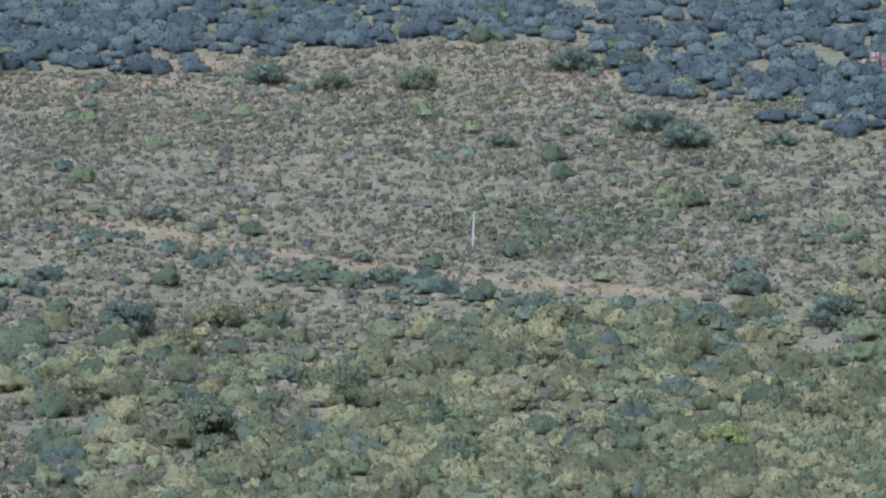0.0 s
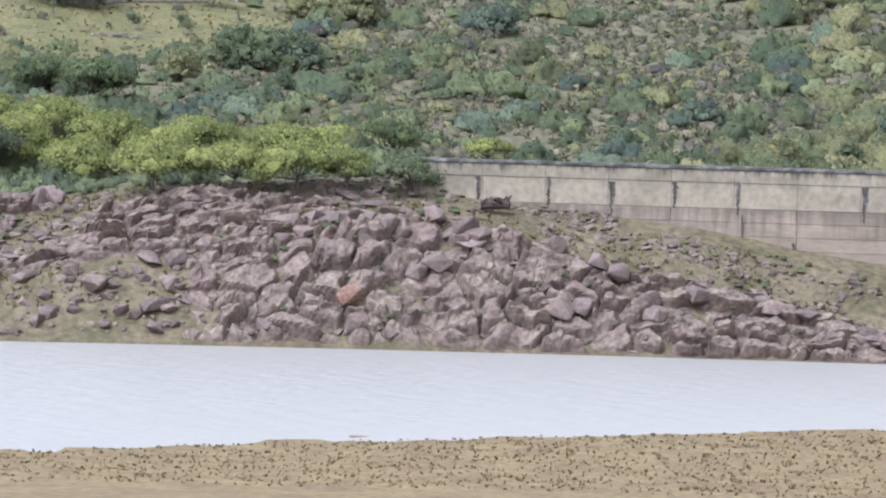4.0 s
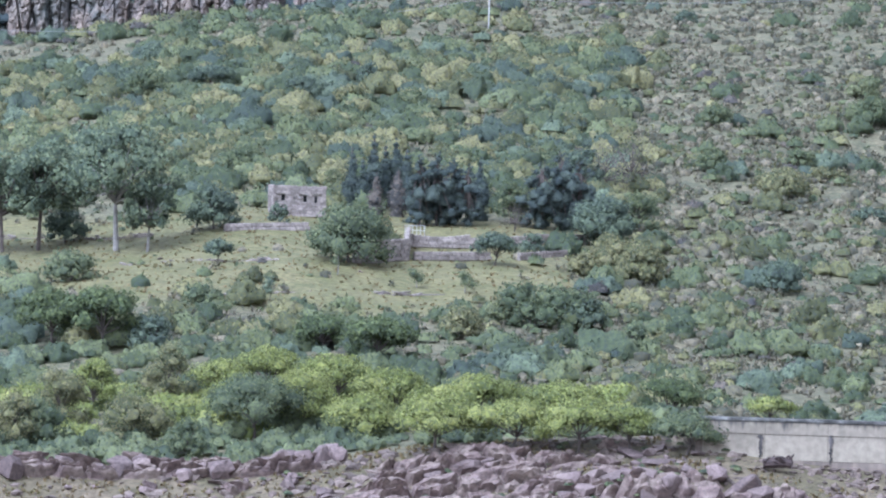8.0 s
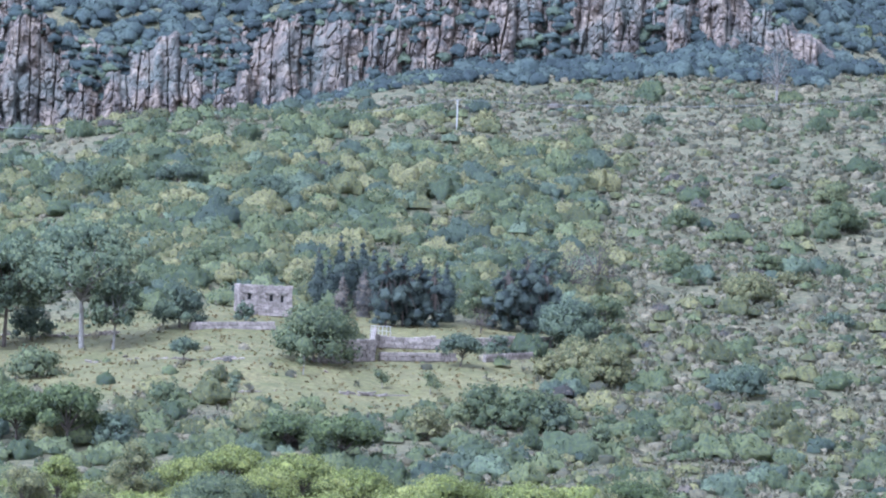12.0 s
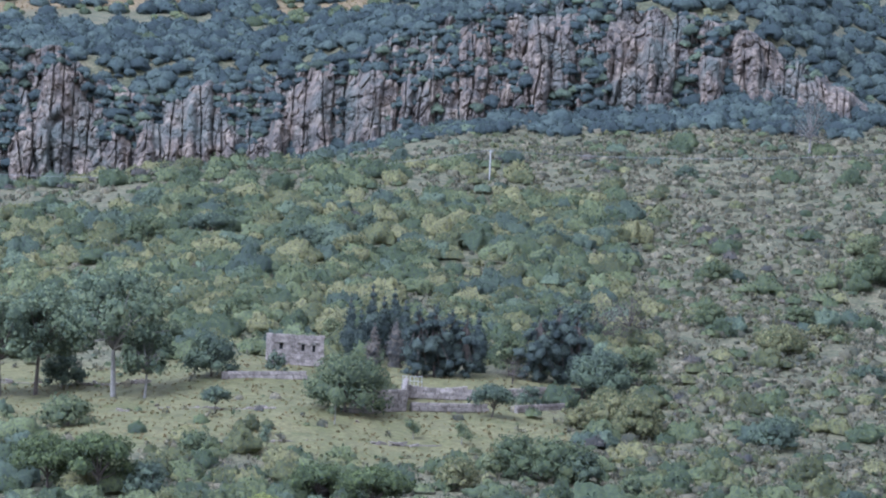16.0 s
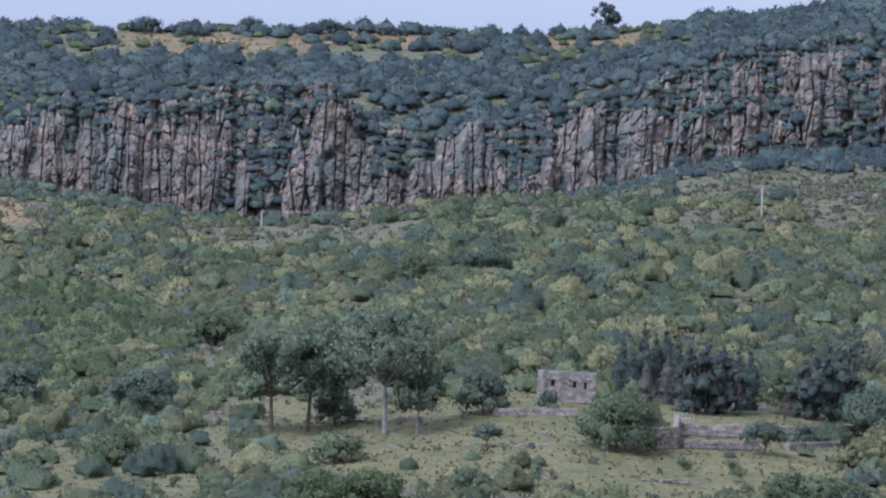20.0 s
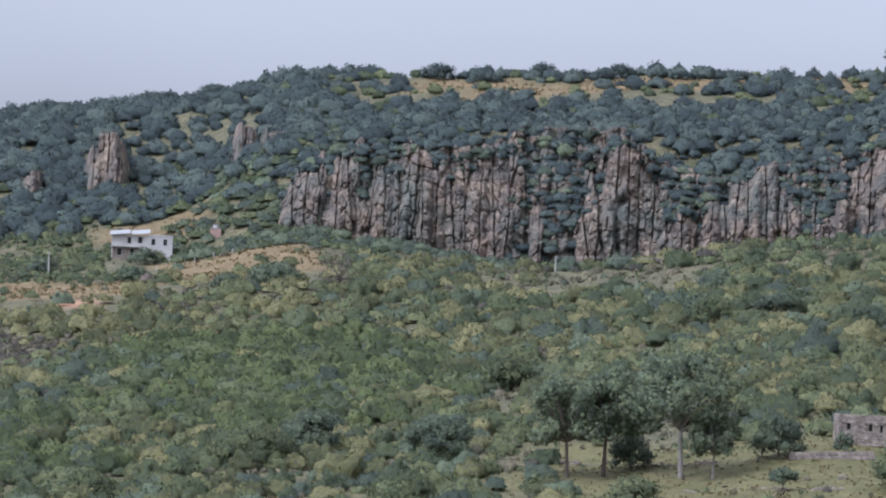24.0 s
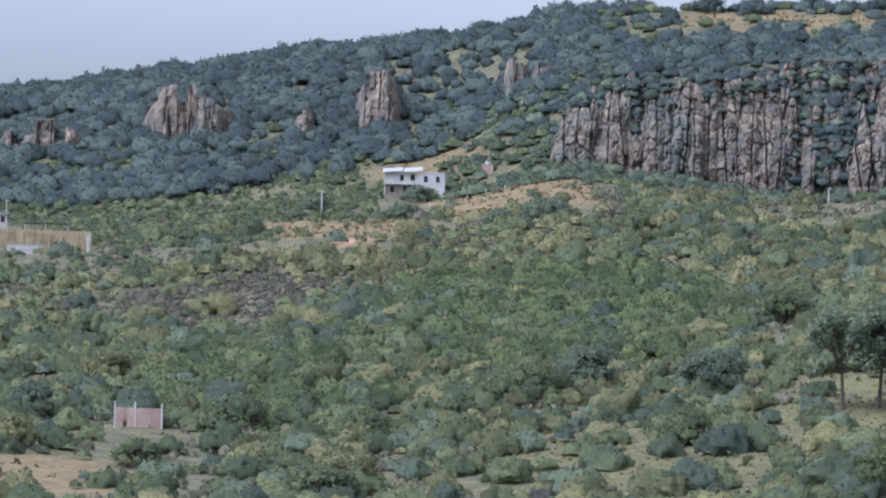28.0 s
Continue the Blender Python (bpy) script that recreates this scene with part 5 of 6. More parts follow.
# ---- trees ----
KINDS = {  # name, label, leaf, bark, form
    "pepper": ("pepper_tree", "broad rounded pepper tree with drooping grey-green leaves", "pirul", BARK, "round"),
    "euca": ("eucalyptus_tree", "tall open eucalyptus with a dark slender trunk", "euca", BARK, "tall"),
    "euca_pale": ("eucalyptus_tree", "tall open eucalyptus with a pale peeling trunk", "euca", PALE_BARK, "tall"),
    "darktree": ("thorn_tree", "dense dark green thorn tree on the slope", "dark", BARK, "round"),
    "greentree": ("shrub_tree", "bushy mid-green tree with a rounded crown", "mid", BARK, "round"),
    "bluebush": ("pepper_bush", "low rounded bluish-green bush", "pirul", BARK, "round"),
    "olivetree": ("shrub_tree", "yellowish-green bushy tree with a domed crown", "olive", BARK, "round"),
    "yellowtree": ("shrub_tree", "pale yellow-green domed bush in seed", "pale", BARK, "round"),
    "autumnbush": ("flowering_bush", "bush covered in orange-yellow flowers", "autumn", BARK, "round"),
    "brownbush": ("dry_bush", "leafless brown twiggy bush", "brown", BARK, "sparse"),
    "greytree": ("bare_tree", "half-bare grey-brown tree with open branches", "brown", BARK, "sparse"),
    "paletree": ("bare_tree", "tall half-bare tree with a pale slender trunk", "brown", PALE_BARK, "sparse"),
    "umbrella": ("mesquite_tree", "spreading green mesquite with a flat layered crown", "deep", BARK, "flat"),
    "umbrella_mid": ("mesquite_tree", "large dusty-green spreading mesquite on the bank", "pirul", BARK, "flat"),
    "umbrella_dark": ("mesquite_tree", "dark flat-crowned mesquite with a short trunk", "dark", BARK, "flat"),
    "sapling": ("young_tree", "small slender young tree on the grass", "mid", PALE_BARK, "thin"),
    "sapling_dark": ("young_tree", "small dark young tree on the grass", "dark", BARK, "thin"),
    "cypress": ("cypress_tree", "tall narrow dark cypress beside the ruin", "cypress", BARK, "column"),
    "cypress_brown": ("cypress_tree", "small browned conical cypress", "brown", BARK, "column"),
    "casuarina": ("casuarina_tree", "tall dark broad casuarina behind the terrace wall", "cypress", BARK, "wide_column"),
    "acacia": ("acacia_tree", "bright feathery green acacia with a flat crown", "bright", BARK, "flat"),
    "acacia_grey": ("acacia_tree", "grey-green open acacia leaning by the dam", "pirul", BARK, "flat"),
    "ridgebush": ("ridge_oak", "dark rounded oak on the cliff-top skyline", "oak", BARK, "round"),
    "ridgetree": ("ridge_oak", "dark spreading oak standing over the ridge", "oak", BARK, "flat"),
    "lonetree": ("lone_tree", "single upright tree on the skyline", "oak", BARK, "tall"),
}
tree_seed = [900]


def crown_lobes(rng, form, w, h):
    """Centres and radii of a crown's leafy lobes."""
    if form in ("column", "wide_column"):
        n = 11 if form == "column" else 44
        z = np.linspace(0.06, 0.96, n) * h
        taper = np.minimum(1, (1.03 - z / h) * (1.6 if form == "column" else 2.2)) * (0.75 + 0.25 * np.minimum(1, z / h / 0.25))
        r = 0.5 * w * taper * rng.uniform(0.85, 1.1, n)
        off = 0.05 * w if form == "column" else 0.27 * w
        c = np.stack([rng.normal(0, off, n) * taper, rng.normal(0, off, n) * taper, z], 1)
        return c, np.maximum(r * (1 if form == "column" else 0.46), 0.12)
    if form == "tall":
        n = 34
        z = h * rng.uniform(0.4, 0.92, n)
        ang = rng.uniform(0, math.tau, n)
        reach = 0.56 * w * np.sqrt(rng.random(n)) * np.sin(np.pi * np.clip((z / h - 0.22) / 0.78, 0.05, 1))
        return np.stack([reach * np.cos(ang), reach * np.sin(ang), z], 1), w * rng.uniform(0.1, 0.17, n)
    if form == "flat":
        n = 14
        ang = np.arange(n) * 2.4 + rng.uniform(0, 6)
        out = 0.36 * w * np.sqrt((np.arange(n) + 0.3) / n)
        z = h * (0.78 - 0.42 * (out / (0.36 * w)) ** 2 * rng.uniform(0.3, 1.2, n))
        r = np.minimum(w * rng.uniform(0.15, 0.22, n), h * 0.36)
        return np.stack([out * np.cos(ang), out * np.sin(ang), z], 1), r
    if form == "thin":
        n = 5
        return np.stack([rng.normal(0, 0.12 * w, n), rng.normal(0, 0.12 * w, n), h * np.linspace(0.45, 0.85, n)], 1), w * rng.uniform(0.2, 0.32, n)
    n = 24
    ang = np.arange(n) * 2.4 + rng.uniform(0, 6)
    u = (np.arange(n) + 0.2) / n
    out = 0.39 * w * np.sqrt(u)
    z = h * (0.10 + 0.66 * np.sqrt(1 - 0.97 * u)) * rng.uniform(0.85, 1.06, n)
    z[1::3] *= 0.55
    r = np.minimum(w * rng.uniform(0.14, 0.21, n), h * 0.32)
    return np.stack([out * np.cos(ang), out * np.sin(ang), z], 1), r


def tree(kind, bearing, distance, w, h):
    name, label, leaf, bark, form = KINDS[kind]
    tree_seed[0] += 1
    rng = np.random.default_rng(tree_seed[0])
    w = 1.35 * w if form == "tall" else w
    ob = thing(name, spot(bearing, distance, -0.1), label, "bush" if "bush" in name else "tree", turn=rng.uniform(0, 360))
    c, r = crown_lobes(rng, form, w, h)
    bm = bmesh.new()
    girth = max(0.06, 0.014 * h + 0.010 * w)
    fork = Vector((rng.normal(0, 0.03 * w), rng.normal(0, 0.03 * w), h * {"tall": 0.45, "column": 0.9, "wide_column": 0.8, "flat": 0.3, "thin": 0.5}.get(form, 0.28)))
    tube(bm, (0, 0, -0.2), fork, girth, girth * 0.6)
    for k in range(len(r)):
        if form not in ("column",):
            tube(bm, fork if k % 2 else fork * 0.8, Vector(c[k]), girth * 0.45, girth * 0.12, 5)
    part("trunk", bm, bark, ob)
    blade = {"flat": 0.44, "tall": 0.55, "thin": 0.3, "sparse": 0.3, "column": 0.4}.get(form, 0.46) * (0.6 + 0.04 * min(w, 10))
    count = int(np.clip({"tall": 24, "wide_column": 30, "column": 42, "thin": 40, "sparse": 9, "flat": 34}.get(form, 30) * w * h, 160, 4200))
    if distance < 640:
        blade, count = 0.6 * blade, 2 * count
    v, t, nv = leafy(rng, c, r, count, blade, 0.0 if form == "sparse" else 0.78 if "column" in form else 0.5, 0.62 if form == "flat" else 0.85, 0.35 if leaf in ("pirul", "euca") else 0.0)
    hang("crown", mesh_from("crown", v, t, LEAF[leaf], normals=nv), ob)
    return ob


# ---- single trees and large bushes, by bearing, distance, width and height ----
tree("pepper", 11.18, 764.0, 12.4, 9.4)
tree("euca", 14.34, 798.0, 9.6, 16.0)
tree("euca_pale", 13.55, 788.0, 11.9, 18.4)
tree("euca_pale", 13.23, 785.0, 5.5, 9.8)
tree("euca", 14.70, 795.0, 8.8, 14.4)
tree("darktree", 14.07, 804.0, 7.3, 6.2)
tree("darktree", 12.56, 797.0, 8.4, 7.3)
tree("umbrella_dark", 12.51, 762.0, 5.0, 3.8)
tree("sapling", 11.29, 751.0, 2.4, 4.2)
tree("sapling_dark", 11.98, 728.0, 2.6, 3.2)
tree("sapling", 10.48, 750.0, 3.2, 2.7)
tree("sapling", 9.99, 749.0, 3.5, 3.1)
tree("umbrella_dark", 9.70, 775.0, 7.2, 5.2)
tree("darktree", 9.31, 789.0, 4.3, 3.6)
tree("bluebush", 12.67, 718.0, 6.3, 4.0)
tree("bluebush", 14.00, 749.0, 8.3, 4.4)
tree("olivetree", 8.37, 781.0, 11.4, 5.5)
tree("olivetree", 8.74, 779.0, 5.6, 3.6)
tree("greentree", 9.02, 714.0, 13.3, 5.7)
tree("olivetree", 10.02, 702.0, 6.2, 4.2)
tree("umbrella", 14.18, 689.0, 9.3, 8.4)
tree("umbrella", 13.66, 681.0, 10.6, 8.7)
tree("darktree", 13.17, 680.0, 6.5, 5.1)
tree("umbrella", 11.42, 682.0, 9.2, 4.8)
tree("umbrella", 10.84, 666.0, 10.0, 6.8)
tree("brownbush", 12.78, 701.0, 6.0, 3.5)
tree("brownbush", 12.28, 698.0, 6.4, 3.9)
tree("cypress", 11.17, 832.0, 2.8, 10.1)
tree("cypress", 11.06, 830.0, 2.2, 8.5)
tree("cypress", 10.95, 833.0, 3.0, 12.4)
tree("cypress", 10.83, 836.0, 2.9, 10.2)
tree("cypress", 10.73, 838.0, 3.7, 10.5)
tree("cypress", 10.61, 836.0, 2.9, 9.9)
tree("cypress_brown", 10.92, 822.0, 2.8, 6.5)
tree("cypress_brown", 10.70, 821.0, 3.3, 7.4)
tree("casuarina", 10.47, 812.0, 4.7, 10.8)
tree("casuarina", 10.30, 814.0, 4.9, 11.2)
tree("casuarina", 10.13, 816.0, 4.6, 10.3)
tree("casuarina", 9.98, 815.0, 3.6, 9.6)
tree("cypress", 9.86, 822.0, 3.3, 9.6)
tree("greentree", 9.54, 820.0, 6.1, 7.7)
tree("brownbush", 9.50, 812.0, 4.9, 5.1)
tree("casuarina", 9.23, 818.0, 4.9, 10.4)
tree("casuarina", 9.03, 822.0, 6.1, 11.9)
tree("casuarina", 8.87, 828.0, 4.7, 10.4)
tree("greytree", 8.60, 872.0, 9.6, 10.5)
tree("greytree", 8.33, 880.0, 8.0, 10.9)
tree("darktree", 8.61, 806.0, 10.5, 8.4)
tree("greentree", 8.23, 826.0, 6.3, 7.7)
tree("yellowtree", 11.36, 846.0, 3.7, 4.2)
tree("darktree", 8.83, 868.0, 7.0, 10.5)
tree("greentree", 7.47, 972.0, 6.0, 4.7)
tree("darktree", 9.15, 993.0, 8.2, 5.6)
tree("olivetree", 8.32, 1018.0, 6.3, 2.8)
tree("darktree", 13.21, 1030.0, 7.0, 5.0)
tree("umbrella_dark", 12.63, 986.0, 9.7, 4.7)
tree("darktree", 11.02, 1000.0, 5.4, 5.2)
tree("umbrella_dark", 11.68, 969.0, 8.0, 5.0)
tree("greentree", 13.29, 983.0, 8.1, 5.5)
tree("olivetree", 6.79, 893.0, 10.3, 4.5)
tree("darktree", 6.79, 776.0, 7.4, 4.3)
tree("darktree", 7.82, 1110.0, 5.8, 2.8)
tree("umbrella_mid", 12.10, 596.0, 12.9, 7.6)
tree("acacia", 11.01, 590.0, 9.5, 5.5)
tree("acacia", 10.26, 572.0, 11.5, 6.2)
tree("acacia", 9.48, 571.0, 10.9, 5.4)
tree("acacia", 8.79, 569.0, 9.7, 6.0)
tree("acacia", 8.27, 569.0, 6.9, 5.4)
tree("acacia_grey", 7.70, 567.0, 8.0, 4.8)
tree("acacia", 11.60, 600.0, 9.9, 7.6)
tree("acacia", 10.68, 604.0, 10.3, 6.9)
tree("acacia", 9.81, 602.0, 9.7, 5.5)
tree("acacia", 8.95, 600.0, 10.2, 5.1)
tree("umbrella", 7.86, 598.0, 8.1, 6.1)
tree("acacia", 6.85, 604.0, 6.4, 3.3)
tree("olivetree", 12.98, 620.0, 7.5, 8.3)
tree("acacia", 12.41, 612.0, 8.0, 7.6)
tree("olivetree", 13.31, 590.0, 8.9, 6.8)
tree("olivetree", 14.07, 606.0, 7.3, 8.3)
tree("acacia", 13.73, 616.0, 6.2, 7.4)
tree("olivetree", 14.55, 588.0, 6.5, 7.9)
tree("greentree", 14.29, 590.0, 7.7, 6.3)
tree("greentree", 12.79, 582.0, 5.3, 5.9)
tree("acacia", 11.26, 622.0, 9.4, 6.6)
tree("acacia", 11.95, 626.0, 8.8, 7.2)
tree("darktree", -0.48, 1140.0, 7.3, 3.6)
tree("darktree", -1.99, 1160.0, 14.6, 5.4)
tree("darktree", -2.37, 1136.0, 13.1, 5.6)
tree("darktree", 1.94, 1281.0, 11.8, 5.7)
tree("darktree", -1.19, 1276.0, 13.3, 5.9)
tree("darktree", -1.79, 1264.0, 8.1, 4.6)
tree("darktree", -3.32, 1136.0, 8.2, 3.4)
tree("darktree", -3.12, 1043.0, 4.8, 2.5)
tree("greentree", -3.06, 971.0, 6.0, 3.6)
tree("darktree", -3.93, 946.0, 10.0, 6.1)
tree("darktree", 3.24, 922.0, 10.4, 6.9)
tree("bluebush", 2.40, 811.0, 9.0, 6.5)
tree("brownbush", 3.14, 1042.0, 7.3, 4.1)
tree("darktree", 2.91, 1043.0, 8.4, 3.1)
tree("darktree", 0.53, 1125.0, 4.7, 2.3)
tree("greentree", 1.25, 1257.0, 10.6, 4.6)
tree("greentree", 0.38, 1246.0, 10.5, 5.2)
tree("brownbush", 2.73, 1196.0, 4.8, 2.6)
tree("darktree", 0.87, 999.0, 4.2, 1.9)
tree("darktree", 1.34, 988.0, 9.4, 2.4)
tree("darktree", 0.59, 980.0, 11.3, 3.1)
tree("olivetree", -1.15, 935.0, 11.1, 5.7)
tree("darktree", -0.07, 908.0, 7.7, 3.8)
tree("bluebush", -0.15, 798.0, 9.0, 5.1)
tree("yellowtree", -1.03, 896.0, 7.9, 3.9)
tree("olivetree", 2.30, 942.0, 12.8, 4.3)
tree("olivetree", 2.71, 895.0, 8.3, 4.9)
tree("greentree", 1.12, 854.0, 9.0, 5.2)
tree("olivetree", 0.58, 827.0, 8.7, 4.3)
tree("greentree", 2.30, 789.0, 6.7, 4.3)
tree("brownbush", 1.94, 774.0, 7.4, 3.4)
tree("olivetree", -0.84, 857.0, 5.5, 3.0)
tree("olivetree", 1.78, 948.0, 6.1, 3.3)
tree("olivetree", -2.64, 947.0, 5.1, 2.8)
tree("acacia", -2.92, 821.0, 9.5, 4.2)
tree("olivetree", -3.83, 846.0, 7.1, 4.2)
tree("autumnbush", -1.18, 811.0, 3.6, 1.9)
tree("darktree", 2.61, 690.0, 8.5, 8.1)
tree("darktree", -1.30, 695.0, 7.7, 6.3)
tree("darktree", -1.79, 698.0, 8.1, 6.5)
tree("autumnbush", 0.52, 681.0, 5.2, 2.2)
tree("autumnbush", -1.01, 745.0, 5.4, 2.0)
tree("autumnbush", -0.85, 689.0, 3.6, 1.9)
tree("autumnbush", -1.34, 689.0, 4.3, 2.2)
tree("brownbush", 1.88, 776.0, 6.5, 3.2)
tree("brownbush", -2.40, 677.0, 7.6, 4.9)
tree("olivetree", 3.89, 656.0, 7.4, 4.6)
tree("greentree", 3.18, 664.0, 4.3, 4.4)
tree("darktree", 4.68, 694.0, 7.0, 3.8)
tree("paletree", 6.58, 1178.0, 9.5, 15.8)
tree("lonetree", 11.48, 1402.0, 5.1, 8.4)
tree("ridgebush", 15.10, 1399.0, 7.4, 4.3)
tree("ridgebush", 14.29, 1399.0, 9.4, 3.9)
tree("ridgebush", 13.05, 1399.0, 6.1, 2.6)
tree("ridgebush", 13.68, 1399.0, 8.6, 2.6)
tree("ridgebush", 11.96, 1399.0, 7.0, 2.5)
tree("ridgebush", 16.16, 1398.0, 10.3, 4.5)
tree("ridgebush", 15.69, 1390.0, 11.2, 3.4)
tree("ridgebush", 14.75, 1405.0, 10.2, 3.0)
tree("ridgebush", 13.91, 1385.0, 8.9, 1.9)
tree("ridgebush", 13.22, 1390.0, 10.1, 2.1)
tree("umbrella_dark", 16.04, 813.0, 11.6, 7.2)
tree("greentree", 16.30, 751.0, 7.9, 5.6)
tree("bluebush", 14.99, 775.0, 5.1, 3.2)
tree("greentree", 17.87, 813.0, 15.1, 6.2)
tree("darktree", 17.33, 827.0, 10.1, 7.6)
tree("olivetree", 22.16, 861.0, 8.0, 5.2)
tree("olivetree", 21.75, 857.0, 5.5, 3.5)
tree("bluebush", 19.59, 776.0, 10.5, 4.8)
tree("greentree", 20.86, 796.0, 10.8, 5.7)
tree("greentree", 16.29, 756.0, 8.0, 5.1)
tree("darktree", 19.73, 947.0, 4.4, 3.7)
tree("darktree", 19.47, 935.0, 3.6, 2.8)
tree("darktree", 19.08, 1201.0, 8.0, 3.7)
tree("darktree", 17.75, 1096.0, 12.7, 5.7)
tree("darktree", 18.20, 1104.0, 9.3, 3.1)
tree("ridgetree", 20.59, 1640.0, 9.5, 5.2)
tree("ridgetree", 18.94, 1660.0, 12.7, 5.0)
tree("ridgetree", 18.43, 1640.0, 13.2, 7.1)
tree("ridgetree", 19.57, 1650.0, 6.6, 2.0)
tree("darktree", 19.18, 1153.0, 8.6, 3.4)
tree("darktree", 20.10, 1190.0, 7.9, 3.9)
tree("greentree", 21.85, 750.0, 7.9, 4.5)
tree("darktree", 22.92, 798.0, 7.6, 6.3)
tree("olivetree", 23.09, 761.0, 6.5, 5.2)
tree("umbrella_mid", 19.98, 701.0, 10.9, 5.0)
tree("greytree", 17.11, 1081.0, 9.8, 8.7)
tree("bluebush", 18.97, 1219.0, 5.6, 3.4)
tree("bluebush", 19.24, 1160.0, 7.2, 3.2)
tree("greentree", 18.87, 1151.0, 5.1, 3.1)
tree("darktree", 11.91, 800.0, 3.5, 3.7)
tree("olivetree", 8.55, 790.0, 5.2, 5.1)
tree("olivetree", 8.80, 778.0, 4.7, 4.0)
tree("olivetree", 8.20, 775.0, 8.6, 6.2)
tree("olivetree", 10.01, 700.0, 5.6, 4.3)
tree("greentree", 9.42, 716.0, 7.9, 6.4)
tree("darktree", 8.78, 712.0, 6.4, 4.7)
tree("yellowtree", 9.64, 716.0, 4.3, 4.0)
tree("bluebush", 8.26, 690.0, 4.8, 4.7)
tree("darktree", 6.79, 784.0, 7.1, 3.9)
tree("olivetree", 6.78, 888.0, 8.0, 4.4)
tree("greentree", 6.62, 928.0, 5.6, 3.2)
tree("olivetree", 6.36, 914.0, 10.1, 2.7)
tree("darktree", 5.89, 870.0, 7.9, 2.4)
tree("olivetree", 11.21, 970.0, 7.8, 4.4)
tree("greentree", 10.58, 974.0, 7.8, 3.3)
tree("darktree", 13.42, 995.0, 8.0, 5.0)
tree("yellowtree", 10.50, 1018.0, 10.2, 3.7)
tree("greentree", 12.28, 861.0, 7.8, 4.2)
tree("olivetree", 13.03, 884.0, 8.0, 4.8)
tree("yellowtree", 5.99, 1010.0, 7.1, 3.7)
tree("greentree", 5.92, 984.0, 10.9, 5.8)
tree("greentree", 7.51, 910.0, 6.4, 4.5)
tree("olivetree", 3.69, 825.0, 5.0, 5.3)
tree("olivetree", 0.52, 829.0, 8.3, 3.5)
tree("olivetree", 0.25, 861.0, 5.2, 2.8)
tree("olivetree", 2.35, 941.0, 10.4, 4.0)
tree("darktree", 2.39, 815.0, 8.2, 5.3)
tree("olivetree", 1.72, 804.0, 7.3, 4.4)
tree("greentree", -2.05, 852.0, 7.7, 3.8)
tree("olivetree", -1.16, 795.0, 9.6, 3.0)
tree("bluebush", -0.15, 799.0, 8.0, 4.7)
tree("yellowtree", 1.88, 775.0, 7.0, 3.4)
tree("greentree", -3.43, 850.0, 7.7, 5.0)
tree("olivetree", -2.93, 826.0, 9.1, 3.7)
tree("greentree", 1.06, 870.0, 9.6, 4.4)
tree("darktree", 1.63, 871.0, 7.0, 3.3)
tree("olivetree", -3.94, 855.0, 6.0, 2.6)
tree("darktree", 17.20, 845.0, 10.2, 5.8)
tree("greentree", 17.83, 820.0, 13.2, 5.4)
tree("darktree", 18.64, 869.0, 7.0, 3.4)
tree("umbrella_dark", 15.99, 816.0, 10.6, 6.5)
tree("greentree", 15.33, 903.0, 10.0, 6.8)
tree("darktree", 16.85, 1020.0, 6.1, 2.8)
tree("bluebush", 20.83, 801.0, 11.3, 4.3)
tree("greentree", 18.65, 800.0, 5.6, 3.6)
tree("darktree", 19.62, 798.0, 7.2, 3.2)
tree("olivetree", 19.74, 715.0, 10.8, 5.6)
tree("bluebush", 20.88, 792.0, 9.5, 6.3)
tree("greentree", 19.58, 775.0, 7.8, 5.0)
tree("greentree", 16.28, 755.0, 7.6, 4.8)


# ---- cliffs ----
def cliff_thing(b, label):
    return thing("cliff", spot(b, 1240), label, "cliff", kind="structure")


rng = np.random.default_rng(77)


def cells(u, v, wide, tall, seed):
    """Jointed blocks over a face: for each place the block's own random numbers and how near its edge is."""
    r = np.random.default_rng(seed)
    gu, gv = u / wide, v / tall
    iu, iv = np.floor(gu).astype(int), np.floor(gv).astype(int)
    best = np.full(u.shape, 9.0)
    second = best.copy()
    own = np.zeros(u.shape, int)
    offu, offv = np.zeros(u.shape), np.zeros(u.shape)
    table = r.random((4096, 5))
    for du in (-1, 0, 1):
        for dv in (-1, 0, 1):
            cu, cv = iu + du, iv + dv
            key = (cu * 73 + cv * 1013 + 40 * (cv % 3)) % 4096
            eu, ev = gu - cu - 0.5 - 0.85 * (table[key, 0] - 0.5), gv - cv - 0.5 - 0.85 * (table[key, 1] - 0.5)
            d = np.hypot(eu, ev)
            nearer = d < best
            offu, offv = np.where(nearer, eu, offu), np.where(nearer, ev, offv)
            second = np.where(nearer, best, np.minimum(second, d))
            own = np.where(nearer, key, own)
            best = np.where(nearer, d, best)
    return np.concatenate([table[own], offu[..., None], offv[..., None]], -1), second - best


def face_mesh(name, bx, hx, where_at, mat):
    """A sheet of rock over a grid of bearings and heights."""
    uu, vv = np.meshgrid(bx, hx)
    p = where_at(uu, vv)
    n, m = len(bx), len(hx)
    a, b = np.meshgrid(np.arange(m - 1), np.arange(n - 1), indexing="ij")
    k = (a * n + b).ravel()
    q = np.stack([k, k + 1, k + n + 1, k + n], -1)[:, ::-1]
    return mesh_from(name, p.reshape(-1, 3), q, mat)


cliff = cliff_thing(13, "long weathered brown-grey cliff of jointed rock columns")


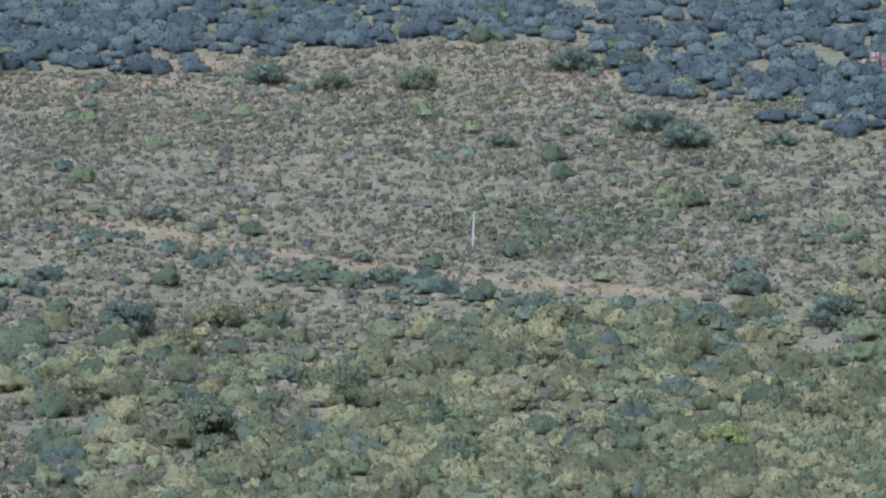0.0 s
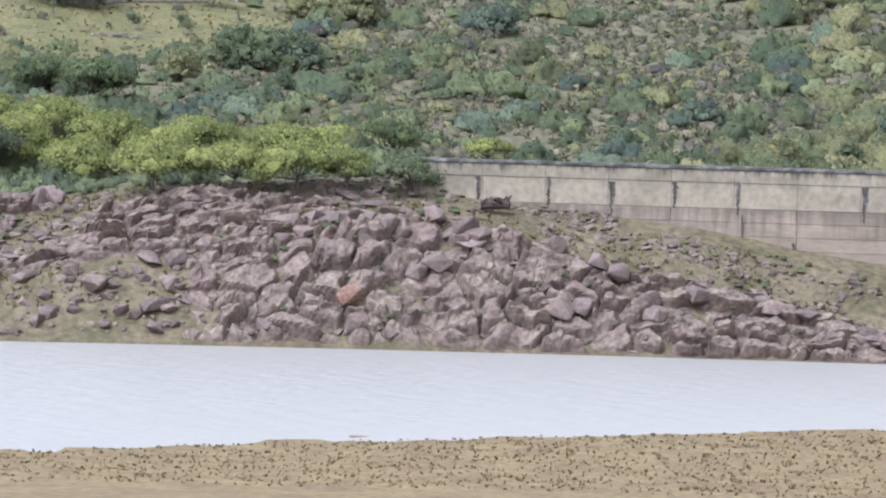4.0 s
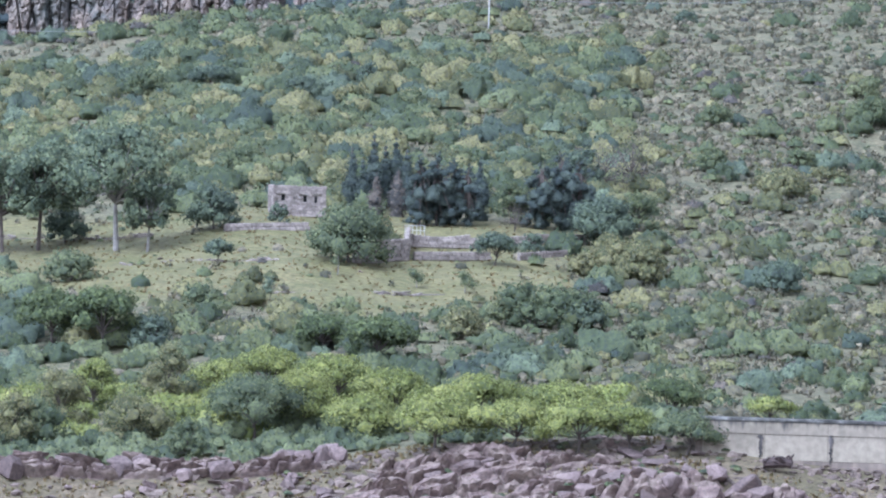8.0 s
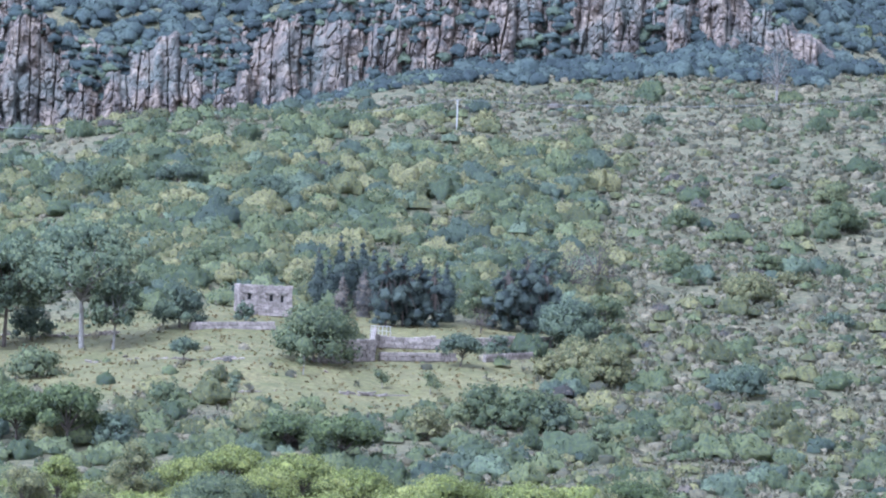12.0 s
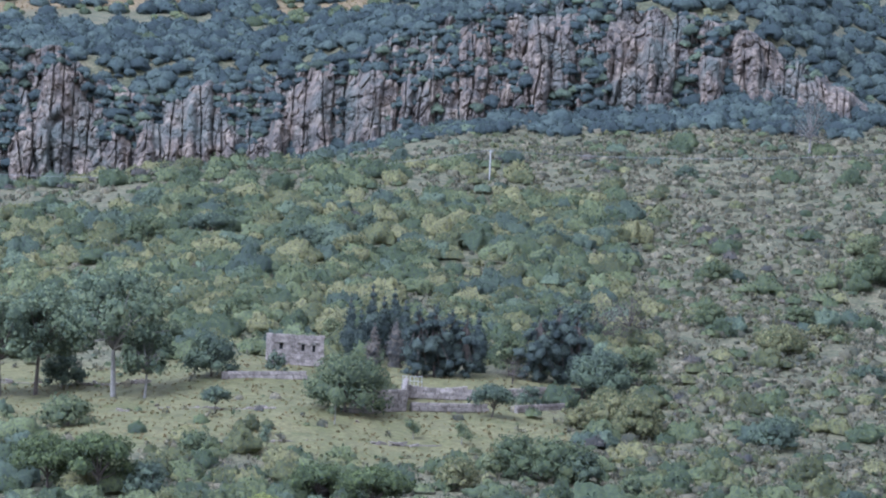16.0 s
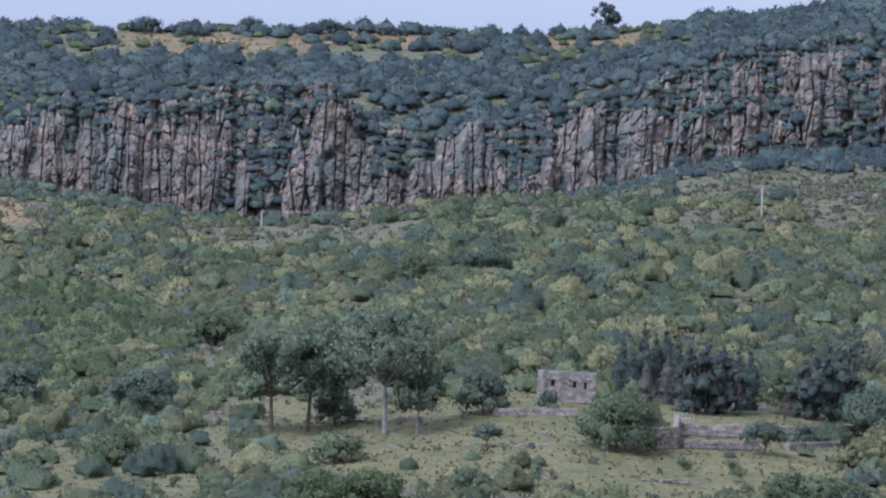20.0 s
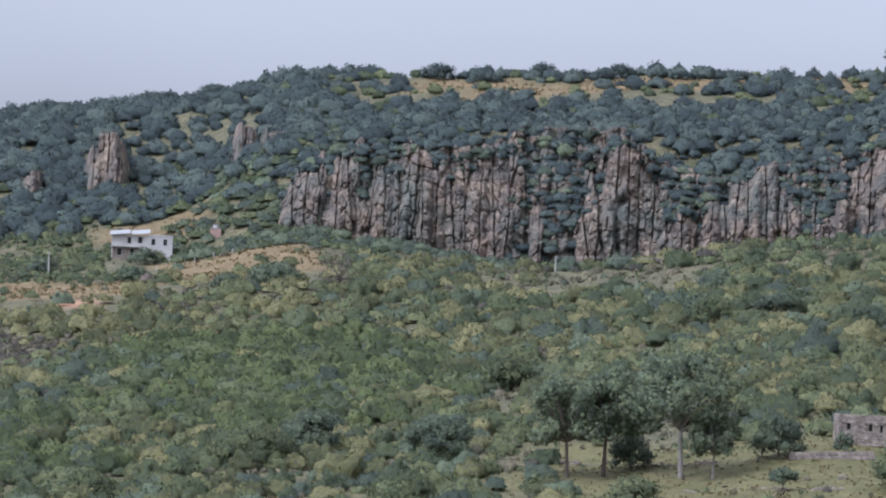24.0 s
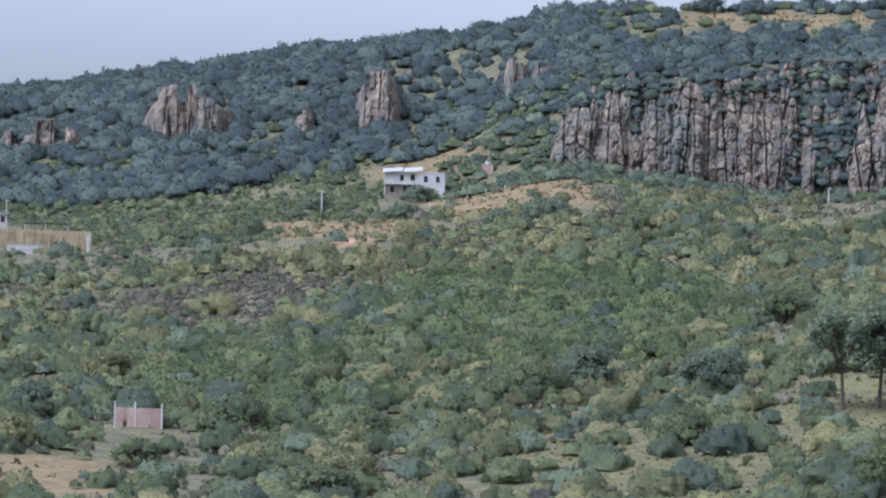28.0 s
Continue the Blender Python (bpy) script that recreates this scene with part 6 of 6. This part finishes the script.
def buttresses(along, q, seed, wide, spread, reach):
    """Rounded rock pillars side by side, each with its own width, height of head and reach; the farthest out wins."""
    r = np.random.default_rng(seed)
    table = r.random((512, 6))
    cell = np.floor(along / wide).astype(int)
    best = np.zeros(along.shape)
    for step in (-1, 0, 1):
        own = table[(cell + step) % 512]
        mid = (cell + step + 0.15 + 0.7 * own[..., 0]) * wide
        half = wide * (0.34 + 0.42 * own[..., 1])
        head = spread[0] + (spread[1] - spread[0]) * own[..., 2]
        lean = 0.15 * (own[..., 5] - 0.5) * wide * q
        x = np.clip(np.abs(along - mid - lean) / half, 0, 1)
        crown = np.clip((head - q) / 0.16, 0, 1)
        best = np.maximum(best, reach * (0.35 + 0.65 * own[..., 3]) * (1 - x ** (2 + 3 * own[..., 4])) * np.sqrt(crown))
    return best


def rock_relief(along, h, q, seed):
    """How far the jointed rock stands out at a place on a face, in metres."""
    bend = 0.4 * rough_noise(along, h, 7, seed, 3)
    large = buttresses(along + bend, q, 211 + seed, 9.5, (0.45, 1.1), 5.0)
    small = buttresses(along + 1.4 * bend, q, 223 + seed, 4.2, (0.25, 1.15), 3.4)
    pillar, split = cells(along + 0.8 * bend, h, 3.0, 24.0, 17)
    block, gap = cells(along + bend, h + 0.6 * bend, 1.9, 3.6, 12)
    chip, gap2 = cells(along - bend, h, 0.9, 1.2, 13)
    out = large + small + (0.2 + 1.5 * pillar[..., 2]) * smooth(0.0, 0.16, split) - 0.8 * smooth(0.14, 0.0, split) + (1.5 * block[..., 2] + 1.3 * (block[..., 3] - 0.5) * block[..., 6]) * smooth(0.0, 0.22, gap) + 0.7 * chip[..., 2] * smooth(0.0, 0.3, gap2)
    return out + 0.7 * rough_noise(along, h, 2.0, seed + 3, 4), large + 0.8 * small


def cliff_face(b, q):
    """Place on the main cliff at a bearing and a share of its height, and how far the rock stands out there."""
    lo, hi = ground(b, np.full_like(b, 1232.0)) - 2, ground(b, np.full_like(b, 1276.0)) + 1.0
    along = b * 21.8
    crest = 0.93 + 0.12 * rough_noise(along, 0 * along, 40, 99, 3) + 0.05 * value_noise(along / 1.7, 0 * along, 92)
    crest = np.clip(crest * (1 - 0.2 * smooth(12.4, 13.2, b) * smooth(14.4, 13.6, b)), 0.5, 1.04)
    crest = crest * (0.4 + 0.6 * smooth(17.85, 17.2, b + 0.1 * value_noise(along / 2.2, 0 * along, 94)))
    h = (hi - lo) * q * crest
    out, stand = rock_relief(along, h, q, 86)
    gully = smooth(0.1, 0.5, rough_noise(along, 0.35 * h, 26, 93, 2))
    d = 1239 + 17 * q ** 1.3 + 4.5 * gully * q - out + 30 * smooth(0.96, 1.0, q)
    x, y = plan(b, d)
    return np.stack([x, y, lo + h], -1), stand - 3.0 * gully


face = face_mesh("cliff_face", np.linspace(6.0, 17.85, 1250), np.concatenate([np.linspace(0, 0.96, 88), [0.975, 0.99, 1.0]]), lambda b, q: cliff_face(b, q)[0], CRAG)
face.transform(Matrix.Translation(-cliff.location))
hang("rock_face", face, cliff, "jointed rock face of rounded buttresses and deep cracks")
fb, fq = rng.uniform(6.2, 17.8, 9000), rng.random(9000)
fp, stand = cliff_face(fb, fq)
rooted = rough_noise(fb * 21.8, fp[:, 2] * 0.8, 14, 97, 3) + 0.7 * smooth(0.7, 1.0, fq) - 0.24 * stand + 0.3 + 0.5 * smooth(11.6, 10.4, fb) * smooth(0.5, 0.1, fq)
grown = rng.random(9000) < 0.55 * smooth(0.0, 0.7, rooted)
fb, fq, fp = fb[grown], fq[grown], fp[grown]
for share, leaf, label in ((0, "oak", "dark bushes growing from gullies and cracks of the cliff"), (1, "dark", "dusty green bushes on the ledges of the cliff")):
    some = (np.arange(len(fb)) % 4 == 3) == bool(share)
    scatter("ledge_brush", label, "shrubs", OAKS, LEAF[leaf], fb[some], np.hypot(fp[some, 0], fp[some, 1]) + 0.2, (0.7 + 2.0 * rng.random(len(fb)) ** 1.6)[some], 1.0, seed=95 + share, lift=fp[some, 2] - 0.9)
wild("foot_brush", "dark brush band between the grass slope and the rock", OAKS, LEAF["oak"], 620, (6.0, 11.9, 1204, 1243), 1.3, 3.2, 167)
# smaller outcrops in the far wood and at the edges
far_crag = cliff_thing(19, "broken rock outcrops showing through the oak wood")


def outcrop(b, width, d, foot, top, count):
    """A knot of jointed rock round a bearing, between two heights, its head ragged."""
    def at(bb, q):
        along = bb * d / 57.3
        x = np.abs(bb - b) / (0.5 * width)
        column, _ = cells(along, 0 * along + 30, 3.4, 60.0, 23)
        tall = (top - foot) * np.clip(1.1 - 0.6 * x ** 4 - 0.45 * column[..., 3], 0.1, 1.1)
        out, _ = rock_relief(along, q * tall, q, 120 + count)
        dd = d - 0.8 * out * (1 - 0.5 * x) + 6 * q + 30 * smooth(0.94, 1.0, q) + 12 * x ** 4
        px, py = plan(bb, dd)
        return np.stack([px, py, foot - 4 + (tall + 4) * q], -1)
    sheet = face_mesh("outcrop", np.linspace(b - 0.5 * width, b + 0.5 * width, int(width * 90) + 8), np.concatenate([np.linspace(0, 0.94, 34), [0.97, 1.0]]), at, CRAG)
    sheet.transform(Matrix.Translation(-far_crag.location))
    hang("outcrop", sheet, far_crag)


outcrop(17.75, 0.5, 1276, 89, 107, 11)
outcrop(18.1, 0.30, 1290, 94, 106, 5)
outcrop(19.50, 0.48, 1316, 87, 101, 11)
outcrop(20.25, 0.24, 1316, 84, 92, 5)
outcrop(21.40, 1.00, 1326, 83, 96, 15)
outcrop(22.9, 1.00, 1324, 73, 87, 15)
outcrop(4.72, 0.30, 1300, 97, 110, 6)
outcrop(-4.25, 0.60, 1252, 99, 112, 10)


# ---- rocks of the bank ----
def boulder_mesh(seed):
    """A jointed block: the hull of scattered points, its edges worn."""
    r = np.random.default_rng(seed)
    bm = bmesh.new()
    n = r.integers(13, 20)
    p = r.uniform(-1, 1, (n, 3))
    p /= np.maximum(1.0, np.linalg.norm(p, axis=1) / 1.15)[:, None]
    for v in p * np.array([1.0, 0.85, 0.75]):
        bm.verts.new(v)
    out = bmesh.ops.convex_hull(bm, input=bm.verts[:])
    bmesh.ops.delete(bm, geom=list({g for g in out["geom_interior"] + out["geom_unused"] if isinstance(g, bmesh.types.BMVert)}), context="VERTS")
    bmesh.ops.dissolve_limit(bm, angle_limit=radians(14), verts=bm.verts[:], edges=bm.edges[:])
    bmesh.ops.bevel(bm, geom=bm.edges[:], offset=0.07, segments=2, affect="EDGES", profile=0.6)
    bmesh.ops.triangulate(bm, faces=bm.faces[:])
    me = bpy.data.meshes.new("boulder")
    bm.to_mesh(me)
    bm.free()
    me.materials.append(ROCK)
    return me


BOULDERS = [boulder_mesh(300 + s) for s in range(16)]
ORANGE_ROCK = material("rust_stained_rock", [(0.16, 0.095, 0.07), (0.25, 0.15, 0.11)], 0.5, fine=3.0, bump=0.1)


def boulder(b, d, size, tall=1.0, lean=0.0, wide=1.0, label="angular pinkish-grey boulder on the lake bank", raise_by=0.25):
    p = spot(b, d)
    ob = new("boulder", BOULDERS[rng.integers(16)])
    ob.matrix_basis = Matrix.Translation(p + Vector((0, 0, raise_by * size * tall))) @ Euler((rng.uniform(-0.3, 0.3), rng.uniform(-0.3, 0.3) + lean, rng.uniform(0, 6.28))).to_matrix().to_4x4() @ Matrix.Diagonal((size * wide, size, size * tall, 1))
    return tagged(ob, label, "boulder", "boulders on the bank")


BEDROCK = material("jointed_bedrock", [(0.093, 0.065, 0.056), (0.146, 0.105, 0.089), (0.173, 0.131, 0.105), (0.210, 0.162, 0.128)], 0.45, fine=2.2, bump=0.16, bump_scale=2.0, grit=0.36, detail=7.0)


def ledge_top(b):
    """How far up the bank the water-side ledge reaches."""
    return np.interp(b, [2.0, 2.8, 3.6, 4.3, 5.0, 5.7, 6.8, 7.4, 8.1, 9.0, 10.6], [551.0, 553.2, 555.2, 555.6, 556.4, 557.4, 557.6, 558.6, 562.0, 561.0, 559.0])


def ledge_face(b, q, d0, d1, block, high, seed):
    """Jointed bedrock over a strip of the bank between two distances."""
    d1 = ledge_top(b) if d1 is None else d1
    d = d0 + (d1 - d0) * q
    along, up = b * 9.6, q * (d1 - d0) * 1.35
    wob = 1.1 * rough_noise(along, up, 3.2, seed + 5, 3)
    big, gap = cells(along + wob, up + 0.5 * wob, block * 1.6, block, seed)
    small, gap2 = cells(along - wob, up, block * 0.55, block * 0.42, seed + 1)
    tilt = (big[..., 3] - 0.5) * 1.2 * big[..., 5] + (big[..., 4] - 0.6) * 1.5 * big[..., 6]
    round_off = smooth(0.0, 0.3, gap)
    high = high * (0.45 + 0.55 * smooth(2.0, 4.6, b)) if seed == 41 else high
    rise = high * (0.35 + 0.9 * big[..., 2] + tilt) * round_off + 0.75 * high * (small[..., 2] - 0.4 + 0.6 * (small[..., 3] - 0.5) * small[..., 6]) * smooth(0.0, 0.3, gap2) * round_off * (0.25 + 0.75 * smooth(0.3, 0.4, big[..., 0]))
    rise = rise - 0.12 * high * smooth(0.05, 0.0, gap) + 0.2 * high * rough_noise(along, up, 1.5, seed + 8, 4)
    x0, y0 = plan(b, d)
    bury = smooth(0.0, 0.10, q) * smooth(1.0, 0.86, q + 0.10 * rough_noise(along, 0 * along, 5, seed + 7, 2))
    bury = bury * smooth(-0.45, -0.1, rough_noise(x0, y0, 7, seed + 9, 2)) if seed == 49 else bury
    first, last = b.min(), b.max()
    bury = bury * smooth(first, first + 0.55, b + 0.25 * rough_noise(along, up, 4, seed + 3, 2)) * smooth(last, last - 0.4, b + 0.2 * rough_noise(along, up, 4, seed + 4, 2))
    lift = rise * bury - 0.6 * (1 - bury)
    x, y = plan(b, d - 0.75 * np.maximum(lift, 0))
    return np.stack([x, y, ground(b, d) + 0.75 * lift], -1)


bedrock = thing("bedrock_ledge", spot(6.5, 552), "cracked pinkish-grey bedrock ledge along the water", "rock", kind="structure")
for b0, b1, d0, d1, block, high, seed, count in ((1.5, 7.0, 547.6, None, 2.3, 1.35, 41, 420), (6.2, 10.1, 547.6, None, 2.6, 1.4, 45, 320), (8.2, 12.6, 558.5, 571.5, 2.5, 1.2, 49, 260), (11.1, 15.4, 571.0, 578.5, 2.3, 1.3, 61, 240)):
    sheet = face_mesh("bedrock", np.linspace(b0, b1, count), np.linspace(0, 1, 84), lambda b, q: ledge_face(b, q, d0, d1, block, high, seed), BEDROCK)
    sheet.transform(Matrix.Translation(-bedrock.location))
    hang("bedrock_sheet", sheet, bedrock)
# blocks lying on the ledge
for k in range(170):
    b = rng.uniform(2.6, 10.8)
    boulder(b, rng.uniform(548.8, float(ledge_top(b)) - 0.8), 0.35 + 1.5 * rng.random() ** 2.2, rng.uniform(0.6, 1.1), wide=rng.uniform(1.0, 1.5), raise_by=0.55)
# slabs higher on the bank
for k in range(34):
    b = rng.uniform(7.3, 12.0)
    boulder(b, rng.uniform(558, 570), rng.uniform(0.5, 1.5), rng.uniform(0.4, 0.75), wide=rng.uniform(1.1, 1.7), label="flat weathered slab of pinkish rock in the grass")
# blocks of the rock wall behind the rubble shore
for k in range(26):
    b = rng.uniform(11.2, 15.2)
    boulder(b, rng.uniform(570.5, 576), rng.uniform(0.8, 1.7), rng.uniform(0.9, 1.3), label="jointed grey-pink block of the rock wall", raise_by=0.5)
# scattered blocks on the rubble shore
for k in range(110):
    boulder(rng.uniform(9.6, 15.0), rng.uniform(549, 571), 0.45 + 1.0 * rng.random() ** 2, rng.uniform(0.6, 1.0), label="loose broken block on the rubble shore")
for b, d in ((8.24, 551.0),):
    ob = boulder(b, d, 1.5, raise_by=0.9, label="rust-orange stained boulder by the water")
    ob.data = ob.data.copy()
    ob.data.materials[0] = ORANGE_ROCK
boulder(8.08, 559.5, 2.0, 0.95, label="large dark weathered boulder on the bank")
for k in range(7):
    boulder(5.08 + rng.uniform(-0.28, 0.28), 559.8 + rng.uniform(-1, 1), rng.uniform(0.4, 0.8), 0.6, label="small broken rock in a heap on the grass")
boulder(-2.47, 1061, 1.1, 0.9, label="single pale boulder in the scrub")
for b, d in ((2.2, 1096), (1.95, 1092), (1.05, 1088), (13.1, 772), (11.05, 757)):
    boulder(b, d, 0.5, 0.7, label="small whitish rock lying in the open")


def stone_shape(seed):
    r = np.random.default_rng(seed)
    return ICO_V * (1 + 0.3 * r.normal(size=(len(ICO_V), 1))) * np.array([1, 0.8, 0.6]), ICO_T, None


PEBBLES = [stone_shape(s) for s in range(8)]
ra, rd = sown(11000, -0.3, 15.3, 549, 575, 401)
rx, ry = plan(ra, rd)
rp = np.where(ra > 9.4, 0.14 + 0.5 * smooth(-0.1, 0.5, rough_noise(rx, ry, 8, 71)), 0.22 + 0.7 * smooth(-0.1, 0.5, rough_noise(rx, ry, 7, 72))) * np.where(ra < 5.5, smooth(563.5, 561, rd), 1)
pick = np.random.default_rng(402).random(len(ra)) < rp
ra, rd = keep(pick, ra, rd)
scatter("rubble", "loose pinkish rubble and stones on the bank", "rubble", PEBBLES, RUBBLE, ra, rd, (0.19 + 0.06 * smooth(8.5, 10, ra)) * (1 + 4 * np.random.default_rng(403).random(len(ra)) ** 3) * 0.85, sink=0.1, seed=404)

STUMP_WOOD = material("dark_wet_wood", [(0.035, 0.025, 0.022), (0.075, 0.052, 0.045)], 2.0, bump=0.03)
# dead stump lying against the dam
stump = thing("tree_stump", spot(6.75, 562.8, 0.35), "dark uprooted tree stump with broken roots beside the dam", "stump")
bm = bmesh.new()
tube(bm, (-1.6, 0, 0.55), (0.2, 0.1, 0.75), 0.5, 0.62, 9)
tube(bm, (0.1, 0.1, 0.75), (1.3, 0.0, 0.6), 0.62, 0.4, 9)
part("stump_log", bm, STUMP_WOOD, stump)
r2 = np.random.default_rng(9)
for k in range(15):
    bm = bmesh.new()
    a = Vector((r2.uniform(-1.5, 1.3), r2.uniform(-0.2, 0.2), 0.7))
    bend = a + Vector((r2.uniform(-0.5, 0.5), r2.uniform(-0.6, 0.3), r2.uniform(0.1, 0.6)))
    tube(bm, a, bend, 0.24, 0.16, 6)
    tube(bm, bend, bend + Vector((r2.uniform(-0.5, 0.5), r2.uniform(-0.4, 0.4), r2.uniform(-0.3, 0.5))), 0.16, 0.05, 6)
    part("root", bm, STUMP_WOOD, stump)

# grass of the near shore and of the bank
BLADES = [tuft_shape(80 + s, 4, 1.0) for s in range(5)]
ga, gd = sown(9000, -1.5, 15.5, 396, 482, 421)
gp = (gd < 483 - 4.4 * ga) 
ga, gd = keep(gp, ga, gd)
scatter("shore_grass", "dry brown and green grass along the near shore", "grass", BLADES, LEAF["straw"], ga, gd, np.random.default_rng(3).uniform(0.1, 0.26, len(ga)), 1.1, seed=422)
for k in range(14):
    b = rng.uniform(-0.9, 5.5)
    boulder(b, 483 - 4.4 * b - rng.uniform(0.5, 3), rng.uniform(0.2, 0.5), 0.7, label="small stone at the near water's edge")
ga, gd = sown(8500, -0.3, 15.0, 553, 578, 423)
gx, gy = plan(ga, gd)
ga, gd = keep((rough_noise(gx, gy, 6, 73) > 0.0) & ((gd < 562.5) | (ga > 7.4)), ga, gd)
scatter("bank_grass", "short green and straw grass on the bank", "grass", BLADES, LEAF["straw"], ga, gd, np.random.default_rng(4).uniform(0.15, 0.4, len(ga)), 1.2, seed=424)
# small plants in the cracks of the ledge and along the foot of the dam
pa = np.concatenate([rng.uniform(7.7, 9.2, 46), rng.uniform(3.5, 7.7, 26), rng.uniform(-0.4, 5.0, 30), rng.uniform(7.0, 12.0, 60)])
pd = np.concatenate([rng.uniform(549.5, 560, 46), rng.uniform(549.5, 556, 26), rng.uniform(558.5, 563, 30), rng.uniform(558, 571, 60)])
raised = np.concatenate([np.full(46, 0.9), np.full(26, 0.9), np.full(30, -0.1), np.full(60, 0.1)])
scatter("crack_plants", "small green plants rooted in the cracks of the bank", "plants", DOMES, LEAF["mid"], pa, pd, rng.uniform(0.25, 0.75, len(pa)), 1.0, seed=441, lift=ground(pa, pd) + raised)
# dry grass on the terraces
ga, gd = sown(5000, 8.4, 18.2, 705, 822, 431)
ga, gd = keep(np.random.default_rng(5).random(len(ga)) < turf_mask(ga, gd), ga, gd)
scatter("terrace_grass", "short dry yellowish grass on the terraces", "grass", BLADES, LEAF["straw"], ga, gd, np.random.default_rng(6).uniform(0.15, 0.45, len(ga)), 0.9, seed=432)
ga, gd = sown(180, 8.6, 18.4, 700, 815, 433)
ga, gd = keep(np.random.default_rng(7).random(len(ga)) < 0.6 * turf_mask(ga, gd), ga, gd)
scatter("terrace_weeds", "small dark weeds and seedlings in the terrace grass", "shrubs", DOMES, LEAF["mid"], ga, gd, np.random.default_rng(8).uniform(0.3, 0.9, len(ga)), 1.0, seed=434)
# dry grass on the open ridge, the trail and the far fields
for area, count, mask, seed in (((-3.4, 5.7, 960, 1345), 16000, lambda a, d: np.maximum(trail_mask(a, d), ridge_mask(a, d)), 451), ((10.4, 21.0, 1080, 1420), 16000, field_mask, 453)):
    ga, gd = sown(count, *area, seed)
    ga, gd = keep(np.random.default_rng(seed + 1).random(len(ga)) < 0.8 * mask(ga, gd), ga, gd)
    scatter("dry_grass", "tufts of dry straw-coloured grass on open ground", "grass", BLADES, LEAF["straw"], ga, gd, np.random.default_rng(seed + 2).uniform(0.3, 0.8, len(ga)), 0.9, seed=seed + 3)
